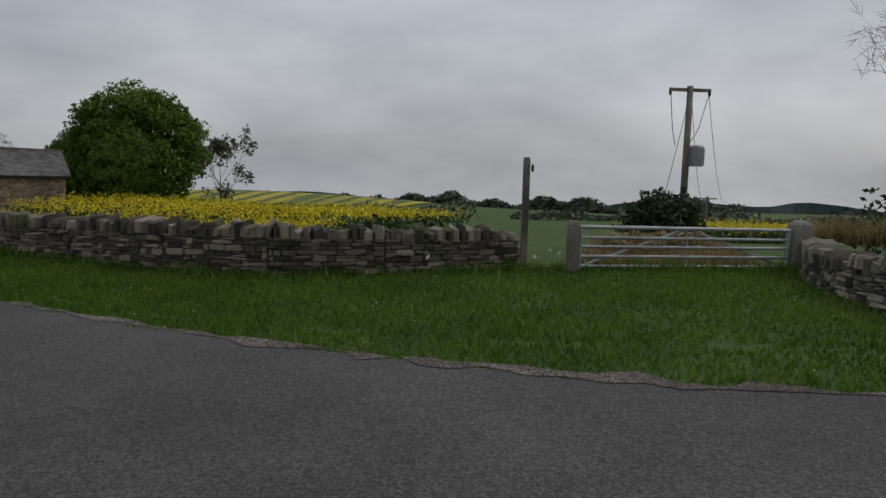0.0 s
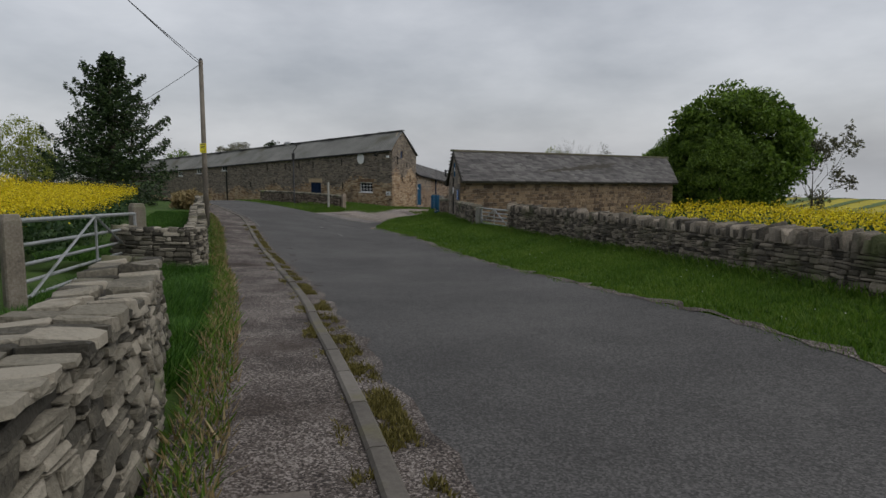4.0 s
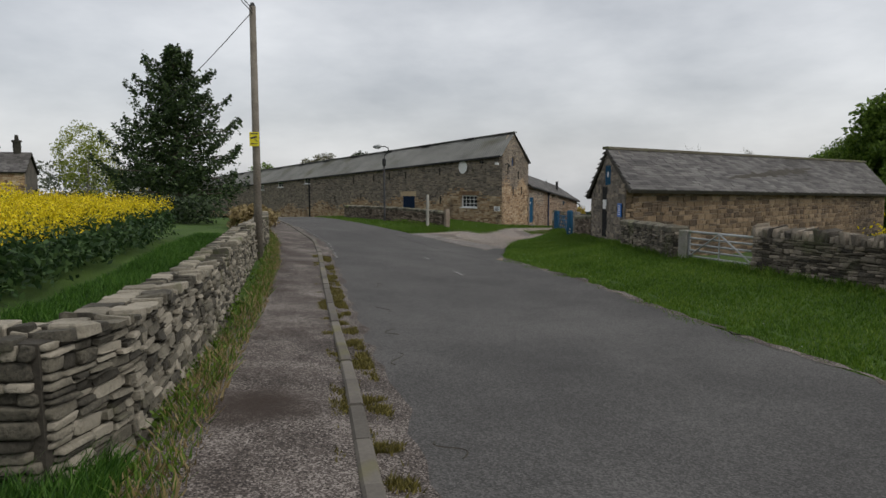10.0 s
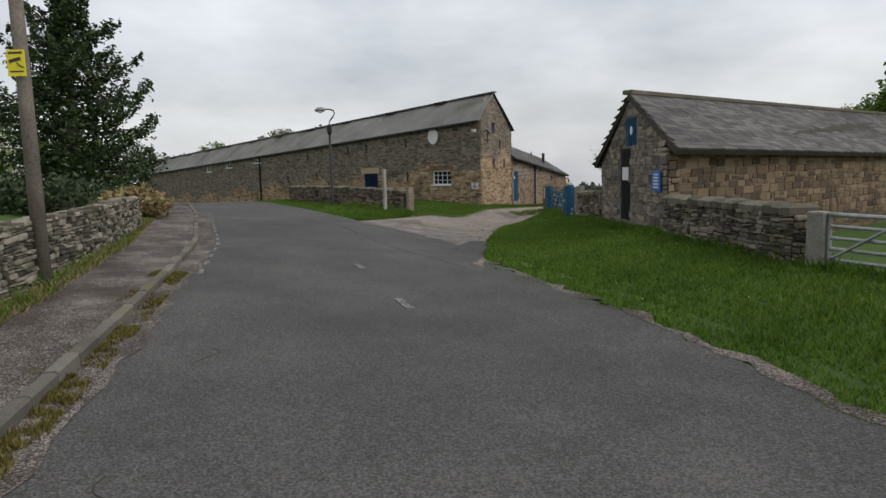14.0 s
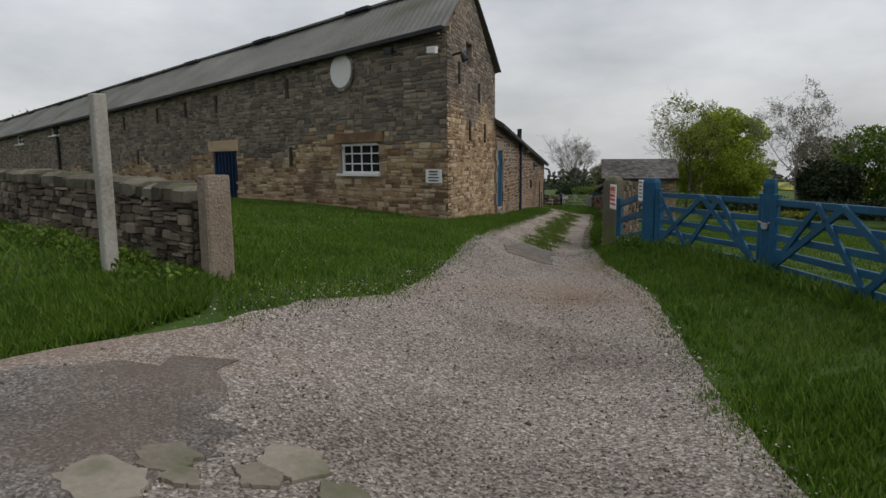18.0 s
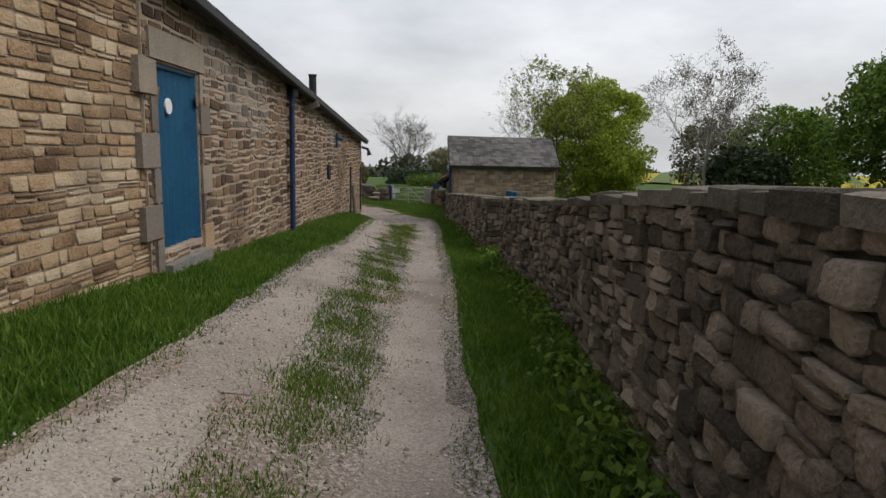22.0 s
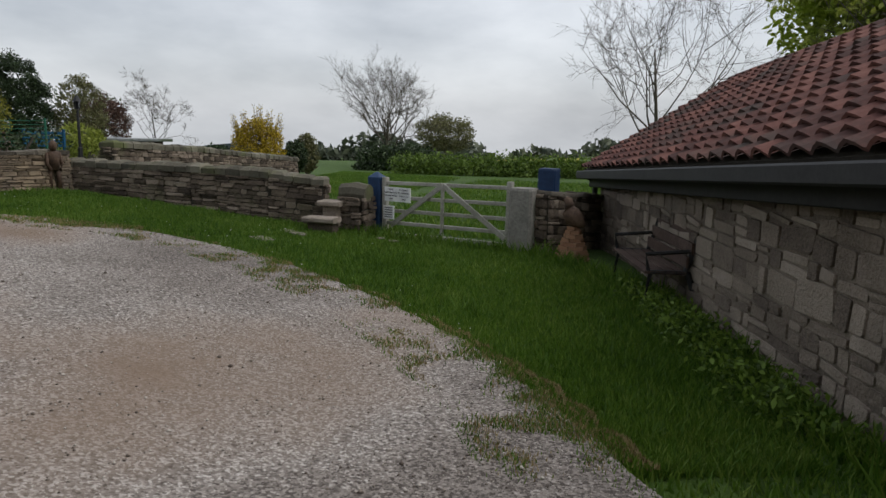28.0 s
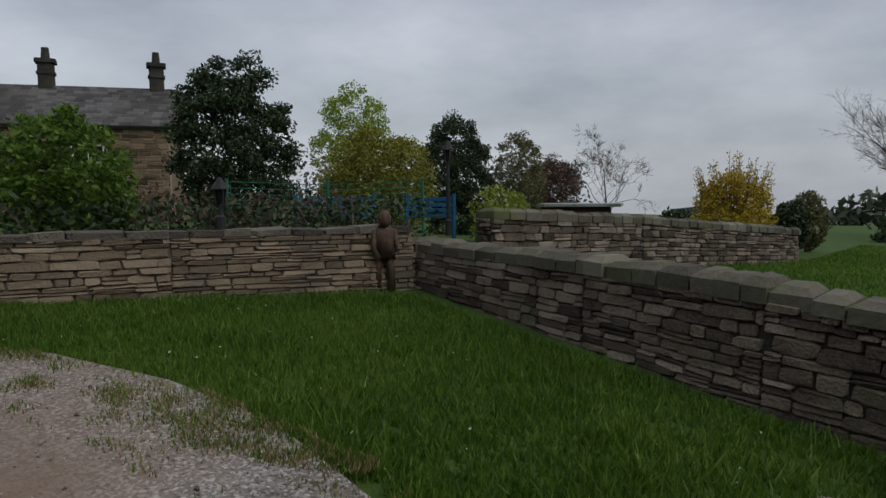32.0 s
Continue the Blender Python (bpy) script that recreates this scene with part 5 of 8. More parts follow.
part("waste_pipe", Shape().tube([along(L0, DL, 19.6, 0.07, -1.4), along(L0, DL, 19.6, 0.07, -3.1)], 0.03, 6), M_IRON, low)
part("wall_lamp", Shape().tube([along(L0, DL, 20.3, 0.05, -0.62), along(L0, DL, 20.3, 0.3, -0.7), along(L0, DL, 20.3, 0.36, -0.95)], [0.05, 0.06, 0.1]), M_IRON, low)
bol = thing("wooden_post", along(L0, DL, 15.6, 0.32, gz(*along(L0, DL, 15.6, 0.32, 0)[:2])), "weathered wooden post leaning on the barn wall", "post")
part("shaft", Shape().tube([along(L0, DL, 15.6, 0.32, -2.95), along(L0, DL, 15.6, 0.25, -1.9)], [0.07, 0.06], 8), M_WOOD, bol)

# the small barn with stone slates
S0, S1 = np.array((-29.09, 27.34)), np.array((-29.0, 50.66))
G1 = S0 + (np.array((-31.72, 29.61)) - S0) * 2
sm = thing("small_barn", (*S0, -0.9), "small sandstone barn with mossy stone slate roof", "barn")
masonry_wall("wall_side", sm, S0, S1, (-1.6, -2.6), (0.84, 0.56), (), mat=M_SMALLBARN, mortar=M_DARKMORTAR, near=(-29, 30), most=300, course=0.15, length=0.34, trim=(0.42, 0.0))
gl = np.linalg.norm(G1 - S0)
dgm = (S0 - G1) / gl
masonry_wall("wall_gable", sm, G1, S0, (-1.5, -1.4), (0.62, 0.84), [(gl - 4.4, gl - 3.3, -1.1, 0.95), (gl - 3.85, gl - 2.7, 1.0, 1.78)], (gl - 3.47, 2.35), mat=M_BARN_DARK, mortar=M_DARKMORTAR, near=(-31, 29), most=300, course=0.14, length=0.3, trim=(0.0, 0.45))
# Added door: stands in for a black notice board on posts.
board_door(sm, G1, dgm, gl - 4.4, gl - 3.3, -1.1, 0.95, M_IRON, 5, label="black boarded door")
h_ = board_door(sm, G1, dgm, gl - 3.85, gl - 2.7, 1.0, 1.78, M_BLUE, 5, label="blue hayloft hatch")
part("emblem", Shape().disc(along(G1, dgm, gl - 3.3, -0.02, 1.42), (dgm[1], -dgm[0], 0), 0.12, 0.02, 16), M_SIGN, h_, "small white emblem")
slab_on(sm, "door_notice", G1, dgm, gl - 4.15, gl - 3.5, 0.05, 0.42, 0.02, 0.03, M_SIGN, "white notice")
sgn = thing("blue_sign", along(G1, dgm, gl - 0.5, 0.08, 0.2), "small blue and white information sign on the barn", "sign")
slab_on(sgn, "plate", G1, dgm, gl - 0.95, gl - 0.35, -0.15, 0.33, 0.09, 0.03, M_SIGNBLUE)
ink_lines(sgn, G1, dgm, gl - 0.9, gl - 0.4, -0.1, 0.28, 5, 0.09, M_SIGN)
slate_roof(sm, (-28.75, 27.15, 0.80), (-28.66, 50.9, 0.52), (-31.83, 55.2, 2.52), (-31.65, 29.45, 2.42), 13, 0.55, "grey stone slate roof", near=(-29, 29), most=220, thick=0.07)
slate_roof(sm, (-35.0, 58.0, 0.5), (-34.7, 31.9, 0.5), (-31.65, 29.45, 2.42), (-31.83, 55.2, 2.52), 10, 0.8, "grey stone slate roof, back slope")
part("ridge", Shape().beam((-31.65, 29.4, 2.46), (-31.83, 55.3, 2.56), 0.3, 0.12), M_COPE, sm)
part("wall_back", Shape().hexa([(-34.2, 32, -1.9), (-34.6, 57.5, -3), (-34.2, 57.5, -3), (-33.8, 32, -1.9)], [(-34.2, 32, 0.5), (-34.6, 57.5, 0.4), (-34.2, 57.5, 0.4), (-33.8, 32, 0.5)]), M_MORTAR, sm)
masonry_wall("wall_far_gable", sm, S1, np.array((-34.4, 57.6)), (-2.6, -3.0), (0.56, 0.5), (), (5.0, 2.4), mat=M_BARN)

# the shed by the yard
H0, H1 = np.array((-57.22, 62.6)), np.array((-54.38, 66.29))
HR = np.array((-1.09, 1.85))
shed = thing("shed", (*H0, -3.2), "small stone shed with slate roof and blue door", "shed")
masonry_wall("wall_front", shed, H0, H1, (-3.5, -3.7), (-1.25, -1.30), (), mat=M_GARDENWALL, mortar=M_DARKMORTAR, near=tuple(H0), most=200, course=0.12, length=0.27, trim=(0.27, 0.0), joint=0.016, uneven=0.7)
hb = H0 + HR * 2
hlen = np.linalg.norm(HR * 2)
dh = -HR / np.linalg.norm(HR)
masonry_wall("wall_gable", shed, hb, H0, (-4.2, -3.5), (-1.3, -1.25), [(0.35, 3.4, -4.0, -1.55)], (hlen / 2, -0.2), mat=M_GARDENWALL, near=tuple(hb), most=120, course=0.16, length=0.34, trim=(0.0, 0.33))
board_door(shed, hb, dh, 0.35, 3.4, -4.0, -1.55, M_NAVY, 9, 0.05, "tall navy boarded door")
part("door_head", Shape().beam(along(hb, dh, 0.1, 0.08, -1.45), along(hb, dh, 3.7, 0.08, -1.45), 0.14, 0.16), M_BLUE, shed, "blue door rail")
slate_roof(shed, (*(H0 + np.array((-0.02, -0.26))), -1.27), (*(H1 + np.array((0.25, -0.1))), -1.32), (*(H1 + HR + np.array((0.15, 0.1))), -0.13), (*(H0 + HR + np.array((-0.15, -0.1))), -0.10), 15, 0.27, "grey stone slate roof", near=tuple(H0), most=180)
slate_roof(shed, (*(H1 + HR * 2), -1.35), (*(hb), -1.30), (*(H0 + HR + np.array((-0.15, -0.1))), -0.10), (*(H1 + HR + np.array((0.15, 0.1))), -0.13), 8, 0.5, "grey stone slate roof, back slope")
part("wall_back", Shape().hexa([(*(hb), -4.2), (*(H1 + HR * 2), -4.0), (*(H1 + HR * 1.8), -4.0), (*(H0 + HR * 1.8), -4.2)], [(*(hb), -1.35), (*(H1 + HR * 2), -1.4), (*(H1 + HR * 1.8), -1.4), (*(H0 + HR * 1.8), -1.35)]), M_MORTAR, shed)
masonry_wall("wall_far_gable", shed, H1, H1 + HR * 2, (-3.8, -4.0), (-1.3, -1.35), (), (hlen / 2, -0.2), mat=M_BARN)

# the pantiled outbuilding
T0, T1 = np.array((-59.75, 66.6)), np.array((-63.86, 75.35))
tl = np.linalg.norm(T1 - T0)
dt = (T1 - T0) / tl
pt = np.array((dt[1], -dt[0]))
out_b = thing("outbuilding", (*T0, -3.9), "stone outbuilding with red pantile roof and black gutter", "outbuilding")
tile_wall = masonry_wall("wall_front", out_b, T1, T0, (-4.4, -4.1), (-2.80, -2.15), (), mat=M_YARDSTONE, near=(-62, 71), most=300, course=0.16, length=0.3, mortar=M_DARKMORTAR, uneven=1.0)
ep = pt * 2.4  # from the eaves to the ridge, away from the yard


def pantiles(parent, e0, e1, r1, r0, rows, cols):
    """Rows of curved clay tiles; the first rows are pieces."""
    e0, e1, r1, r0 = [np.array(p, float) for p in (e0, e1, r1, r0)]
    n = np.cross(e1 - e0, r0 - e0)
    n /= np.linalg.norm(n)
    deck = Shape().hexa([p - n * 0.1 for p in (e0, e1, r1, r0)], [p - n * 0.01 for p in (e0, e1, r1, r0)])
    roof = part("roof", deck, M_SHADOWGAP, parent, "red clay pantile roof")
    prof = [(-0.5, 0.0), (-0.3, 0.55), (-0.05, 1.0), (0.2, 0.6), (0.42, 0.0), (0.5, -0.05)]
    vs, fc = [], []
    w, h = 1.0 / cols, 1.0 / rows
    singles = 0
    for j in range(rows):
        for i in range(cols):
            t = []
            for dv, lift in ((-0.08, 0.055), (1.0, 0.01)):
                for du, up in prof:
                    u, v = (i + 0.5 + du) * w, (j + dv) * h
                    p = (e0 * (1 - u) + e1 * u) * (1 - v) + (r0 * (1 - u) + r1 * u) * v
                    t.append(p + n * (lift + up * 0.07 + rand(-0.004, 0.004)))
            t += [p - n * 0.03 for p in t[:6]]
            q = [(k, k + 1, k + 7, k + 6) for k in range(5)] + [(k + 12, k + 13, k + 1, k) for k in range(5)]
            if j < 9 and singles < 300:
                singles += 1
                ob = new("tile", mesh_of("tile", t, q, M_PANTILE))
                under(ob, roof)
            else:
                b0 = len(vs)
                vs += t
                fc += [tuple(x + b0 for x in y) for y in q]
    ob = new("tiles", mesh_of("tiles", vs, fc, M_PANTILE))
    under(ob, roof)
    tagged(ob, kind="stuff")
    return roof


te1, te0 = T1 - pt * 0.3 + dt * 0.25, T0 - pt * 0.3 - dt * 0.1
pantiles(out_b, (*te1, -2.74), (*te0, -2.10), (*(T0 + ep), -0.35), (*(T1 + ep + dt * 0.25), -1.02), 16, 34)
pantiles(out_b, (*(T0 + ep * 2), -2.10), (*(T1 + ep * 2), -2.74), (*(T1 + ep + dt * 0.25), -1.02), (*(T0 + ep), -0.35), 8, 18)
part("gutter", Shape().beam((*(te1 - pt * 0.06), -2.84), (*(te0 - pt * 0.06), -2.22), 0.16, 0.15), M_IRON, out_b, "black gutter")
part("eaves_board", Shape().beam((*(te1 + pt * 0.16), -2.92), (*(te0 + pt * 0.16), -2.30), 0.1, 0.28), M_IRON, out_b, "black eaves board")
part("downpipe", Shape().tube([(*(te1 - dt * 0.0), -2.8), (*(T1 + dt * 0.12 - pt * 0.1), -3.0), (*(T1 + dt * 0.12 - pt * 0.1), -4.2)], 0.05), M_IRON, out_b)
masonry_wall("wall_gate_gable", out_b, T1 + ep * 2, T1, (-4.5, -4.4), (-2.8, -2.8), (), (2.4, -1.15), mat=M_YARDSTONE, course=0.24, length=0.45, near=tuple(T1), most=80)
masonry_wall("wall_shed_gable", out_b, T0, T0 + ep * 2, (-4.2, -4.2), (-2.15, -2.15), (), (2.4, -0.5), mat=M_BARN, course=0.24, length=0.45)

# ---- gates, posts, signs ----


def rail_gate(name, a, b, za, zb, bars, mat, label, tubes=True, post=0.0, heights=None, brace="n", group="", side=1, slim=1.0):
    """A field gate from a to b: end stiles, rails and braces. za, zb: ground at its ends."""
    a, b = np.array(a, float), np.array(b, float)
    g = thing(name, (*((a + b) / 2), min(za, zb)), label, "gate", group)

    def at_(u, h):
        p = a + (b - a) * u
        return (p[0], p[1], za + (zb - za) * u + h)

    hs = heights or [0.12 + (0.95 - 0.12) * (i / (bars - 1)) ** 1.15 for i in range(bars)]
    for i, h in enumerate(hs):
        sh = Shape()
        if tubes:
            sh.tube([at_(0, h), at_(1, h)], 0.026 if i < len(hs) - 1 else 0.032, 8)
        else:
            sh.beam(at_(0, h), at_(1, h), 0.05, 0.10 * slim)
        part("rail", sh, mat, g)
    for u in (0.0, 1.0):
        sh = Shape()
        if tubes:
            sh.tube([at_(u, hs[0] - 0.04), at_(u, hs[-1] + 0.02)], 0.034, 8)
        else:
            sh.beam(at_(u, hs[0] - 0.06), at_(u, hs[-1] + 0.1), 0.09, 0.12)
        part("stile", sh, mat, g)
    lines = {"n": [((0.5, hs[0]), (0.5, hs[-1])), ((0.02, hs[0]), (0.5, hs[-1])), ((0.5, hs[-1]), (0.98, hs[0]))],
             "v": [((0.03, hs[-1]), (0.36, hs[0])), ((0.36, hs[0]), (0.66, hs[-1])), ((0.66, hs[-1]), (0.97, hs[0])), ((0.03, hs[0]), (0.5, hs[-1])), ((0.5, hs[-1]), (0.97, hs[0]))],
             "y": [((0.5, hs[0] - 0.05), (0.5, hs[-1])), ((0.5, hs[-1]), (0.98, hs[0] + 0.1)), ((0.5, hs[-1]), (0.06, hs[0] + 0.15))]}[brace]
    off = np.array([-(b - a)[1], (b - a)[0]]) / np.linalg.norm(b - a) * 0.04 * side
    for (u0, h0), (u1, h1) in lines:
        p, q = at_(u0, h0), at_(u1, h1)
        p, q = (p[0] + off[0], p[1] + off[1], p[2]), (q[0] + off[0], q[1] + off[1], q[2])
        part("brace", Shape().tube([p, q], 0.022, 6) if tubes else Shape().beam(p, q, 0.035, 0.085), mat, g)
    return g


def post_thing(name, x, y, top, w, mat, label, cap="flat", base=None, d=None, category="post", group="", turn=0.0):
    z0 = gz(x, y) if base is None else base
    p = thing(name, (x, y, z0), label, category, group)
    d = d or w
    c, s_ = math.cos(turn), math.sin(turn)

    def ring(k, z):
        return [(x + c * px_ * w / 2 * k - s_ * py_ * d / 2 * k, y + s_ * px_ * w / 2 * k + c * py_ * d / 2 * k, z) for px_, py_ in ((-1, -0.8), (-0.8, -1), (0.8, -1), (1, -0.8), (1, 0.8), (0.8, 1), (-0.8, 1), (-1, 0.8))]

    levels = [(1.0, z0 - 0.2), (1.0, z0 + (top - z0) * 0.45), (0.97, top - 0.1 * w)]
    if cap == "round":
        levels += [(0.9, top + 0.12 * w), (0.68, top + 0.28 * w), (0.35, top + 0.36 * w)]
    elif cap == "weathered":
        levels += [(0.8, top + 0.05)]
    elif cap == "point":
        levels += [(0.1, top + 0.25 * w)]
    else:
        levels += [(0.9, top)]
    sh = Shape()
    vs, fc = [], []
    for k, z in levels:
        vs += ring(k, z)
    for i in range(len(levels) - 1):
        fc += [(i * 8 + j, i * 8 + (j + 1) % 8, i * 8 + 8 + (j + 1) % 8, i * 8 + 8 + j) for j in range(8)]
    fc += [tuple(range((len(levels) - 1) * 8, len(levels) * 8))]
    sh.add(vs, fc)
    part("shaft", sh, mat, p)
    return p


def facing(x, y, z, nx, ny):
    """The pose of a flat sign at a place whose face looks along (nx, ny), x to its right."""
    n = Vector((nx, ny, 0)).normalized()
    r = Vector((0, 0, 1)).cross(n)
    m = Matrix((( r.x, 0, n.x, x), (r.y, 0, n.y, y), (0, 1, 0, z), (0, 0, 0, 1)))
    return m


def board(parent, name, m, w, h, mat, deep=0.02, label=""):
    sh = Shape()
    c = [m @ Vector(p) for p in ((-w / 2, -h / 2, -deep), (w / 2, -h / 2, -deep), (w / 2, h / 2, -deep), (-w / 2, h / 2, -deep), (-w / 2, -h / 2, 0), (w / 2, -h / 2, 0), (w / 2, h / 2, 0), (-w / 2, h / 2, 0))]
    sh.hexa(c[:4], c[4:])
    return part(name, sh, mat, parent, label)


def shifted(m, x, y, z=0.004):
    return m @ Matrix.Translation((x, y, z))


# field gate by the footpath
post_thing("gate_post", 2.12, 10.55, 0.62, 0.17, M_WOOD, "weathered wooden gate post with a slanted top", "weathered")
post_thing("stone_gate_post", 6.3, 11.5, 0.58, 0.34, M_GREYPOST, "pale rounded stone gate post", "round")
rail_gate("field_gate", (2.25, 10.58), (6.08, 11.42), gz(2.2, 10.6) - 0.02, gz(6.1, 11.4) - 0.05, 5, M_GALV, "grey galvanised five-bar field gate", heights=[0.1, 0.26, 0.42, 0.57, 0.74])
fp = post_thing("footpath_post", 1.36, 10.72, 1.62, 0.11, M_WOOD, "tall weathered wooden footpath signpost with carved letters", "weathered")
text_part("lettering", "FOOTPATH", 0.13, facing(1.36, 10.655, 0.85, 0, -1) @ Matrix.Rotation(radians(-90), 4, "Z"), M_INK, fp)
part("waymark", Shape().disc((1.44, 10.70, 1.5), (1, -0.3, 0), 0.06, 0.03, 12), M_IRON, fp)
# small gate beside the barn
post_thing("gate_stump", -24.45, 23.62, -0.22, 0.24, M_GREYPOST, "dark square stone gate stump", "flat")
rail_gate("small_gate", (-22.25, 22.95), (-24.3, 23.6), gz(-22.2, 23), gz(-24.3, 23.6), 5, M_GALV, "rusty tubular gate in the verge wall", heights=[0.1, 0.25, 0.4, 0.56, 0.72])
# gate into the rape field
post_thing("gate_post", -21.3, 8.55, 0.44, 0.3, M_WOOD, "grey oak gate post with iron hinge", "weathered", group="posts of the field gate")
post_thing("gate_post", -15.2, 4.85, 0.62, 0.22, M_WOOD, "grey oak gate post at the wall's end", "weathered", group="posts of the field gate")
rail_gate("rape_field_gate", (-21.1, 8.42), (-15.4, 4.97), gz(-21.1, 8.4) + 0.02, gz(-15.4, 5) + 0.02, 5, M_GALV, "galvanised tubular field gate before the rape field", heights=[0.18, 0.38, 0.6, 0.85, 1.16])

# telegraph pole with camera sign
pole = thing("telegraph_pole", (-32.3, 15.35, -1.15), "tall weathered wooden telegraph pole by the wall", "pole")
part("shaft", Shape().tube([(-32.3, 15.35, -1.45), (-32.3, 15.35, 2.0), (-32.3, 15.35, 5.72)], [0.115, 0.10, 0.085], 12), M_POLE, pole, smooth=True)
part("cap", Shape().tube([(-32.3, 15.35, 5.72), (-32.3, 15.35, 5.82)], [0.085, 0.04], 12), M_IRON, pole)
mp = facing(-32.2, 15.26, 2.2, 0.78, -0.62) @ Matrix.Scale(0.72, 4)
cs = thing("camera_sign", (-32.2, 15.26, 2.05), "yellow warning sign with a black camera symbol", "sign")
board(cs, "plate", mp, 0.36, 0.52, M_YELLOW)
cc = Shape()
for x0, y0, x1, y1, hh in ((-0.13, 0.03, 0.10, 0.09, 0.07), (0.02, 0.0, 0.1, -0.08, 0.025), (0.1, -0.08, 0.15, -0.08, 0.02)):
    p0, p1 = mp @ Vector((x0, y0, 0.008)), mp @ Vector((x1, y1, 0.008))
    cc.beam(p0, p1, 0.008, hh * 0.62)
part("symbol", cc, M_INK, cs)
board(cs, "print", shifted(mp, 0, 0.2), 0.28, 0.04, M_INK, 0.004)
board(cs, "print", shifted(mp, 0, -0.17), 0.28, 0.03, M_INK, 0.004)


def wire(name, a, b, sag, label, r=0.012):
    a, b = np.array(a, float), np.array(b, float)
    pts = [a + (b - a) * u - np.array((0, 0, 4 * sag * u * (1 - u))) for u in np.linspace(0, 1, 17)]
    ob = part(name, Shape().tube(pts, r, 5), M_IRON, None, label, "cable")
    return ob


wire("cable", (-32.3, 15.35, 5.66), (6, -10.7, 6.4), 0.5, "thin black overhead cable from the pole")
wire("cable", (-32.3, 15.35, 5.55), (6.6, -10.0, 6.2), 0.6, "thin black overhead cable from the pole")
wire("cable", (-32.3, 15.35, 5.6), (-70, 17, 4.5), 1.2, "thin black overhead cable to the house")
# transformer pole
tp = thing("power_pole", (8.9, 24.4, -1.2), "wooden power pole with crossarm and transformer", "pole")
part("shaft", Shape().tube([(8.95, 24.4, -1.4), (8.95, 24.4, 4.75)], [0.15, 0.11], 10), M_POLE, tp, smooth=True)
part("crossarm", Shape().beam((8.15, 24.25, 4.6), (9.75, 24.55, 4.62), 0.1, 0.12), M_POLE, tp)
for u in (0.02, 0.5, 0.98):
    q = (8.15 + 1.6 * u, 24.25 + 0.3 * u)
    part("insulator", Shape().tube([(*q, 4.62), (*q, 4.5), (*q, 4.4)], [0.03, 0.06, 0.03], 8), M_IRON, tp)
box = part("transformer", Shape().tube([(9.3, 24.3, 1.85), (9.3, 24.3, 2.55), (9.3, 24.3, 2.62)], [0.24, 0.25, 0.2], 14), M_GALV, tp, "grey transformer tank")
for i in range(10):
    t = 2 * math.pi * i / 10
    part("cooling_fin", Shape().beam((9.3 + 0.25 * math.cos(t), 24.3 + 0.25 * math.sin(t), 1.9), (9.3 + 0.25 * math.cos(t), 24.3 + 0.25 * math.sin(t), 2.5), 0.05, 0.06), M_GALV, box)
part("step_iron", Shape().beam((8.6, 24.3, 0.2), (9.35, 24.4, 0.2), 0.05, 0.05), M_IRON, tp)
part("switchgear", Shape().beam((8.9, 24.28, 0.5), (8.9, 24.28, 1.1), 0.16, 0.12), M_IRON, tp)
for q, r_ in (((8.2, 24.25), (8.5, 24.35)), ((9.7, 24.5), (9.0, 24.4))):
    part("jumper", Shape().tube([(*q, 4.5), ((q[0] + r_[0]) / 2, (q[1] + r_[1]) / 2, 3.2), (*r_, 2.6)], 0.014, 5), M_IRON, tp)
wire("stay_wire", (8.9, 24.4, 4.2), (7.6, 23.0, 0.0), 0.1, "stay wire of the power pole")
wire("power_line", (9.7, 24.55, 4.5), (26, 60, -0.5), 1.5, "power line running down the valley")
wire("power_line", (9.0, 24.4, 4.5), (24, 60, -0.5), 1.5, "power line running down the valley")
fpole = thing("power_pole", (25, 62, gz(25, 62)), "distant wooden power pole", "pole")
part("shaft", Shape().tube([(25, 62, -4), (25, 62, -0.2)], 0.12, 8), M_POLE, fpole)
part("crossarm", Shape().beam((24.1, 62, -0.4), (25.9, 62, -0.4), 0.12, 0.12), M_POLE, fpole)

# street lamp and bollard post on the green
lamp = thing("street_lamp", (-47.33, 29.08, -1.2), "slim black street lamp with a swan neck", "street lamp")
part("column", Shape().tube([(-47.33, 29.08, -1.35), (-47.33, 29.08, -1.1), (-47.33, 29.08, -1.05), (-47.33, 29.08, 2.2)], [0.10, 0.10, 0.06, 0.055], 12), M_IRON, lamp, smooth=True)
part("fuse_box", Shape().tube([(-47.33, 29.08, 2.2), (-47.33, 29.08, 2.3), (-47.33, 29.08, 2.6), (-47.33, 29.08, 2.66)], [0.07, 0.11, 0.11, 0.05], 10), M_IRON, lamp)
neck = [(-47.33, 29.08, 2.6), (-47.31, 29.1, 2.8), (-47.19, 29.19, 2.97), (-47.11, 29.25, 3.13), (-47.14, 29.22, 3.27), (-47.3, 29.1, 3.33), (-47.5, 28.93, 3.34)]
part("swan_neck", Shape().tube(neck, 0.032, 8), M_IRON, lamp, smooth=True)
part("lantern", Shape().tube([(-47.44, 28.98, 3.34), (-47.54, 28.9, 3.34), (-47.72, 28.74, 3.33), (-47.83, 28.65, 3.31)], [0.05, 0.11, 0.10, 0.03], 10), M_GALV, lamp, smooth=True)
part("bowl", Shape().tube([(-47.5, 28.93, 3.29), (-47.62, 28.83, 3.26), (-47.76, 28.7, 3.28)], [0.05, 0.09, 0.04], 8), M_SIGN, lamp)
post_thing("white_post", -43.25, 29.2, 0.57, 0.13, M_PALEWOOD, "tall pale wooden post in front of the wall", "flat")
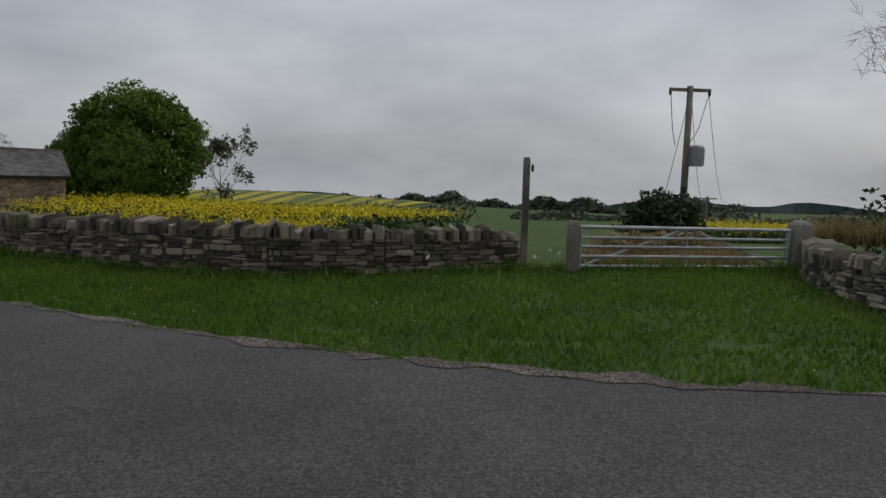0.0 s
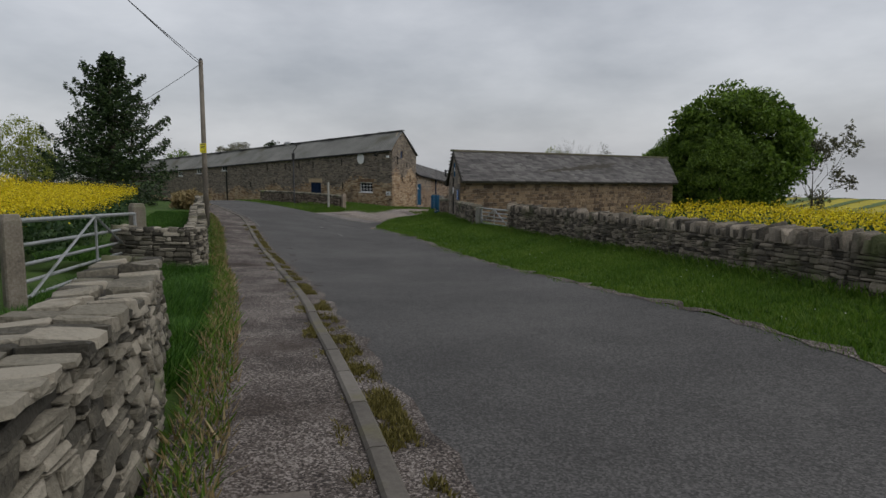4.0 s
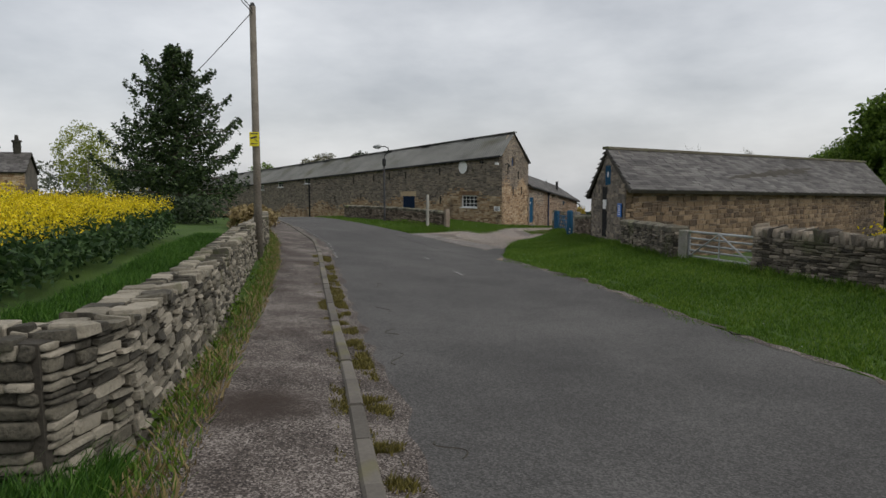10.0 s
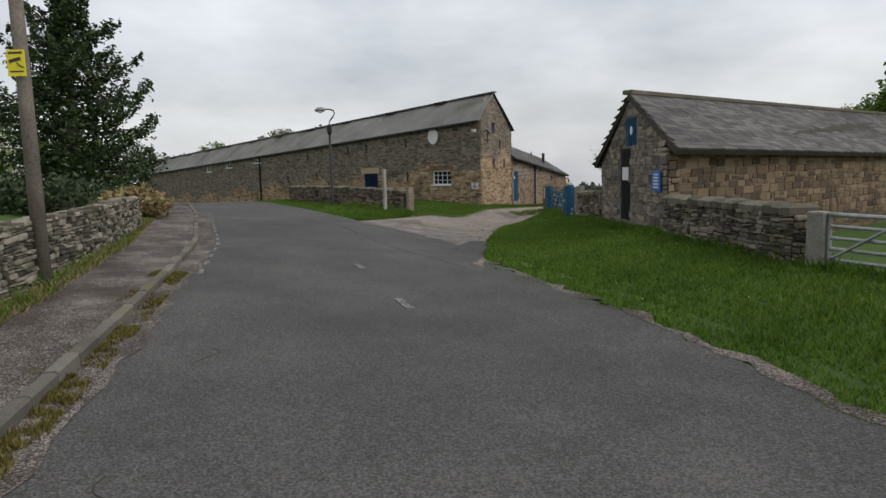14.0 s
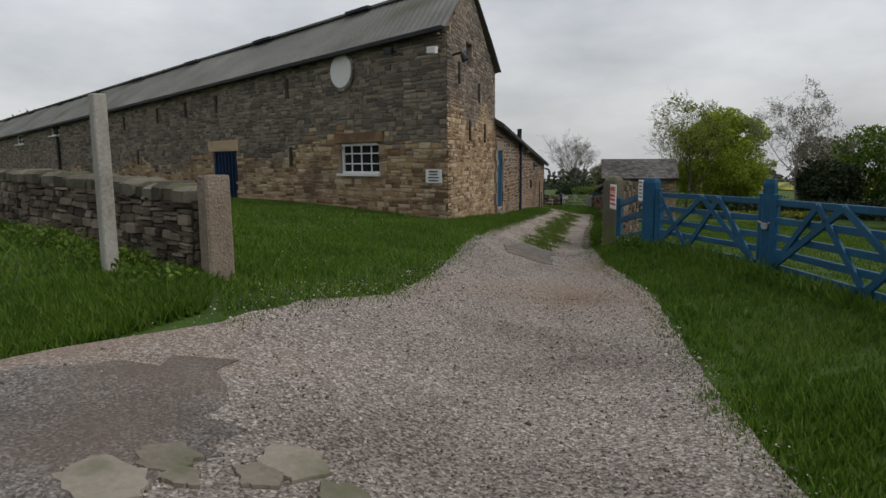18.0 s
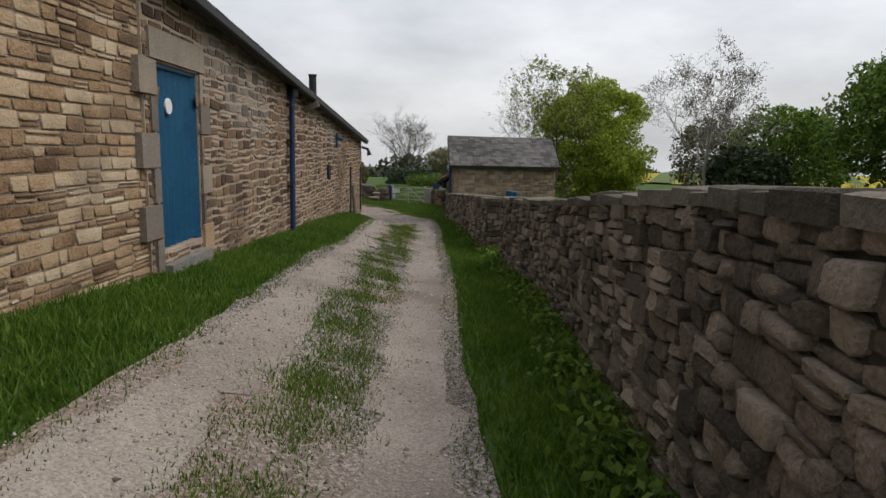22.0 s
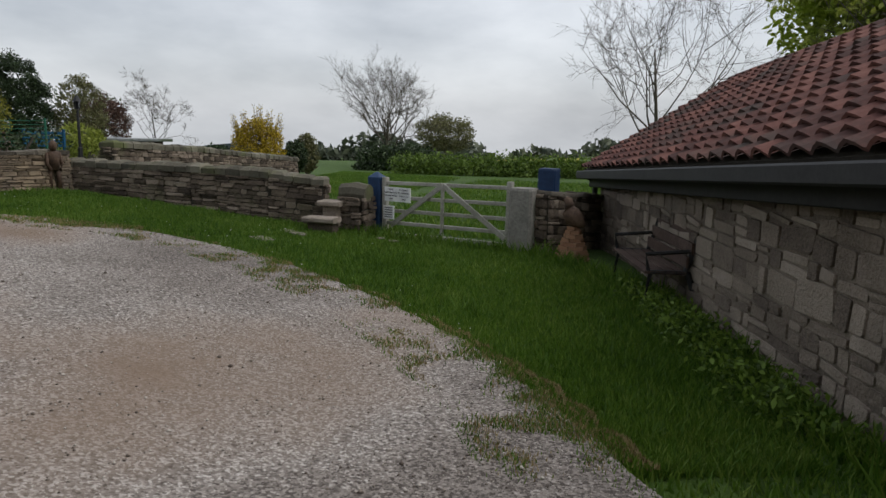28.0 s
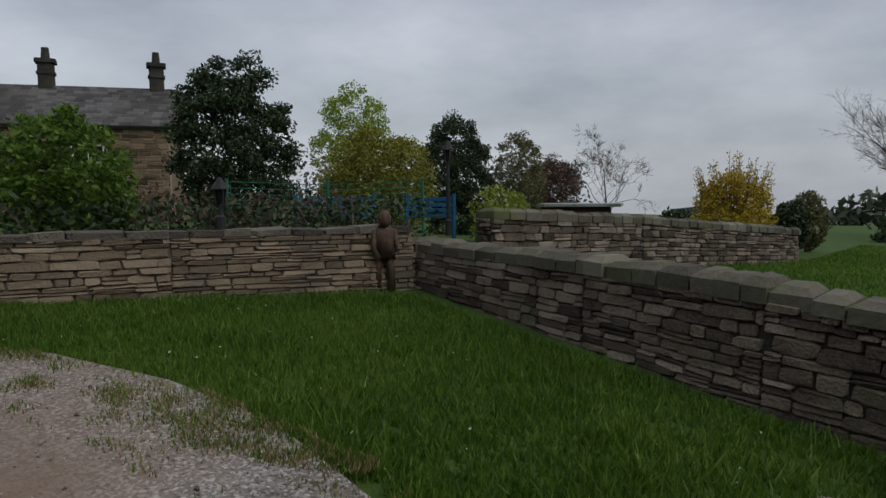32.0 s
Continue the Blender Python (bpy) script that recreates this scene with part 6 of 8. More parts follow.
post_thing("stone_stump", -42.5, 29.93, -0.20, 0.2, M_LANEWALL, "leaning dark stone gate stump at the wall's end", "flat", d=0.26)

# blue paddock gates and fence
post_thing("stone_pier", -43.72, 39.72, -0.58, 0.34, M_COPE, "round-topped mossy stone pier at the wall's end", "round", d=0.36)
post_thing("blue_post", -41.95, 37.9, -0.48, 0.25, M_BLUE, "thick blue painted gate post", "weathered", group="posts of the paddock gate")
post_thing("blue_post", -37.0, 33.45, -0.26, 0.24, M_BLUE, "thick blue painted gate post", "weathered", group="posts of the paddock gate")
post_thing("stone_gate_post", -36.48, 33.38, -0.26, 0.27, M_GREYPOST, "square stone post beside the blue gate", "flat")
zg = [gz(-41.8, 37.75), gz(-39.4, 36.1), gz(-37.1, 33.55)]
GH = [0.10, 0.29, 0.48, 0.70, 0.93]
rail_gate("paddock_gate", (-41.74, 37.76), (-39.50, 36.14), zg[0] - 0.03, zg[1] - 0.03, 5, M_BLUE, "blue painted wooden five-bar paddock gate", False, heights=GH, brace="v", group="blue paddock gates", side=-1, slim=0.8)
rail_gate("paddock_gate", (-37.15, 33.62), (-39.30, 35.98), zg[2] - 0.03, zg[1] - 0.03, 5, M_BLUE, "blue painted wooden five-bar paddock gate", False, heights=GH, brace="v", group="blue paddock gates", slim=0.8)
post_thing("slam_post", -39.41, 36.10, -0.42, 0.15, M_BLUE, "blue post where the two gates meet", "weathered")
chain = part("gate_chain", Shape().tube([(-39.52, 36.02, -0.92), (-39.42, 35.99, -0.97), (-39.36, 36.0, -0.93)], 0.012, 6).disc((-39.42, 35.98, -0.98), (0.1, -1, 0), 0.045, 0.03, 12), M_GALV, None, "steel chain and padlock holding the gates together", "padlock")
fence = thing("paddock_fence", (-42.7, 38.5, gz(-42.7, 38.5)), "blue painted rail fence between pier and gate post", "fence")
for h in (0.28, 0.66, 1.0):
    part("rail", Shape().beam((-43.42, 39.42, gz(-43.5, 39.4) + h - 0.10), (-42.03, 38.02, gz(-42.0, 38.0) + h - 0.05), 0.05, 0.11), M_BLUE, fence)
part("stake", Shape().beam((-43.38, 39.36, -2.1), (-43.38, 39.36, -0.9), 0.1, 0.1), M_BLUE, fence)
nv = Vector((-0.72, -0.69, 0))
mn = facing(-43.42, 39.14, -0.86, -0.72, -0.69)
ns = thing("livestock_notice", (-43.42, 39.14, -1.1), "white sign with red lettering about livestock and dogs", "sign")
board(ns, "plate", mn, 0.44, 0.50, M_SIGN)
text_part("lettering", "NOTICE", 0.125, shifted(mn, 0, 0.155), M_RED, ns)
board(ns, "red_line", shifted(mn, 0, 0.085, 0.003), 0.38, 0.012, M_RED, 0.003)
for i, line_ in enumerate(("LIVESTOCK", "PLEASE KEEP", "DOGS ON LEADS")):
    text_part("lettering", line_, (0.077, 0.069, 0.06)[i], shifted(mn, 0, 0.02 - i * 0.085), M_RED, ns)
mq = facing(-42.27, 38.1, -0.66, -0.72, -0.69)
ps = thing("gate_notice", (-42.27, 38.1, -0.85), "small white notice tied to the fence", "sign")
board(ps, "plate", mq, 0.26, 0.38, M_SIGN)
for i in range(5):
    board(ps, "line_of_print", shifted(mq, 0, 0.14 - i * 0.065, 0.004), 0.2 - 0.03 * (i % 3), 0.022, M_INK, 0.003)
# blue gate in the lane wall
post_thing("blue_post", -50.72, 53.35, -1.50, 0.15, M_BLUE, "blue painted gate post at the lane wall", "flat", group="posts of the lane gate")
post_thing("blue_post", -50.5, 53.12, -1.50, 0.11, M_BLUE, "slim blue hanging post", "flat", group="posts of the lane gate")
rail_gate("lane_gate", (-50.47, 53.07), (-48.5, 52.2), gz(-50.4, 53) - 0.02, gz(-48.5, 52.2) - 0.02, 5, M_BLUE, "blue painted wooden gate in the lane wall", False, heights=[0.18, 0.41, 0.64, 0.87, 1.12], brace="y")

# driveway gate at the end of the yard
post_thing("navy_post", -67.56, 73.52, -2.92, 0.27, M_NAVY, "thick navy gate post with a pointed top", "point", group="posts of the drive gate")
post_thing("stone_gate_post", -64.55, 73.05, -2.95, 0.38, M_GREYPOST, "square grey stone gate post", "flat", base=-4.0)
post_thing("navy_post", -64.3, 73.5, -2.65, 0.3, M_NAVY, "navy post behind the stone gate post", "flat", base=-4.0, group="posts of the drive gate")
rail_gate("drive_gate", (-67.35, 73.48), (-64.8, 73.1), -4.12, -4.05, 5, M_PALEWOOD, "weathered grey wooden five-bar gate", False, heights=[0.16, 0.36, 0.58, 0.82, 1.08], brace="y", side=-1, slim=0.62)
for k, (x, y, z, w, h, lines_) in enumerate(((-66.98, 73.28, -3.22, 0.58, 0.25, 4), (-67.18, 73.32, -3.55, 0.24, 0.24, 5))):
    mg = facing(x, y - 0.02, z, -0.15, -0.98)
    sg = thing("gate_notice", (x, y, z - h / 2), "white printed notice on the wooden gate" if k else "white notice asking to keep dogs on leads and the drive clear", "sign")
    board(sg, "plate", mg, w, h, M_SIGN)
    if k == 0:
        for side, words in ((-0.145, ("! PLEASE", "KEEP YOUR DOGS", "ON LEADS AT ALL", "TIMES")), (0.145, ("PLEASE KEEP", "THIS DRIVEWAY", "CLEAR AT ALL", "TIMES"))):
            for i, wd in enumerate(words):
                text_part("lettering", wd, 0.034, shifted(mg, side, 0.085 - i * 0.055), M_INK, sg)
    else:
        for i in range(lines_):
            board(sg, "line_of_print", shifted(mg, 0, 0.085 - i * 0.042, 0.004), 0.18, 0.014, M_INK, 0.003)
drystone("wall_gate_side", [(-64.3, 73.1), (-63.95, 75.1)], 0.9, 0.4, "dark stone wall between gate and outbuilding", None, 0, M_LANEWALL, 0.11, 0.24, "flat", uneven=0.5)

# stile steps and pillar at the wall's end
pil = thing("wall_pillar", (-67.72, 73.05, -3.9), "stone pillar with a rounded cap beside the stile", "pillar")
part("core", Shape().beam((-67.74, 73.12, -4.05), (-67.74, 73.12, -3.28), 0.3, 0.3), M_SHADOWGAP, pil)
for face in (((-67.96, 72.90), (-67.52, 72.94)), ((-67.52, 72.94), (-67.52, 73.37)), ((-67.96, 73.37), (-67.96, 72.90))):
    set_pieces(lay([(*face[0], -4.05), (*face[1], -4.05), (*face[1], -3.28), (*face[0], -3.28)], 0.11, 0.24, 0.05), ROUGH_STONES, M_LANEWALL, pil, "stone", (-68, 73), 60)
part("cap", Shape().tube([(-68.0, 73.07, -3.24), (-67.74, 73.1, -3.22), (-67.48, 73.12, -3.24)], [0.18, 0.2, 0.18], 10), M_COPE, pil)
for i, (x, y, z, w, d_) in enumerate(((-67.95, 72.36, -3.64, 0.58, 0.34), (-68.06, 72.82, -3.40, 0.40, 0.42))):
    st = thing("stile_step", (x, y, z - 0.4), "worn stone step of the stile", "step", "stile steps")
    part("tread", Shape().beam((x - w / 2, y - 0.05, z), (x + w / 2, y + 0.05, z), d_, 0.09, 0.02), M_YARDSTONE, st)
    part("riser", Shape().beam((x - w / 2 + 0.06, y, z - 0.22), (x + w / 2 - 0.06, y + 0.08, z - 0.22), d_ - 0.1, 0.36, 0.02), M_LANEWALL, st)
for x, y, w, turn in ((-68.22, 71.78, 0.24, 0.3), (-67.94, 71.72, 0.27, 0.15), (-67.95, 70.85, 0.36, -0.2), (-66.9, 72.6, 0.15, 0.2), (-66.6, 72.5, 0.18, -0.3)):
    flag = [(x + w * 0.62 * rand(0.85, 1.1) * math.cos(turn + a_) * (1.0 if k % 2 else 0.9), y + w * 0.5 * rand(0.85, 1.1) * math.sin(turn + a_)) for k, a_ in enumerate((0.6, 1.6, 2.5, 3.75, 4.8, 5.7))]
    patch("flagstone", flag, 0.012, M_FLAG, "worn flat flagstone sunk in the grass", "flagstone", 0.01)

# bench, bird on its cone
bx, by = -62.05, 71.55
zb_ = gz(bx, by)
db = Vector((dt[0], dt[1], 0))
ob_ = Vector((-pt[0], -pt[1], 0))
bench = thing("garden_bench", (bx, by, zb_), "dark wooden garden bench with iron ends against the wall", "bench")
cen = Vector((bx, by, zb_)) + ob_ * 0.15
for i in range(4):
    o = cen + ob_ * (0.38 - i * 0.12) + Vector((0, 0, 0.40))
    part("seat_slat", Shape().beam(o - db * 0.75, o + db * 0.75, 0.1, 0.03), M_BENCH, bench)
for i in range(3):
    o = cen + ob_ * (-0.03 - i * 0.05) + Vector((0, 0, 0.52 + i * 0.15))
    part("back_slat", Shape().beam(o - db * 0.75, o + db * 0.75, 0.03, 0.13), M_BENCH, bench)
for e in (-0.72, 0.72):
    b0 = cen + db * e
    part("bench_end", Shape().tube([b0 + ob_ * 0.42, b0 + ob_ * 0.36 + Vector((0, 0, 0.4)), b0 - ob_ * 0.02 + Vector((0, 0, 0.4)), b0 - ob_ * 0.18 + Vector((0, 0, 0.95))], 0.035, 6).tube([b0 - ob_ * 0.05 + Vector((0, 0, 0.4)), b0 - ob_ * 0.2], 0.035, 6), M_IRON, bench)
    part("armrest", Shape().tube([b0 + ob_ * 0.38 + Vector((0, 0, 0.4)), b0 + ob_ * 0.42 + Vector((0, 0, 0.6)), b0 - ob_ * 0.05 + Vector((0, 0, 0.64))], 0.025, 6), M_IRON, bench)
cx, cy = -63.68, 72.85
cz = gz(cx, cy)
cone = thing("brick_cone", (cx, cy, cz), "small conical brick pedestal beside the gate", "pedestal")
rows_c = 9
for j in range(rows_c):
    r0, z0 = 0.28 - j * 0.022, cz - 0.05 + j * 0.058
    k = max(6, int(r0 * 26))
    for i in range(k):
        t0, t1 = 2 * math.pi * (i + 0.5 * (j % 2)) / k, 2 * math.pi * (i + 0.93 + 0.5 * (j % 2)) / k
        p = [(cx + r * math.cos(t), cy + r * math.sin(t)) for r, t in ((r0, t0), (r0, t1), (r0 - 0.1, t1), (r0 - 0.1, t0))]
        part("brick", Shape().hexa([(*q, z0) for q in p], [(*q, z0 + 0.052) for q in p]), M_BRICK, cone)
part("core", Shape().tube([(cx, cy, cz - 0.1), (cx, cy, cz + 0.47)], [0.25, 0.07], 14), M_MORTAR, cone)
bz = cz + 0.45
bird = Shape().tube([(cx + 0.16, cy + 0.02, bz + 0.02), (cx + 0.1, cy, bz + 0.06), (cx, cy, bz + 0.13), (cx - 0.06, cy, bz + 0.24), (cx - 0.08, cy, bz + 0.33), (cx - 0.10, cy, bz + 0.40), (cx - 0.13, cy - 0.01, bz + 0.45)], [0.03, 0.09, 0.14, 0.13, 0.075, 0.07, 0.02], 12)
bird.tube([(cx - 0.13, cy, bz + 0.41), (cx - 0.2, cy - 0.01, bz + 0.385)], [0.03, 0.006], 6)
part("bird_statue", bird, M_STATUE, None, "brown carved bird statue on a brick cone", "statue", smooth=True)
# carved figure in the corner of the yard
fx, fy = -73.62, 71.38
fz = gz(fx, fy)
fig = Shape()
for e in (-0.11, 0.11):
    fig.tube([(fx + e * 0.4, fy + e, fz), (fx + e * 0.4, fy + e, fz + 0.3), (fx, fy + e * 0.8, fz + 0.52)], [0.08, 0.07, 0.09], 8)
    fig.tube([(fx, fy + e * 1.6, fz + 0.86), (fx + 0.06, fy + e * 2.0, fz + 0.62), (fx + 0.1, fy + e * 1.2, fz + 0.48)], [0.06, 0.05, 0.045], 8)
fig.tube([(fx, fy, fz + 0.48), (fx, fy, fz + 0.7), (fx, fy, fz + 0.88), (fx + 0.02, fy, fz + 0.94)], [0.15, 0.17, 0.18, 0.08], 10)
fig.tube([(fx + 0.03, fy, fz + 0.92), (fx + 0.04, fy, fz + 0.98), (fx + 0.04, fy, fz + 1.07), (fx + 0.03, fy, fz + 1.14)], [0.07, 0.11, 0.11, 0.05], 10)
fig.v = [(fx + (x - fx) * 0.68, fy + (y - fy) * 0.68, fz - 0.03 + (z - fz) * 0.86) for x, y, z in fig.v]
part("wooden_statue", fig, M_STATUE, None, "brown carved wooden figure standing in the yard corner", "statue", smooth=True)

# garden lanterns, benches and netting behind the yard walls


def lantern_post(x, y, z0, z1, label):
    t = thing("lantern_post", (x, y, z0), label, "lamp", "black garden lanterns")
    part("post", Shape().tube([(x, y, z0 - 0.1), (x, y, z0 + 0.12), (x, y, z0 + 0.14), (x, y, z1 - 0.26)], [0.05, 0.05, 0.03, 0.025], 8), M_IRON, t)
    for a_ in range(4):
        c_, s_ = math.cos(a_ * math.pi / 2 + 0.4) * 0.07, math.sin(a_ * math.pi / 2 + 0.4) * 0.07
        part("bar", Shape().tube([(x + c_ * 0.7, y + s_ * 0.7, z1 - 0.26), (x + c_, y + s_, z1 - 0.08)], 0.01, 5), M_IRON, t)
    part("glass", Shape().tube([(x, y, z1 - 0.25), (x, y, z1 - 0.08)], [0.045, 0.062], 4), M_GLASS, t)
    part("cap", Shape().tube([(x, y, z1 - 0.08), (x, y, z1 - 0.02), (x, y, z1 + 0.05)], [0.1, 0.06, 0.015], 8), M_IRON, t)


lantern_post(-74.75, 72.75, -2.75, -1.55, "black lantern on a post behind the wall")
lantern_post(-73.75, 69.55, -2.6, -2.1, "small black lantern on the garden wall")
for x, y, sz in ((-78.6, 72.3, 0.9), (-77.2, 73.6, 0.5)):
    t = thing("blue_bench", (x, y, gz(x, y)), "blue painted garden bench behind netting", "bench", "blue garden benches")
    z = -2.65
    for i in range(4):
        part("slat", Shape().beam((x - 0.1, y - sz, z + 0.1 * i), (x + 0.2, y + sz * 0.6, z + 0.1 * i), 0.03, 0.07), M_BLUE, t)
    for u in (0.0, 1.0):
        q = (x - 0.1 + 0.3 * u, y - sz + sz * 1.6 * u)
        part("leg", Shape().beam((*q, -3.6), (*q, z + 0.4), 0.06, 0.06), M_BLUE, t)
net = thing("netting_fence", (-76.6, 71.5, -3), "green netting stretched between posts", "fence")
for y in (69.9, 71.4, 73.0):
    part("post", Shape().tube([(-76.3, y, -3.6), (-76.3, y, -2.0)], 0.025, 6), M_MESH, net)
for i in range(7):
    part("cord", Shape().tube([(-76.3, 69.9, -2.05 - i * 0.09), (-76.3, 71.4, -2.1 - i * 0.09), (-76.3, 73.0, -2.05 - i * 0.09)], 0.006, 4), M_MESH, net)
    part("cord", Shape().tube([(-76.3, 69.95 + i * 0.45, -2.05), (-76.3, 69.95 + i * 0.45, -2.65)], 0.006, 4), M_MESH, net)

# covers in the ground
z = gz(-8.4, 4.25) + 0.125
mh = thing("manhole_cover", (-8.4, 4.25, z), "rusty iron inspection cover in the pavement", "manhole cover")
dk, nk = np.array((-0.86, 0.51)), np.array((0.51, 0.86))


def flat_block(cx_, cy_, z_, w_, d_, h_):
    c_ = np.array((cx_, cy_))
    q = [c_ - dk * w_ / 2 - nk * d_ / 2, c_ + dk * w_ / 2 - nk * d_ / 2, c_ + dk * w_ / 2 + nk * d_ / 2, c_ - dk * w_ / 2 + nk * d_ / 2]
    q = q[::-1]
    return Shape().hexa([(*p, z_) for p in q], [(*p, z_ + h_) for p in q])


M_COVER = material("worn_iron_cover", [(0.11, 0.093, 0.078), (0.16, 0.138, 0.117), (0.21, 0.184, 0.158)], 0.7, 5, 60, 0.3, 0.006, metal=0.2)
part("plate", flat_block(-8.4, 4.25, z - 0.03, 0.62, 0.52, 0.035), M_COVER, mh)
for i in range(5):
    for j in range(4):
        p = np.array((-8.4, 4.25)) + dk * (i - 2) * 0.11 + nk * (j - 1.5) * 0.11
        part("stud", flat_block(p[0], p[1], z + 0.004, 0.05, 0.05, 0.008), M_COVER, mh)
gx_, gy_ = -7.45, 5.0
z = gz(gx_, gy_) + 0.052
dr = thing("road_drain", (gx_, gy_, z), "iron road drain grating sunk in broken asphalt", "drain")
# A dark block under the bars stands for the shade in the pit.
part("pit", flat_block(gx_, gy_, z - 0.03, 0.4, 0.36, 0.032), M_SHADOWGAP, dr)
for e in (-1, 1):
    p = np.array((gx_, gy_)) + nk * 0.16 * e
    part("frame_bar", flat_block(p[0], p[1], z - 0.02, 0.42, 0.05, 0.035), M_CAST, dr)
for i in range(8):
    p = np.array((gx_, gy_)) + dk * (i - 3.5) * 0.052
    part("bar", flat_block(p[0], p[1], z - 0.02, 0.024, 0.29, 0.03), M_CAST, dr)

# ---- houses beyond ----


def cottage(at_, d_, n_, length, wall_h, roof_h, deep, label, wall_mat, windows, chimneys):
    """A two-storey house: walls, windows, slate roof, chimneys. at_: corner on the ground, d_: along its front, n_: away from the viewer."""
    x, y, z = at_
    h = thing("house", at_, label, "house")

    def q(s, b, zz):
        return (x + d_[0] * s + n_[0] * b, y + d_[1] * s + n_[1] * b, z + zz)

    fa, fb = np.array(q(0, 0, 0)[:2]), np.array(q(length, 0, 0)[:2])
    opens = [(s0, s1, z + a0, z + a1) for s0, s1, a0, a1 in windows]
    right = (fb - fa)[0] * n_[1] - (fb - fa)[1] * n_[0] > 0
    wa, wb = (fa, fb) if right else (fb, fa)
    if not right:
        opens = [(length - o[1], length - o[0], o[2], o[3]) for o in opens]
    masonry_wall("wall_front", h, wa, wb, (z - 0.5, z - 0.5), (z + wall_h, z + wall_h), opens, mat=wall_mat, course=0.16, length=0.34)
    dd = (wb - wa) / length
    for o in opens:
        casement(h, wa, dd, o[0], o[1], o[2], o[3], 2, 2)
    body = Shape().hexa([q(0, 0.5, -0.5), q(length, 0.5, -0.5), q(length, deep, -0.5), q(0, deep, -0.5)], [q(0, 0.5, wall_h), q(length, 0.5, wall_h), q(length, deep, wall_h), q(0, deep, wall_h)])
    side_mat = M_SMALLBARN if wall_mat is M_SMALLBARN else M_BARN_DARK
    part("wall_body", body, side_mat, h)
    g = Shape()
    for s in (0.02, length - 0.3):
        g.add([q(s, 0.1, wall_h), q(s, deep - 0.1, wall_h), q(s, deep / 2, wall_h + roof_h - 0.1), q(s + 0.28, 0.1, wall_h), q(s + 0.28, deep - 0.1, wall_h), q(s + 0.28, deep / 2, wall_h + roof_h - 0.1)], [(0, 1, 2), (5, 4, 3), (0, 3, 4, 1), (1, 4, 5, 2), (2, 5, 3, 0)])
    part("gable", g, side_mat, h)
    slate_roof(h, q(-0.15, -0.2, wall_h), q(length + 0.15, -0.2, wall_h), q(length + 0.15, deep / 2, wall_h + roof_h), q(-0.15, deep / 2, wall_h + roof_h), 14, 0.3, "dark slate roof")
    slate_roof(h, q(length + 0.15, deep + 0.2, wall_h), q(-0.15, deep + 0.2, wall_h), q(-0.15, deep / 2, wall_h + roof_h), q(length + 0.15, deep / 2, wall_h + roof_h), 8, 0.6, "dark slate roof, back slope")
    for s in chimneys:
        c = q(s, deep / 2, wall_h + roof_h - 0.3)
        stack = part("chimney", Shape().beam(c, (c[0], c[1], c[2] + 1.25), 0.55, 0.55), M_SOOT, h, "dark sooted stone chimney stack")
        part("chimney_cap", Shape().beam((c[0], c[1], c[2] + 1.15), (c[0], c[1], c[2] + 1.3), 0.72, 0.72), M_SOOT, stack)
        part("chimney_band", Shape().beam((c[0], c[1], c[2] + 0.72), (c[0], c[1], c[2] + 0.82), 0.64, 0.64), M_SOOT, stack)
        part("chimney_pot", Shape().tube([(c[0], c[1], c[2] + 1.28), (c[0], c[1], c[2] + 1.75)], [0.17, 0.13], 10), M_SOOT, stack)
    return h


cottage((-94.24, 61.2, -4.15), (0.15, 0.989), (-0.989, 0.15), 8.6, 4.45, 1.75, 5.0, "brown stone cottage with slate roof, white windows and two chimneys", M_SMALLBARN, [(1.2, 2.3, 2.4, 3.8), (5.3, 6.4, 2.5, 3.8), (0.6, 2.3, 0.2, 1.5), (5.3, 6.4, 0.2, 1.5)], (4.0, 7.95))
cottage((-80.5, 1.0, -0.6), (0.25, 0.97), (-0.97, 0.25), 13.5, 2.9, 1.7, 6.0, "pale stone cottage with slate roof and white windows", M_BARN, [(2.5, 3.6, 0.6, 1.8), (6.5, 7.6, 0.6, 1.8), (10.2, 11.2, 1.0, 1.9)], (12.6,))

# ---- plants ----


def quads_at(centres, size, flat_=0.0, droop=0.0):
    """Small leaf-shaped quads, turned at random, about the centres."""
    n = len(centres)
    a = rng.normal(0, 1, (n, 3))
    if flat_:
        a[:, 2] *= 1 - flat_
    a /= np.linalg.norm(a, axis=1)[:, None]
    b = np.cross(a, rng.normal(0, 1, (n, 3)))
    b /= np.linalg.norm(b, axis=1)[:, None]
    s = (size * rand(0.6, 1.4, n))[:, None]
    c = np.asarray(centres)
    v = np.stack([c - a * s, c + b * s * 0.5, c + a * s, c - b * s * 0.5], 1)
    if droop:
        v[:, 2, 2] -= droop * s[:, 0]
    return v.reshape(-1, 3), np.arange(n * 4).reshape(n, 4)


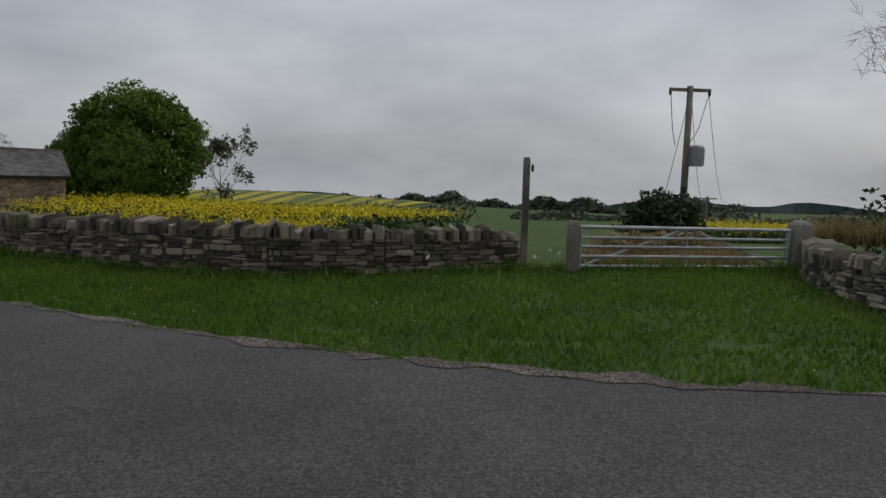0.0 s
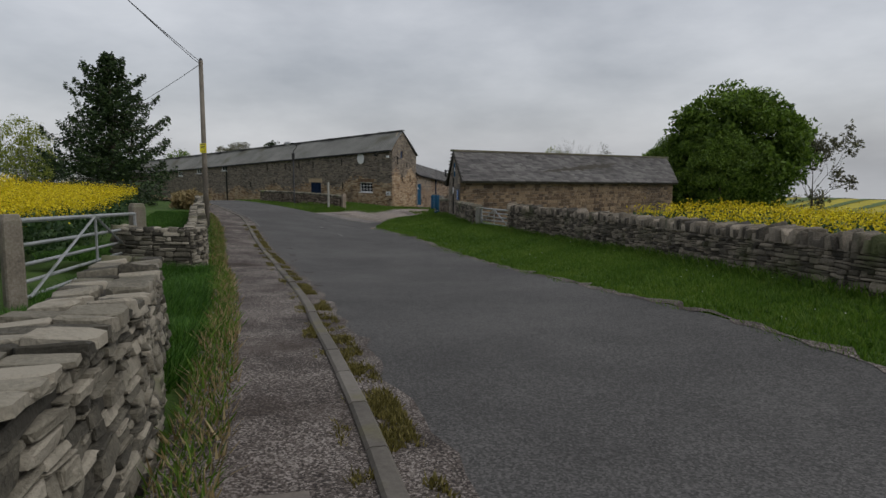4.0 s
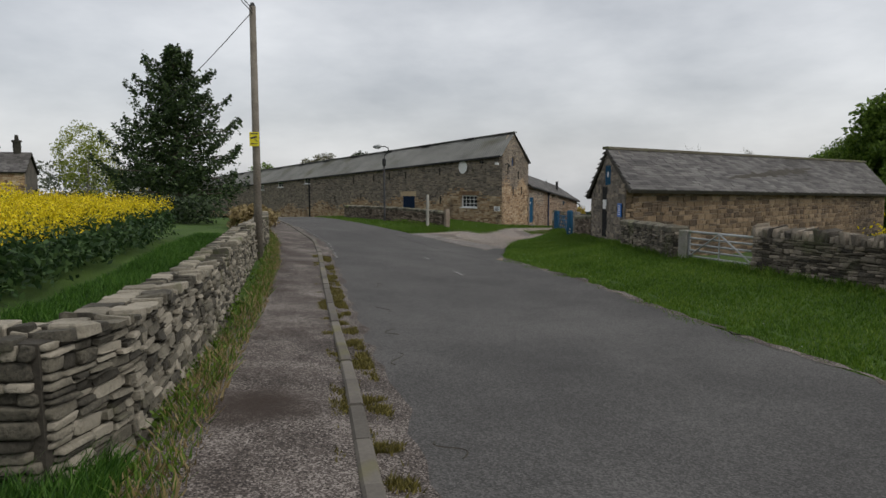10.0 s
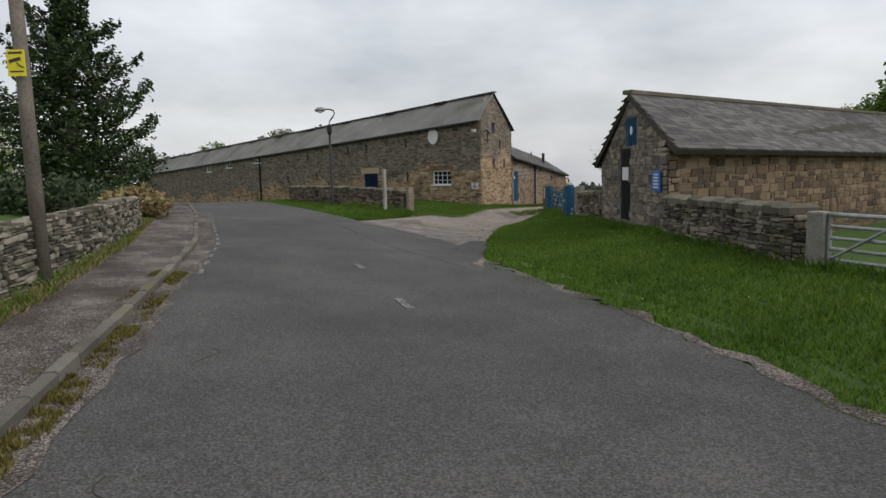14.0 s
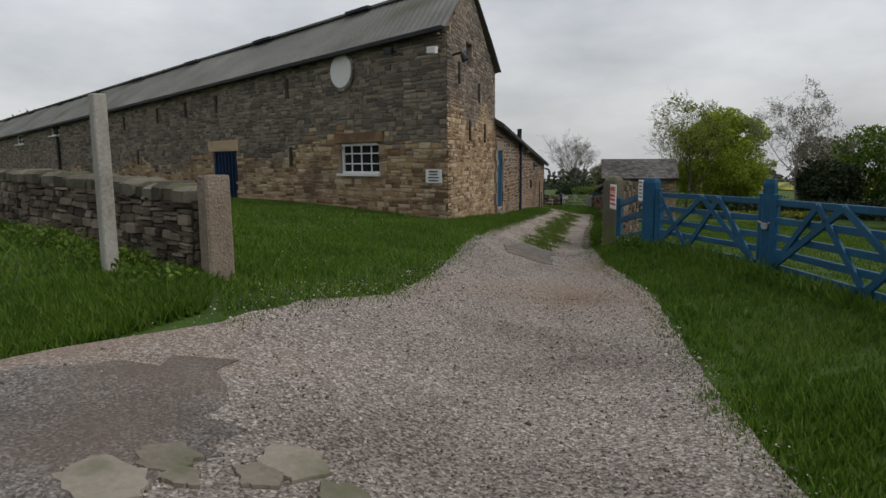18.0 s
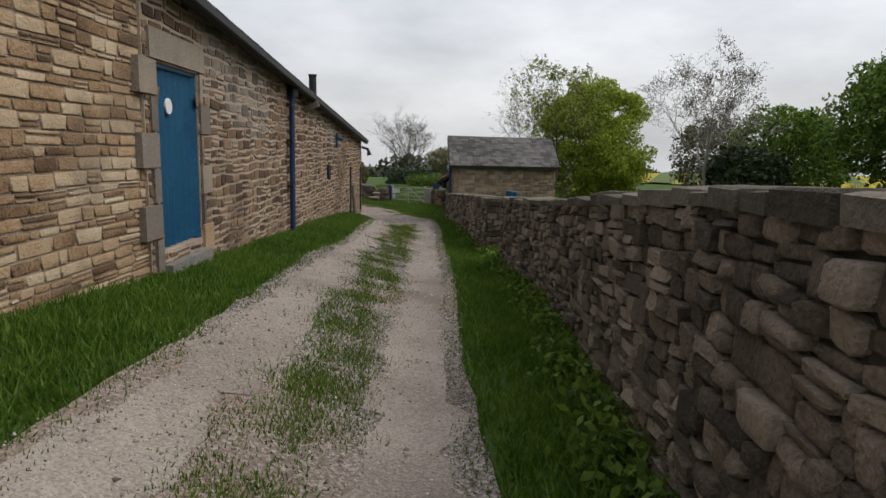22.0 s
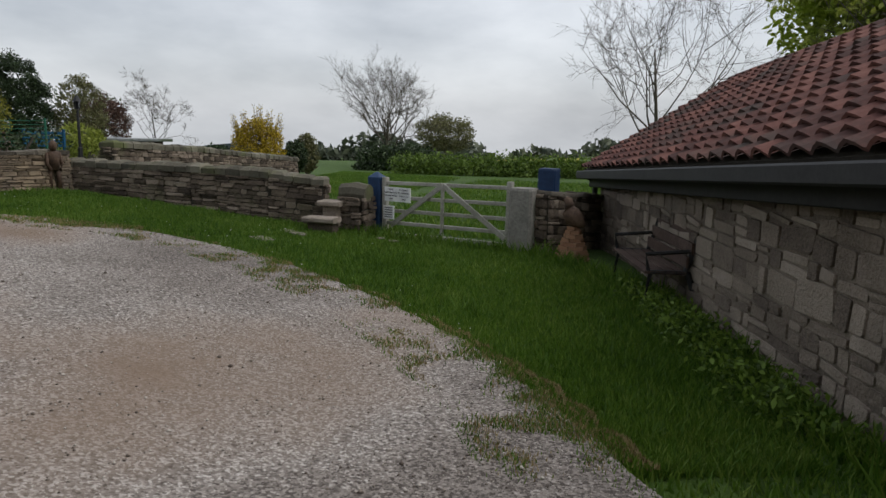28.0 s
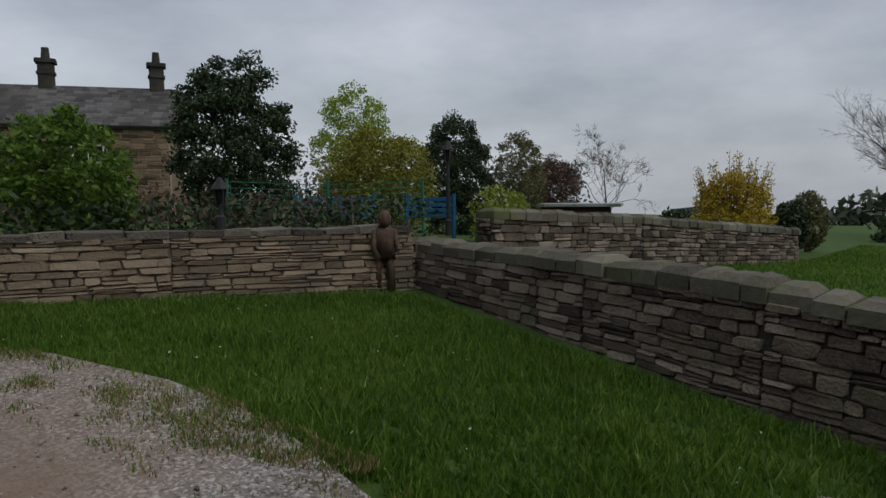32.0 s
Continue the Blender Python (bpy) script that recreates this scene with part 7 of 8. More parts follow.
def limbs(base, height, spread, levels, r0, start=0.35, count=7, lean=0.0, up=0.55, twigs=0):
    """A tapered trunk with limbs and fine twigs; returns the shape and the ends of the limbs."""
    sh = Shape()
    tips = []
    base = np.array(base, float)
    top = base + np.array((lean * height, rand(-0.03, 0.03) * height, height * 0.72))
    mid = base + (top - base) * 0.45 + np.array((rand(-0.04, 0.04), rand(-0.04, 0.04), 0)) * height
    trunk = [base - np.array((0, 0, 0.2)), base + np.array((0, 0, 0.15)), mid, top]
    sh.tube(trunk, [r0 * 1.25, r0, r0 * 0.62, r0 * 0.18], 8)

    def grow(p, d, length, r, level):
        q = p + d * length * 0.55 + rng.normal(0, 0.05, 3) * length
        e = p + d * length + rng.normal(0, 0.09, 3) * length + np.array((0, 0, 0.12 * length))
        sh.tube([p, q, e], [r, r * 0.7, r * 0.3], 4 if level else 3, False)
        tips.append((e, length))
        if level <= 0:
            for _ in range(twigs):
                dd = d * 0.8 + rng.normal(0, 0.5, 3) + np.array((0, 0, 0.15))
                dd /= np.linalg.norm(dd)
                b0 = p + (e - p) * rand(0.3, 1.0)
                t1 = b0 + dd * length * rand(0.45, 0.9)
                sh.tube([b0, t1], [max(r * 0.4, 0.006), 0.003], 3, False)
                tips.append((t1, length * 0.5))
            return
        for _ in range(3 if level > 1 else 4):
            dd = d * 0.75 + rng.normal(0, 0.55, 3)
            dd[2] += up * 0.25
            dd /= np.linalg.norm(dd)
            grow(p + (e - p) * rand(0.45, 1.0), dd, length * rand(0.5, 0.72), r * 0.5, level - 1)

    for i in range(count):
        f = start + (1 - start) * (i + rand(0, 0.8)) / count
        p = base + (mid - base) * f / 0.5 if f < 0.5 else mid + (top - mid) * (f - 0.5) / 0.5
        t = i * 2.4 + rand(-0.4, 0.4)
        d = np.array((math.cos(t), math.sin(t), up + rand(0, 0.5) + f * 0.6))
        d /= np.linalg.norm(d)
        grow(p, d, spread * rand(0.75, 1.1) * (1.15 - 0.5 * f), r0 * 0.42 * (1.2 - f), levels)
    return sh, tips


def leafy_tree(x, y, height, radius, leaf_mat, count, size, label, low=0.22, bark=M_BARK, squash=1.0, name="tree", open_=0.0, base=None, group=""):
    """A broadleaf tree: trunk with limbs, and a crown of many leaves in uneven clumps."""
    z = gz(x, y) if base is None else base
    t = thing(name, (x, y, z), label, "tree" if name == "tree" else "shrub", group)
    sh, tips = limbs((x, y, z), height * 0.85, radius * 0.52, 1, max(0.06, height * 0.022), low, 8)
    part("trunk", sh, bark, t, smooth=True)
    # a lumpy dome: clumps sit on a knobbly shell, with a thinner filling inside
    clumps = []
    zc, hz = z + height * (low + (1 - low) * 0.46), height * (1 - low) * 0.54
    knobs = rng.normal(0, 1, (14, 3))
    knobs /= np.linalg.norm(knobs, axis=1)[:, None]
    sizes = rand(-0.16, 0.12, 14)
    k = 260
    for i in range(k):
        d = rng.normal(0, 1, 3)
        d /= np.linalg.norm(d)
        reach = 0.88 + float(np.sum(sizes * np.exp(6.0 * (knobs @ d - 1.0))))
        r = reach * (rand(0.82, 1.0) if i % 4 else rand(0.3, 0.8))
        c = np.array((x, y, zc)) + d * np.array((radius, radius, hz * squash)) * r
        c[2] = max(c[2], z + height * low * 0.85)
        clumps.append((c, radius * rand(0.13, 0.26)))
    per = max(6, count // k)
    pts = []
    for c, r in clumps:
        q = rng.normal(0, 1, (per, 3))
        q /= np.linalg.norm(q, axis=1)[:, None]
        q *= (rand(0.2, 1.0, per) ** 0.5)[:, None] * r
        q[:, 2] *= 0.75
        pts.append(c + q)
    pts = np.concatenate(pts)
    if open_:
        pts = pts[rand(0, 1, len(pts)) > open_]
    v, f = quads_at(pts, size)
    ob = new("crown", mesh_of("crown", v, f, leaf_mat))
    under(ob, t)
    return t


def bare_tree(x, y, height, spread, label, bark=M_BARK, buds=None, base=None, levels=3, count=8, start=0.25, r=None, budsize=0.05, budcount=3):
    z = gz(x, y) if base is None else base
    t = thing("bare_tree", (x, y, z), label, "tree")
    sh, tips = limbs((x, y, z), height, spread, levels, r or height * 0.02, start, count, 0.0, 0.75, 5 if levels > 2 else 9)
    part("trunk", sh, bark, t)
    if buds:
        pts = np.concatenate([e + rng.normal(0, 0.12, (budcount, 3)) * l for e, l in tips])
        v, f = quads_at(pts, budsize)
        ob = new("crown", mesh_of("crown", v, f, buds))
        under(ob, t)
    return t


def cedar(x, y, height, radius, label, base=None):
    """A broad conifer: level boughs of uneven reach with upturned ends, needles in flat drooping plates."""
    z = gz(x, y) if base is None else base
    t = thing("cedar", (x, y, z), label, "tree")
    tr = Shape().tube([(x, y, z - 0.2), (x + 0.1, y, z + height * 0.5), (x, y, z + height)], [height * 0.028, height * 0.017, 0.02], 8)
    pts = []
    for i in range(115):
        f = 0.11 + 0.88 * (i / 115) ** 0.95
        a = i * 2.4 + rand(-0.5, 0.5)
        reach = radius * (1.0 - f) ** 0.62 * (rand(0.5, 0.85) if i % 3 else rand(0.9, 1.2)) + 0.12
        p0 = np.array((x, y, z + height * f))
        d = np.array((math.cos(a), math.sin(a), 0.10 + 0.25 * f))
        m1 = p0 + d * reach * 0.5 + np.array((0, 0, -0.02 * reach))
        m2 = p0 + d * reach * 0.8 + np.array((0, 0, -0.05 * reach))
        e = p0 + d * reach + np.array((0, 0, 0.07 * reach))
        tr.tube([p0, m1, m2, e], [0.07 * (1.2 - f), 0.045 * (1.2 - f), 0.025 * (1.2 - f), 0.008], 4, False)
        n = int(330 * reach / radius) + 40
        u = rand(0.12, 1.04, n) ** 0.8
        side = np.array((-d[1], d[0], 0))
        w = rng.normal(0, 0.24, n) * (1.15 - u) * reach + rng.normal(0, 0.10, n)
        ends = np.array([p0, m1, m2, e])
        q = np.stack([np.interp(u, [0, 0.5, 0.8, 1.0], ends[:, j]) for j in range(3)], 1) + np.outer(u - np.clip(u, 0, 1), e - m2) + np.outer(w, side)
        q[:, 2] += rng.normal(0, 0.11, n) - np.abs(w) * 0.30 - 0.35 * rand(0, 1, n) ** 2 * (0.4 + reach / radius)
        pts.append(q)
    part("trunk", tr, M_BARK, t)
    v, f = quads_at(np.concatenate(pts), 0.125, 0.5, 0.5)
    ob = new("crown", mesh_of("crown", v, f, M_NEEDLE))
    under(ob, t)
    return t


def bush(x, y, r, h, mat, count, size, label, base=None, long=None, category="shrub", name="shrub"):
    """A bush or a length of hedge. long: (dx, dy) of a hedge's other end."""
    z = gz(x, y) if base is None else base
    t = thing(name, (x, y, z), label, category)
    st = Shape()
    n0 = 10
    for i in range(n0):
        a = rand(0, 6.3)
        o = np.array(long) * rand(0, 1) if long else np.zeros(2)
        st.tube([(x + o[0], y + o[1], z - 0.1), (x + o[0] + math.cos(a) * r * 0.3, y + o[1] + math.sin(a) * r * 0.3, z + h * 0.5), (x + o[0] + math.cos(a) * r * 0.6, y + o[1] + math.sin(a) * r * 0.6, z + h * 0.85)], [0.04, 0.03, 0.012], 4, False)
    part("stems", st, M_BARK, t)
    p = rng.normal(0, 1, (count, 3))
    p /= np.linalg.norm(p, axis=1)[:, None]
    rr = (rand(0.25, 1.0, count) ** 0.45) * (1 + 0.18 * np.sin(p[:, 0] * 7 + p[:, 1] * 5) + 0.12 * np.sin(p[:, 2] * 9 + p[:, 0] * 11))
    p *= rr[:, None]
    q = np.stack([x + p[:, 0] * r, y + p[:, 1] * r, z + h * 0.52 + p[:, 2] * h * 0.52], 1)
    if long:
        u = rand(0, 1, count)
        q[:, :2] += np.outer(u, np.array(long))
        if base is None:
            q[:, 2] += ground_z(x + u * long[0], y + u * long[1]) - z
    q[:, 2] = np.maximum(q[:, 2], z - 2.5)
    v, f = quads_at(q, size)
    ob = new("foliage", mesh_of("foliage", v, f, mat))
    under(ob, t)
    return t


# the round tree beyond the small barn, and others along the road
leafy_tree(-30.6, 67, 13.3, 6.6, M_LEAF, 56000, 0.20, "large round maple in fresh green leaf", 0.03)
leafy_tree(-38.8, 70, 8.2, 3.9, M_LEAF, 22000, 0.17, "green maple beside the round one", 0.05)
bare_tree(-31, 92, 8.0, 4.0, "small round tree in early leaf on the field's edge", buds=M_LEAF_GREY, levels=2, budsize=0.14, budcount=9)
cedar(-60.5, 21.2, 11.2, 5.5, "tall dark cedar with layered drooping boughs", -0.9)
leafy_tree(-70.5, 17.5, 7.2, 2.5, M_LEAF_LIGHT, 11000, 0.085, "slender birch with pale young leaves", 0.12, M_PALEBARK, open_=0.35)
leafy_tree(-92, 10.0, 9.5, 3.8, M_LEAF, 4500, 0.25, "green garden tree behind the cottage", 0.1)
leafy_tree(-66.0, 20.5, 2.2, 1.5, M_PETAL, 1800, 0.09, "white blossoming garden shrub", 0.1, name="shrub")
bush(-46.5, 18.5, 1.2, 1.5, M_LEAF_DARK, 14000, 0.11, "dark clipped garden hedge behind the rape field", -0.9, (-26, -9.0), "hedge", "hedge")
bush(-43.5, 19.6, 1.0, 1.1, M_DRYGRASS, 2500, 0.10, "brown brambles at the hedge's end", -0.95)
for x, y, h, r, m in ((-88, 47, 9.5, 2.4, M_LEAF_GREY), (-95, 48, 8.8, 2.6, M_LEAF_GREY), (-82, 48, 9.0, 1.8, M_LEAF_DARK), (-72, 50, 9.2, 1.6, M_LEAF_GREY), (-101, 44, 8.5, 2.6, M_LEAF), (-110, 36, 9.0, 3.5, M_LEAF_DARK), (-112, 30, 8.0, 3.0, M_LEAF_DARK), (-66, 53, 9.6, 1.5, M_LEAF_GREY)):
    leafy_tree(x, y, h, r, m, 5200, 0.13, "tree top showing over the barn roof", 0.4, base=-3.5, open_=0.2)
# bush and brambles round the field gate
bush(7.1, 21.0, 1.15, 1.9, M_LEAF_DARK, 6000, 0.09, "rounded dark ivy bush at the foot of the pole", -1.05)
bush(8.2, 12.4, 1.0, 1.35, M_LEAF_DARK, 4500, 0.07, "thick dark hedge behind the stone wall", None, (6, -0.6), "hedge", "hedge")
bush(3.2, 12.6, 0.5, 0.45, M_DRYGRASS, 1500, 0.07, "dead bramble stems behind the gate", None, (2.5, 2.0))
# lane side trees
leafy_tree(-57.8, 82, 8.6, 3.9, M_LIME, 62000, 0.10, "broad lime tree in pale fresh leaf", 0.0)
bare_tree(-49.2, 72.7, 7.4, 2.6, "slim pale birch just coming into bud", M_PALEBARK, M_LEAF_GREY, levels=3, start=0.3, count=12, r=0.14, budsize=0.035)
for x, y, h, r, m, n in ((-46.3, 80, 6.5, 3.2, M_LEAF, 6000), (-40.0, 74, 8.6, 5.0, M_LEAF, 19000), (-35.5, 66, 9.0, 3.7, M_LEAF, 12000), (-47.7, 73.6, 3.9, 2.2, M_LEAF_DARK, 5000), (-50.5, 84, 6.0, 2.6, M_LEAF_GREY, 3500), (-30, 62, 8.0, 3.6, M_LEAF, 6000)):
    leafy_tree(x, y, h, r, m, n * 2, 0.115, "broadleaf tree beyond the paddock" if m is not M_LEAF_DARK else "dark holly beyond the paddock", 0.1)
bush(-53.5, 74.0, 0.9, 1.1, M_LEAF_DARK, 12000, 0.12, "dark hedge along the far side of the paddock", None, (26, -11), "hedge", "hedge")
bare_tree(-44.8, 85, 5.0, 2.0, "round tree in bud far beyond the paddock", buds=M_LEAF_GREY, levels=2, budsize=0.12, budcount=6)
bush(-54.6, 71.0, 0.5, 0.5, M_LEAF_LIGHT, 2500, 0.1, "low weeds behind the shed", None, (8, -1.5))
bare_tree(11.8, 14.5, 6.4, 2.6, "bare twiggy tree beside the field gate", levels=3, count=10, r=0.09)
# trees beyond the drive gate
bare_tree(-87, 106, 5.8, 3.3, "wide bare ash tree behind the hedge", levels=3, count=24, r=0.19, start=0.2)
leafy_tree(-86.0, 113.3, 4.3, 2.9, M_OLIVE, 13000, 0.085, "round oak with small bronze buds", 0.28, open_=0.25)
bush(-83.5, 98, 1.4, 2.6, M_LEAF_DARK, 12000, 0.11, "dark clipped conifer hedge", -5.6, (3.0, 2.0), "hedge", "hedge")
bush(-79.5, 95, 1.1, 2.3, M_HEDGE, 18000, 0.10, "bright green clipped hedge", -5.6, (9.5, 5.5), "hedge", "hedge")
bush(-70, 101, 0.8, 1.2, M_LEAF_DARK, 6000, 0.13, "field hedge with gorse", -5.6, (14, 4), "hedge", "hedge")
bare_tree(-65.9, 92.5, 9.0, 3.9, "bare tree behind the pantile roof", levels=3, count=13, r=0.15, base=-5.0)
bare_tree(-58.6, 77.6, 7.4, 3.0, "bare tree with first leaves behind the outbuilding", buds=M_LEAF_LIGHT, levels=3, count=9, r=0.12, base=-4.2, budsize=0.07)
# the garden behind the yard
leafy_tree(-81.2, 70.6, 4.75, 1.38, M_LEAF_DARK, 30000, 0.046, "tall grey-green holm oak in the garden", 0.1, base=-3.6)
leafy_tree(-75.5, 67.85, 2.15, 0.85, M_LEAF, 8000, 0.045, "fresh green laburnum bush behind the wall", 0.15, base=-3.3, name="shrub")
leafy_tree(-84.2, 74.9, 3.7, 1.85, M_WILLOW, 28000, 0.045, "yellow-green willow bush in the garden", 0.05, base=-3.8, name="shrub")
leafy_tree(-88.6, 75.6, 5.75, 1.5, M_LIME, 20000, 0.045, "young pale green tree in the garden", 0.2, base=-4)
leafy_tree(-86.4, 78.4, 5.0, 1.4, M_LEAF_DARK, 30000, 0.045, "dark conifer behind the lantern", 0.05, base=-4.2)
leafy_tree(-85.3, 80.2, 4.2, 1.0, M_OLIVE, 14000, 0.04, "pale birch behind the lantern", 0.1, base=-4.2)
leafy_tree(-80.8, 77.0, 1.9, 0.8, M_LEAF_LIGHT, 2500, 0.06, "green garden shrub by the lantern", 0.1, base=-3.9, name="shrub")
leafy_tree(-91.1, 85.4, 4.1, 1.5, M_LEAF_RUST, 18000, 0.045, "copper-leaved cherry tree in the garden", 0.2, base=-4.6)
bare_tree(-90.1, 87.5, 4.7, 1.8, "small bare tree beside the cherry", levels=3, count=8, r=0.07, base=-4.6)
forsythia = leafy_tree(-78.75, 82.8, 2.35, 1.1, M_FORSYTHIA, 12000, 0.04, "golden forsythia bush with upright shoots behind the wall", 0.05, base=-4.0, name="shrub")
shoots, bloom = Shape(), []
for i in range(46):
    a_, r_ = rand(0, 6.283), 0.75 * rand(0, 1) ** 0.5
    foot = np.array((-78.75 + r_ * math.cos(a_), 82.8 + r_ * math.sin(a_), -2.6))
    tip = foot + np.array((0.35 * math.cos(a_) * r_, 0.35 * math.sin(a_) * r_, rand(0.7, 1.45) * (1.1 - 0.5 * r_)))
    shoots.tube([foot, tip], [0.012, 0.004], 3, False)
    bloom.append(foot + (tip - foot) * rand(0.1, 1.0, (60, 1)) + rng.normal(0, 0.045, (60, 3)))
part("shoots", shoots, M_BARK, forsythia)
v, f = quads_at(np.concatenate(bloom), 0.03)
under(new("blossom", mesh_of("blossom", v, f, M_FORSYTHIA)), forsythia)
leafy_tree(-78.5, 84.6, 1.7, 0.6, M_LEAF_DARK, 5000, 0.05, "dark shrub beside the forsythia", 0.1, base=-4.1, name="shrub")
leafy_tree(-79.2, 86.3, 1.9, 0.6, M_OLIVE, 4000, 0.05, "budding shrub beside the forsythia", 0.1, base=-4.1, name="shrub")
leafy_tree(-83.0, 85.0, 1.6, 0.8, M_LEAF_DARK, 1800, 0.08, "dark evergreen garden bush", 0.1, base=-4.3, name="shrub")
bush(-75.2, 72.4, 0.5, 0.7, M_LEAF_DARK, 2600, 0.05, "overgrown border plants behind the garden wall", -2.95, (0.6, -6.0))
bush(-76.4, 71.9, 0.5, 0.9, M_LEAF_RUST, 1800, 0.05, "brown winter stems in the garden border", -3.1, (0.5, -3.4))
bush(-77.5, 81, 0.5, 0.9, M_LEAF_GREY, 2600, 0.06, "rough shrubs along the drive wall", -3.9, (-3.0, -4.5))
shed2 = thing("garden_shed", (-87.9, 82.8, -4.5), "low dark garden building with a pale flat roof", "shed")
part("wall", Shape().beam((-88.4, 82.3, -3.6), (-86.2, 84.8, -3.6), 1.6, 1.6), M_BENCH, shed2)
part("roof", Shape().beam((-88.7, 82.0, -2.72), (-85.9, 85.1, -2.72), 2.0, 0.12), M_GALV, shed2)


# ---- grass ----
def blades(name, pts, low, high, mat, label, lift=0.0, width=0.014, category="grass"):
    n = len(pts)
    tuft = 0.5 + 0.25 * np.sin(pts[:, 0] * 2.3 + 2 * np.sin(pts[:, 1] * 1.7)) + 0.25 * np.sin(pts[:, 1] * 3.1 + 1.5 * np.sin(pts[:, 0] * 2.9))
    z = ground_z(pts[:, 0], pts[:, 1]) + lift
    h = low + (high - low) * rand(0.0, 1.0, n) * (0.35 + 0.65 * tuft)
    a = rand(0, 6.283, n)
    lean = rng.normal(0, 0.55, (n, 2)) * h[:, None]
    w = np.stack([np.cos(a), np.sin(a)], 1) * (width * rand(0.7, 1.5, n))[:, None]
    v = np.empty((n, 3, 3))
    v[:, 0, :2], v[:, 1, :2], v[:, 2, :2] = pts - w, pts + w, pts + lean
    v[:, 0, 2] = v[:, 1, 2] = z - 0.02
    v[:, 2, 2] = z + h
    ob = new(name, mesh_of(name, v.reshape(-1, 3), np.arange(n * 3).reshape(n, 3), mat))
    return tagged(ob, label, category, kind="stuff")


def between(left, right, n, lo=0.0, hi=1.0, power=1.0):
    a, b = smooth_line(left, 200), smooth_line(right, 200)
    u = rand(0, 198.99, n)
    i = u.astype(int)
    f = (u - i)[:, None]
    p, q = a[i] * (1 - f) + a[i + 1] * f, b[i] * (1 - f) + b[i + 1] * f
    t = (lo + (hi - lo) * rand(0, 1, n) ** power)[:, None]
    # uneven edges
    t = t + 0.03 * np.sin(u * 0.9)[:, None] * (t < 0.2)
    return p * (1 - t) + q * t


VERGE_OUT = [(14, 12), (6.4, 11.5), (1.6, 10.9), (-3.0, 9.9), (-8.0, 12.4), (-13, 17), (-18.5, 21.4), (-24.3, 23.8), (-29, 27.2), (-32, 29.6), (-34.6, 31.8)]
VERGE_IN = [(14, 3.8), (6, 4.05), (0.4, 4.9), (-2.5, 6.2), (-7, 8.9), (-12, 12.3), (-18, 16.5), (-24.7, 20.3), (-30.4, 22.7), (-33, 25.2), (-35.4, 27.8)]
blades("grass", between(VERGE_IN, VERGE_OUT, 200000), 0.02, 0.075, M_GRASS, "mown green verge grass beside the road", width=0.010)
blades("grass", between(VERGE_OUT, offset(VERGE_OUT, 0.5), 12000), 0.08, 0.24, M_GRASS, "tall grass at the foot of the verge wall")
LANE_MARGIN_R = [(-35.4, 27.8), (-36.2, 28.7), (-38.2, 31.0), (-40.4, 34.4), (-42.5, 36.8), (-44.8, 40.0), (-47.9, 45.1), (-50.2, 49.2), (-52.4, 52.8), (-55.8, 58.7), (-58.7, 63.2), (-61.3, 65.8), (-63.4, 67.8), (-65, 68.9), (-67, 69.5)]
PAD_R = [(-33.0, 31.0), (-34.6, 32.4), (-36.8, 33.7), (-39.3, 35.8), (-41.8, 37.9), (-43.9, 41.0), (-45.6, 44.0), (-48.0, 48.8), (-50.6, 53.0), (-54.2, 58.6), (-57.2, 63.0), (-59.7, 66.4), (-61.8, 71.2), (-64, 73), (-67.8, 73.3)]
blades("grass", between(offset(LANE_R, -0.02)[3:17], PAD_R, 115000), 0.025, 0.10, M_GRASS, "rough grass between the lane and its wall", width=0.008)
blades("grass", between(PAD_R, offset(PAD_R, 0.45), 14000), 0.08, 0.26, M_GRASS, "long grass and weeds at the foot of the lane wall", width=0.014)
blades("grass", between(LANE_L[2:14], [(-43.9, 30.6), (-46, 33.0), (-47.5, 36.2), (-48.2, 38.7), (-48.9, 40.7), (-50.6, 44.1), (-53.2, 48.5), (-56.2, 53.6), (-59.6, 59.4), (-61.4, 62.2)], 90000), 0.025, 0.10, M_GRASS, "rough grass between the lane and the barns", width=0.008)
blades("grass", between(ROAD_R[13:16], [(-42.4, 31.0), (-46, 33), (-50.5, 34.5), (-62, 36)], 24000), 0.04, 0.14, M_GRASS, "grass round the wall on the green")
blades("grass", between([(-42.2, 30.4), (-46, 31.2), (-52, 32.4), (-66, 36)], [(-47.7, 38.9), (-52, 38.6), (-58, 38.4), (-72, 38)], 90000), 0.025, 0.09, M_GRASS, "uneven lawn before the long barn", width=0.010)
blades("grass", between([(-33.0, 25.4), (-34.9, 27.3), (-36.3, 28.9), (-38.3, 31.3)], [(-30.5, 27.0), (-32.5, 29.3), (-34.7, 31.5), (-36.6, 33.3)], 50000), 0.03, 0.12, M_GRASS, "grass corner between road and lane", width=0.010)
def weeds(name, pts, size, label):
    n = len(pts)
    c0 = np.c_[pts, ground_z(pts[:, 0], pts[:, 1])]
    q = np.repeat(c0, 26, 0) + rng.normal(0, 1, (n * 26, 3)) * np.array((0.09, 0.09, 0.0))
    q[:, 2] += rand(0.02, 0.2, n * 26)
    v, f = quads_at(q, size, 0.0, 0.3)
    ob = new(name, mesh_of(name, v, f, M_LEAF))
    return tagged(ob, label, "weeds", kind="stuff")


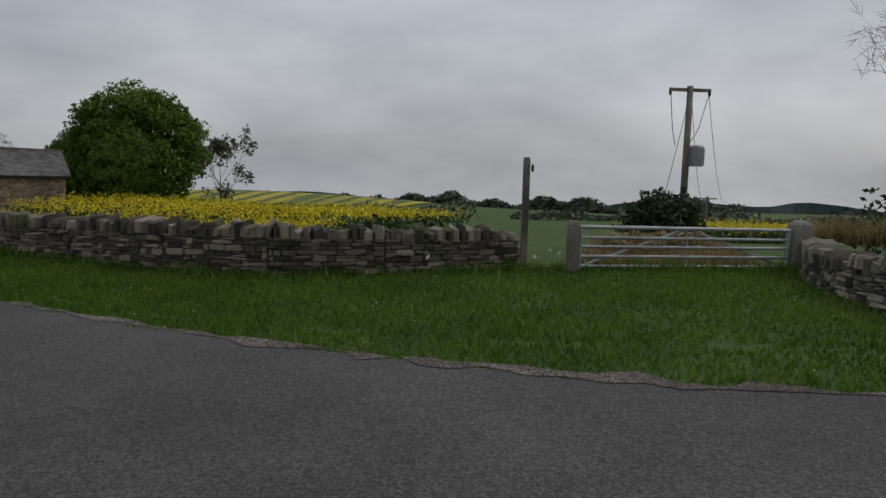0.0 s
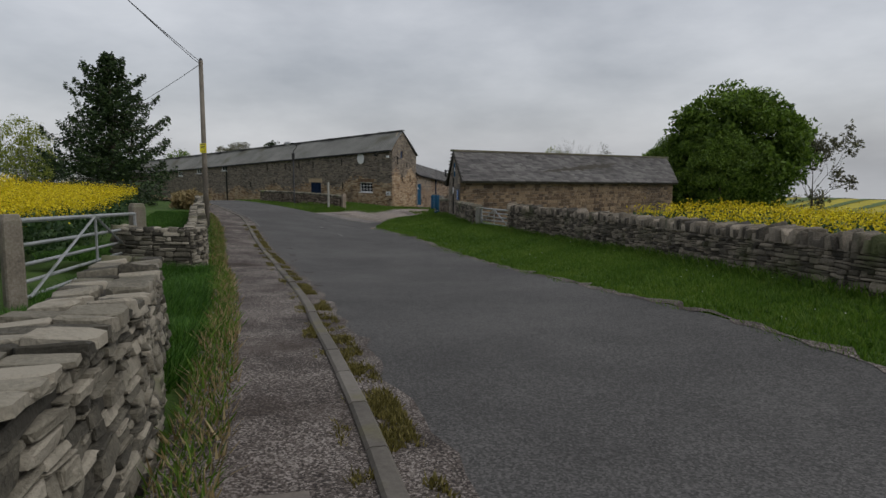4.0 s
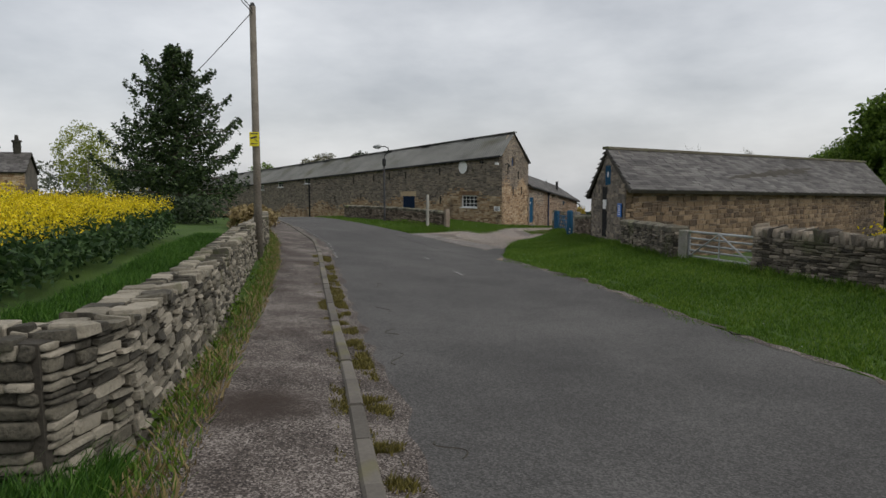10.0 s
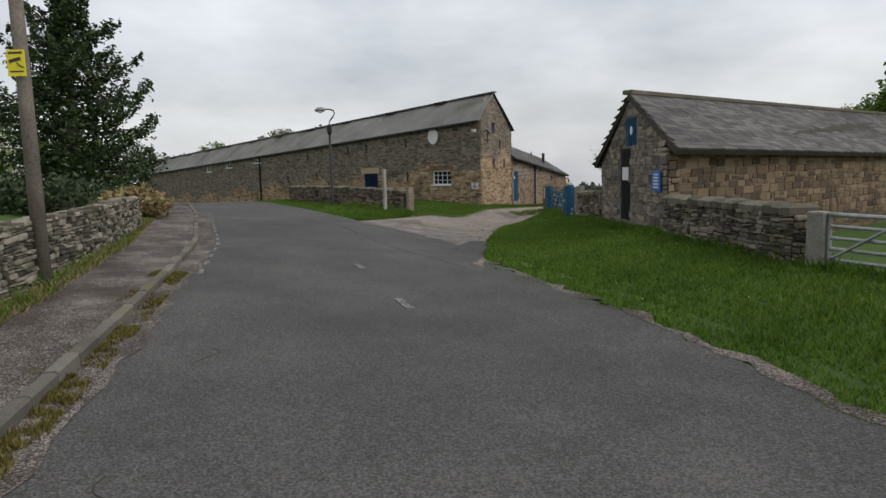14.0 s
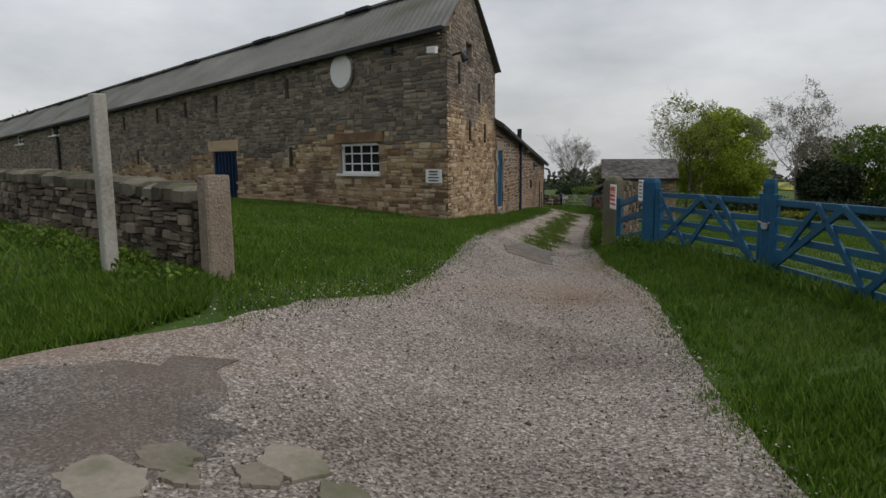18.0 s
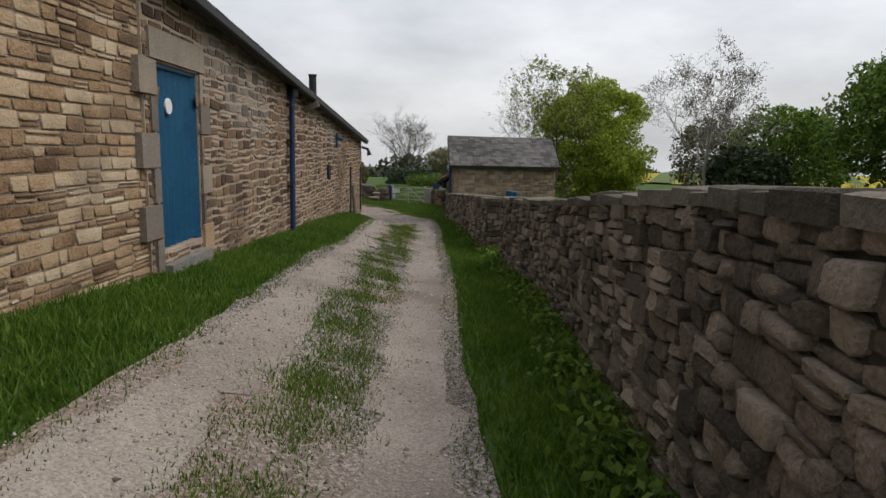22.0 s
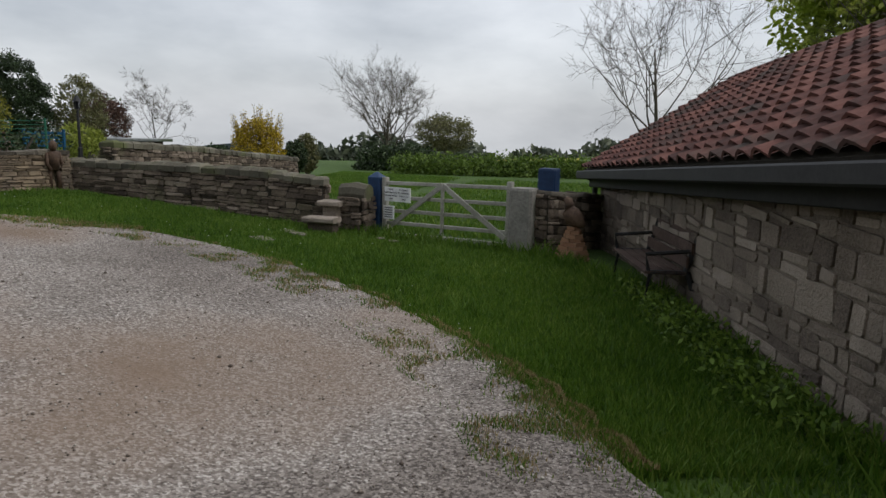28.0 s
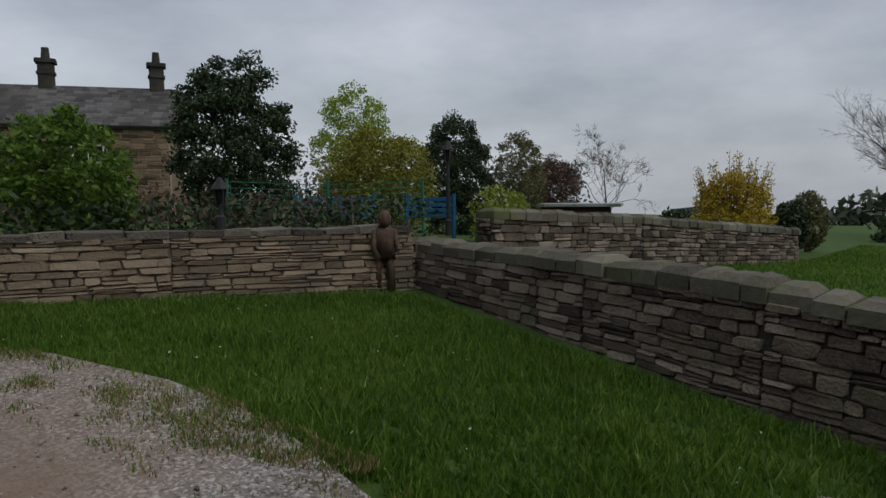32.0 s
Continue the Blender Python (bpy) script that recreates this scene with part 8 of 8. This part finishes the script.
weeds("weeds", between(PAD_R[4:12], offset(PAD_R, 0.5)[4:12], 700), 0.04, "nettles and docks along the foot of the lane wall")
weeds("weeds", between(PAVE_IN[6:12], offset(PAVE_IN, 0.1)[6:12], 90), 0.03, "green weeds at the foot of the field wall")
weeds("weeds", between([(-61.0, 67.8), (-62.6, 71.2)], [(-60.4, 67.4), (-62.0, 70.9)], 120), 0.03, "nettles at the foot of the outbuilding wall")
weeds("weeds", between([(-42.3, 29.2), (-46.5, 29.1)], [(-42.3, 29.5), (-46.5, 29.4)], 60), 0.03, "weeds at the foot of the wall on the green")
YARD_G = [(-61.6, 66.5), (-62.5, 67.5), (-63.5, 68.3), (-64.9, 69.05), (-66.9, 69.65), (-69.05, 69.75), (-70.4, 69.0), (-71.45, 67.9), (-72.3, 66.4)]
edge_pts = between(offset(YARD_G, -0.12), offset(YARD_G, 0.75), 46000, 0.0, 1.0, 1.5)
mask = np.array([noise.noise((a_ * 1.5, b_ * 1.5, 2.0)) + 0.7 * noise.noise((a_ * 4.5, b_ * 4.5, 9.0)) for a_, b_ in edge_pts.tolist()])
edge_pts = edge_pts[mask + rng.normal(0, 0.2, len(edge_pts)) > 0.22]
blades("grass", edge_pts, 0.008, 0.035, M_GRASS, "thin grass creeping into the gravel", 0.046, 0.005)
blades("grass", edge_pts + 0.04, 0.008, 0.03, M_DRYGRASS, "dry brown grass at the gravel's edge", 0.046, 0.006)
blades("grass", between(offset(LANE_R, 0.0)[3:16], offset(LANE_R, 0.22)[3:16], 12000, 0.0, 1.0, 2.0), 0.01, 0.05, M_GRASS, "thin grass creeping into the lane", 0.035, 0.007)
blades("grass", between(offset(LANE_L, 0.0)[2:13], offset(LANE_L, -0.22)[2:13], 9000, 0.0, 1.0, 2.0), 0.01, 0.05, M_GRASS, "thin grass creeping in from the barns", 0.035, 0.007)
blades("grass", between(YARD_G, [(-60.7, 67.2), (-61.6, 70.4), (-62.7, 71.9), (-64.8, 72.9), (-67.6, 73.0), (-70.5, 72.2), (-73.4, 71.6), (-73.4, 69.4), (-73, 66)], 130000), 0.02, 0.08, M_GRASS, "green lawn in the corner of the yard", width=0.007)


def tufts(left, right, n, high, label, scale=1.1):
    """Longer grass that grows in uneven clumps through the shorter turf."""
    q_ = between(left, right, n)
    m_ = np.array([noise.noise((a_ * scale, b_ * scale, 4.0)) + 0.6 * noise.noise((a_ * 3.6, b_ * 3.6, 6.0)) for a_, b_ in q_.tolist()])
    blades("grass", q_[m_ + rng.normal(0, 0.12, n) > 0.1], 0.04, high, M_GRASS, label, 0.0, 0.008)


tufts(YARD_G, [(-60.7, 67.2), (-61.6, 70.4), (-62.7, 71.9), (-64.8, 72.9), (-67.6, 73.0), (-70.5, 72.2), (-73.4, 71.6), (-73.4, 69.4), (-73, 66)], 60000, 0.14, "longer tufts in the yard lawn")
tufts(offset(LANE_R, -0.15)[4:17], PAD_R, 45000, 0.17, "longer tufts beside the lane wall")
tufts(offset(LANE_L, 0.12)[2:14], [(-43.9, 30.6), (-46, 33.0), (-47.5, 36.2), (-48.2, 38.7), (-48.9, 40.7), (-50.6, 44.1), (-53.2, 48.5), (-56.2, 53.6), (-59.6, 59.4), (-61.4, 62.2)], 40000, 0.16, "longer tufts along the barns")
tufts(VERGE_IN, VERGE_OUT, 60000, 0.13, "longer tufts in the roadside verge", 0.7)
mid_line = between(MID, MID, 90000)
side = 0.20 * rng.normal(0, 1, len(mid_line)) + 0.10 * np.sin(mid_line[:, 1] * 1.9) + 0.06 * np.sin(mid_line[:, 1] * 5.3 + 1.0)
mid_pts = mid_line + side[:, None] * np.array((0.86, 0.51))
mask = 0.5 * np.sin(mid_pts[:, 0] * 3.1 + 2.0 * np.sin(mid_pts[:, 1] * 2.3)) + 0.5 * np.sin(mid_pts[:, 1] * 6.3 - mid_pts[:, 0] * 4.6) + 0.4 * np.sin(mid_pts[:, 0] * 13.1 + mid_pts[:, 1] * 9.7)
mid_pts = mid_pts[mask + rng.normal(0, 0.7, len(mid_pts)) > -0.15]
blades("grass", mid_pts, 0.012, 0.06, M_GRASS, "patchy grass between the wheel tracks", 0.035, 0.007)
blades("grass", mid_pts[::4] + 0.03, 0.012, 0.05, M_DRYGRASS, "dry straw between the wheel tracks", 0.035, 0.006)
blades("grass", between(PAVE_IN[3:12], offset(PAVE_IN, -0.34)[3:12], 8800), 0.05, 0.2, M_DRYGRASS, "dry straw-coloured grass along the pavement", 0.08, 0.012)
blades("grass", between(PAVE_IN[3:12], offset(PAVE_IN, -0.3)[3:12], 9000), 0.05, 0.22, M_GRASS, "green grass along the pavement", 0.08, 0.012)
M_MOSS = leaf_material("yellow_green_moss", [(0.075, 0.066, 0.016), (0.13, 0.115, 0.024), (0.20, 0.17, 0.05)], 0.2)
gut_pts = between(offset(KERB, -0.07)[3:10], offset(KERB, -0.30)[3:10], 90000, 0.0, 1.0, 1.4)
mask = np.array([noise.noise((a_ * 1.6, b_ * 1.6, 3.0)) + 0.6 * noise.noise((a_ * 5.0, b_ * 5.0, 7.0)) for a_, b_ in gut_pts.tolist()])
gut_pts = gut_pts[mask + rng.normal(0, 0.12, len(gut_pts)) > 0.12]
blades("moss", gut_pts, 0.03, 0.07, M_MOSS, "yellow-green moss and weeds in the gutter", 0.03, 0.012, "moss")
in_pts = between(offset(KERB, 0.07)[3:10], offset(KERB, 0.2)[3:10], 30000, 0.0, 1.0, 2.0)
mask = np.array([noise.noise((a_ * 1.3, b_ * 1.3, 11.0)) + 0.5 * noise.noise((a_ * 5.0, b_ * 5.0, 5.0)) for a_, b_ in in_pts.tolist()])
in_pts = in_pts[mask + rng.normal(0, 0.1, len(in_pts)) > 0.28]
blades("moss", in_pts, 0.02, 0.05, M_MOSS, "moss creeping over the pavement's edge", 0.10, 0.010, "moss")
gate_in = [(-11.0, 5.0), (-13.5, 6.35), (-16, 7.6), (-19.2, 9.2)]
blades("grass", between(gate_in, [(-12.8, 4.0), (-15.4, 4.9), (-18.5, 6.8), (-21.0, 8.4)], 75000), 0.08, 0.34, M_LUSH, "long lush grass before the field gate", 0.0, 0.011)
inner = [(-19.6, 7.5), (-23.6, 10.4), (-27.6, 12.3), (-31.6, 14.1), (-36, 16.4)]
blades("grass", between(inner, offset(inner, 1.5), 45000), 0.06, 0.20, M_LUSH, "long grass behind the field wall", 0.25, 0.012)
blades("grass", between([(-40.5, 36.5), (-44.6, 44), (-50, 54), (-54, 62)], [(-30, 38), (-33, 48), (-40, 60), (-48, 68)], 110000), 0.02, 0.05, M_GRASS, "short paddock grass", 0.0, 0.009)
blades("grass", between([(-68.4, 73.6), (-70, 80), (-73, 92)], [(-64.4, 74), (-62, 84), (-62, 96)], 20000), 0.06, 0.16, M_GRASS, "grass beyond the wooden gate", 0.0, 0.02)
blades("grass", between([(-68.6, 73.8), (-70, 77), (-72, 84), (-75, 93)], [(-74.2, 73.4), (-75.2, 77), (-76.6, 83), (-82, 93)], 36000), 0.03, 0.10, M_GRASS, "grass along the drive behind the yard wall", 0.0, 0.012)
blades("grass", between([(-41.75, 27.0), (-41.55, 27.9), (-41.7, 29.4)], [(-43.8, 27.5), (-43.5, 28.6), (-42.7, 30.0)], 24000), 0.04, 0.16, M_GRASS, "long grass at the green's rounded end", 0.0, 0.010)
blades("grass", between([(6.8, 11.9), (8.6, 11.0), (12, 10.2)], [(7.2, 12.5), (9, 11.6), (12, 10.8)], 4000), 0.25, 0.75, M_DRYGRASS, "pale dead grass on top of the wall", 0.45, 0.012)
blades("grass", between([(2.4, 11.3), (6, 12.2)], [(3.5, 15), (7, 17)], 8000), 0.1, 0.3, M_DRYGRASS, "dead grass behind the field gate", 0.0, 0.016)


def flowers(name, pts, h, mat, label, size=0.03):
    z = ground_z(pts[:, 0], pts[:, 1]) + rand(0.4, 1.0, len(pts)) * h
    v, f = quads_at(np.repeat(np.c_[pts, z], 3, 0), size)
    ob = new(name, mesh_of(name, v, f, mat))
    return tagged(ob, label, "flowers", kind="stuff")


flowers("daisies", between(VERGE_IN, VERGE_OUT, 150), 0.10, M_PETAL, "scattered white daisies in the verge", 0.010)
flowers("daisies", between([(-42.2, 30.4), (-50, 32.4)], [(-47.9, 38.4), (-56, 38.2)], 70), 0.12, M_PETAL, "scattered white daisies on the lawn", 0.010)
flowers("daisies", between(YARD_G, [(-66.5, 72.6), (-70.5, 72.0), (-73.2, 69.4)], 70), 0.10, M_PETAL, "scattered white daisies in the yard grass", 0.009)
flowers("narcissi", np.array([(1.75, 10.5), (1.9, 10.45), (1.5, 10.4), (-0.2, 10.0), (-36.0, 32.3), (-35.8, 32.1), (-35.4, 31.9)]), 0.35, M_PETAL, "white narcissi at the foot of the wall", 0.05)


# ---- rape fields ----
def rape(name, pts, high, mat_pair, label, lift=0.0, size=1.0):
    n = len(pts)
    z = ground_z(pts[:, 0], pts[:, 1]) + lift
    h = high * rand(0.8, 1.12, n)
    leaf = np.repeat(np.c_[pts, z], 6, 0)
    leaf[:, :2] += rng.normal(0, 0.10, (n * 6, 2)) * size
    leaf[:, 2] += np.repeat(h, 6) * rand(0.05, 0.86, n * 6)
    v, f = quads_at(leaf, 0.07 * size)
    field = thing(name, (pts[0, 0], pts[0, 1], z[0]), label, "crop", kind="stuff")
    under(new("leaves", mesh_of("leaves", v, f, mat_pair[0])), field)
    top = np.repeat(np.c_[pts, z + h], 7, 0)
    top += rng.normal(0, 1, (n * 7, 3)) * np.array((0.07, 0.07, 0.085)) * size
    v, f = quads_at(top, 0.027 * size)
    under(new("flowers", mesh_of("flowers", v, f, mat_pair[1])), field)
    return field


pair = (M_RAPELEAF, M_RAPE)
near_l = [(-13.5, 3.4), (-19.8, 5.7), (-24, 8.0), (-28, 10.0), (-32, 11.9), (-35.5, 13.5), (-38.2, 14.8)]
rape("rape_crop", between(near_l, offset(near_l, 4.5), 8000), 1.08, pair, "yellow oilseed rape crop in full flower behind the gate", 0.12)
far_l = offset(near_l, 4.5)
rape("rape_crop", between(far_l, [(-16, -14), (-30, -8), (-44, 2), (-52, 9)], 4200), 1.12, pair, "yellow oilseed rape crop in full flower, farther off", 0.2, 1.7)
rape("rape_crop", between([(-3.2, 11.2), (-8, 13.6), (-13, 18), (-18.5, 22.6), (-22.4, 24.2)], [(-3, 22), (-10, 26), (-17, 30), (-22, 34), (-25.5, 38)], 4200), 0.43, pair, "yellow oilseed rape crop behind the verge wall", 0.1, 1.2)
rape("rape_crop", between([(-3, 22), (-10, 26), (-17, 30), (-25.5, 38)], [(2, 50), (-10, 55), (-20, 58), (-26, 60)], 2600), 0.7, pair, "yellow oilseed rape crop farther down the field", 0.1, 2.6)
rape("rape_crop", between([(9, 26), (14, 27)], [(10, 38), (22, 36)], 900), 0.6, pair, "yellow oilseed rape beyond the field gate", 0.0, 1.8)
rape("rape_crop", between([(-46, 92), (-38, 90)], [(-48, 104), (-36, 104)], 600), 0.6, pair, "yellow oilseed rape beyond the paddock trees", 0.5, 2.6)
strip("far_field", [(-88, 130), (-60, 118), (-30, 112), (-8, 118)], [(-100, 175), (-62, 172), (-28, 168), (0, 160)], 60, 30, 0.12, M_FARFIELD, "distant yellow rape field on the hillside", "field")
far_near, far_off = smooth_line([(-88, 130), (-60, 118), (-30, 112), (-8, 118)], 60), smooth_line([(-100, 175), (-62, 172), (-28, 168), (0, 160)], 60)
for i in range(2, 58, 3):
    w_ = 2 if i % 4 == 0 else 1
    strip("tramline", [far_near[i], far_off[max(0, i - 2)]], [far_near[min(59, i + w_)], far_off[max(0, i - 2 + w_)]], 24, 3, 0.22, M_FARGREEN, "green tramline through the distant rape", "field")


def woodland(name, line, n, width, high, mat, size, label):
    p = between(line, offset(line, width), n)
    z = ground_z(p[:, 0], p[:, 1])
    k = np.sin(p[:, 0] * 0.55) * 0.3 + np.sin(p[:, 0] * 0.21 + 1.3) * 0.3 + 0.75
    q = np.c_[p, z + high * k * rand(0.0, 1.0, n) ** 0.6]
    v, f = quads_at(q, size)
    ob = new(name, mesh_of(name, v, f, mat))
    return tagged(ob, label, "woodland", kind="stuff")


woodland("woodland", [(-18, 178), (10, 176), (40, 160), (70, 150)], 5000, 10, 3.2, M_HAZE_WOODS, 0.8, "distant grey-green belt of trees")
woodland("woodland", [(-70, 205), (-20, 205), (0, 200)], 2200, 6, 3.0, M_HAZE_WOODS, 0.9, "far trees along the hill's crest")
woodland("woodland", [(-10, 66), (-4, 68), (4, 70)], 700, 4, 1.5, M_HAZE_WOODS, 0.28, "row of trees below the field")
woodland("woodland", [(10, 70), (30, 80), (60, 80)], 1600, 6, 1.3, M_HAZE_WOODS, 0.4, "hedgerow trees in the valley")
woodland("woodland", [(-130, 150), (-100, 175), (-70, 190)], 2500, 10, 4.0, M_HAZE_WOODS, 0.9, "distant trees beyond the fields")
woodland("woodland", [(-115, 20), (-125, 60), (-120, 110)], 16000, 10, 5.0, M_HAZE_WOODS, 0.24, "trees closing the view behind the houses")
hill = Shape()
ridge = []
for i in range(61):
    x = -1200 + 40 * i
    ridge.append((x, 1150 + 60 * math.sin(i * 0.7), -46 + 9 * math.sin(i * 0.31 + 0.6) + 5 * math.sin(i * 0.83)))
hill.add([(x, y, -140) for x, y, z in ridge] + ridge, [(i, i + 1, i + 62, i + 61) for i in range(60)])
part("backdrop", hill, M_HAZE_HILL, None, "blue-grey line of distant hills", "backdrop", kind="structure")

# ---- loose stones of the lane ----
p = np.concatenate([between(LANE_L[2:], LANE_R[2:], 48000), between([(-40.5, 26.3), (-41.8, 29.8), (-43.3, 34.0)], [(-34.2, 26.2), (-36.0, 28.4), (-40.2, 34.5)], 10000)])
base_v = np.array([(1, 0, 0), (-0.5, 0.87, 0), (-0.5, -0.87, 0), (0, 0, 0.8), (0, 0, -0.4)])
base_f = np.array([(0, 1, 3), (1, 2, 3), (2, 0, 3), (1, 0, 4), (2, 1, 4), (0, 2, 4)])
sz = rng.lognormal(-4.95, 0.42, len(p))[:, None, None]
v = base_v[None] * sz * rand(0.6, 1.3, (len(p), 5, 3))
a = rand(0, 6.28, len(p))
c_, s_ = np.cos(a)[:, None], np.sin(a)[:, None]
vx = np.stack([v[..., 0] * c_ - v[..., 1] * s_, v[..., 0] * s_ + v[..., 1] * c_, v[..., 2]], -1)
zz = ground_z(p[:, 0], p[:, 1]) + 0.04
vx += np.c_[p, zz][:, None]
ob = new("gravel", mesh_of("gravel", vx.reshape(-1, 3), (base_f[None] + (np.arange(len(p)) * 5)[:, None, None]).reshape(-1, 3), M_PEBBLE))
tagged(ob, "loose pale limestone gravel on the lane", "gravel", kind="stuff")
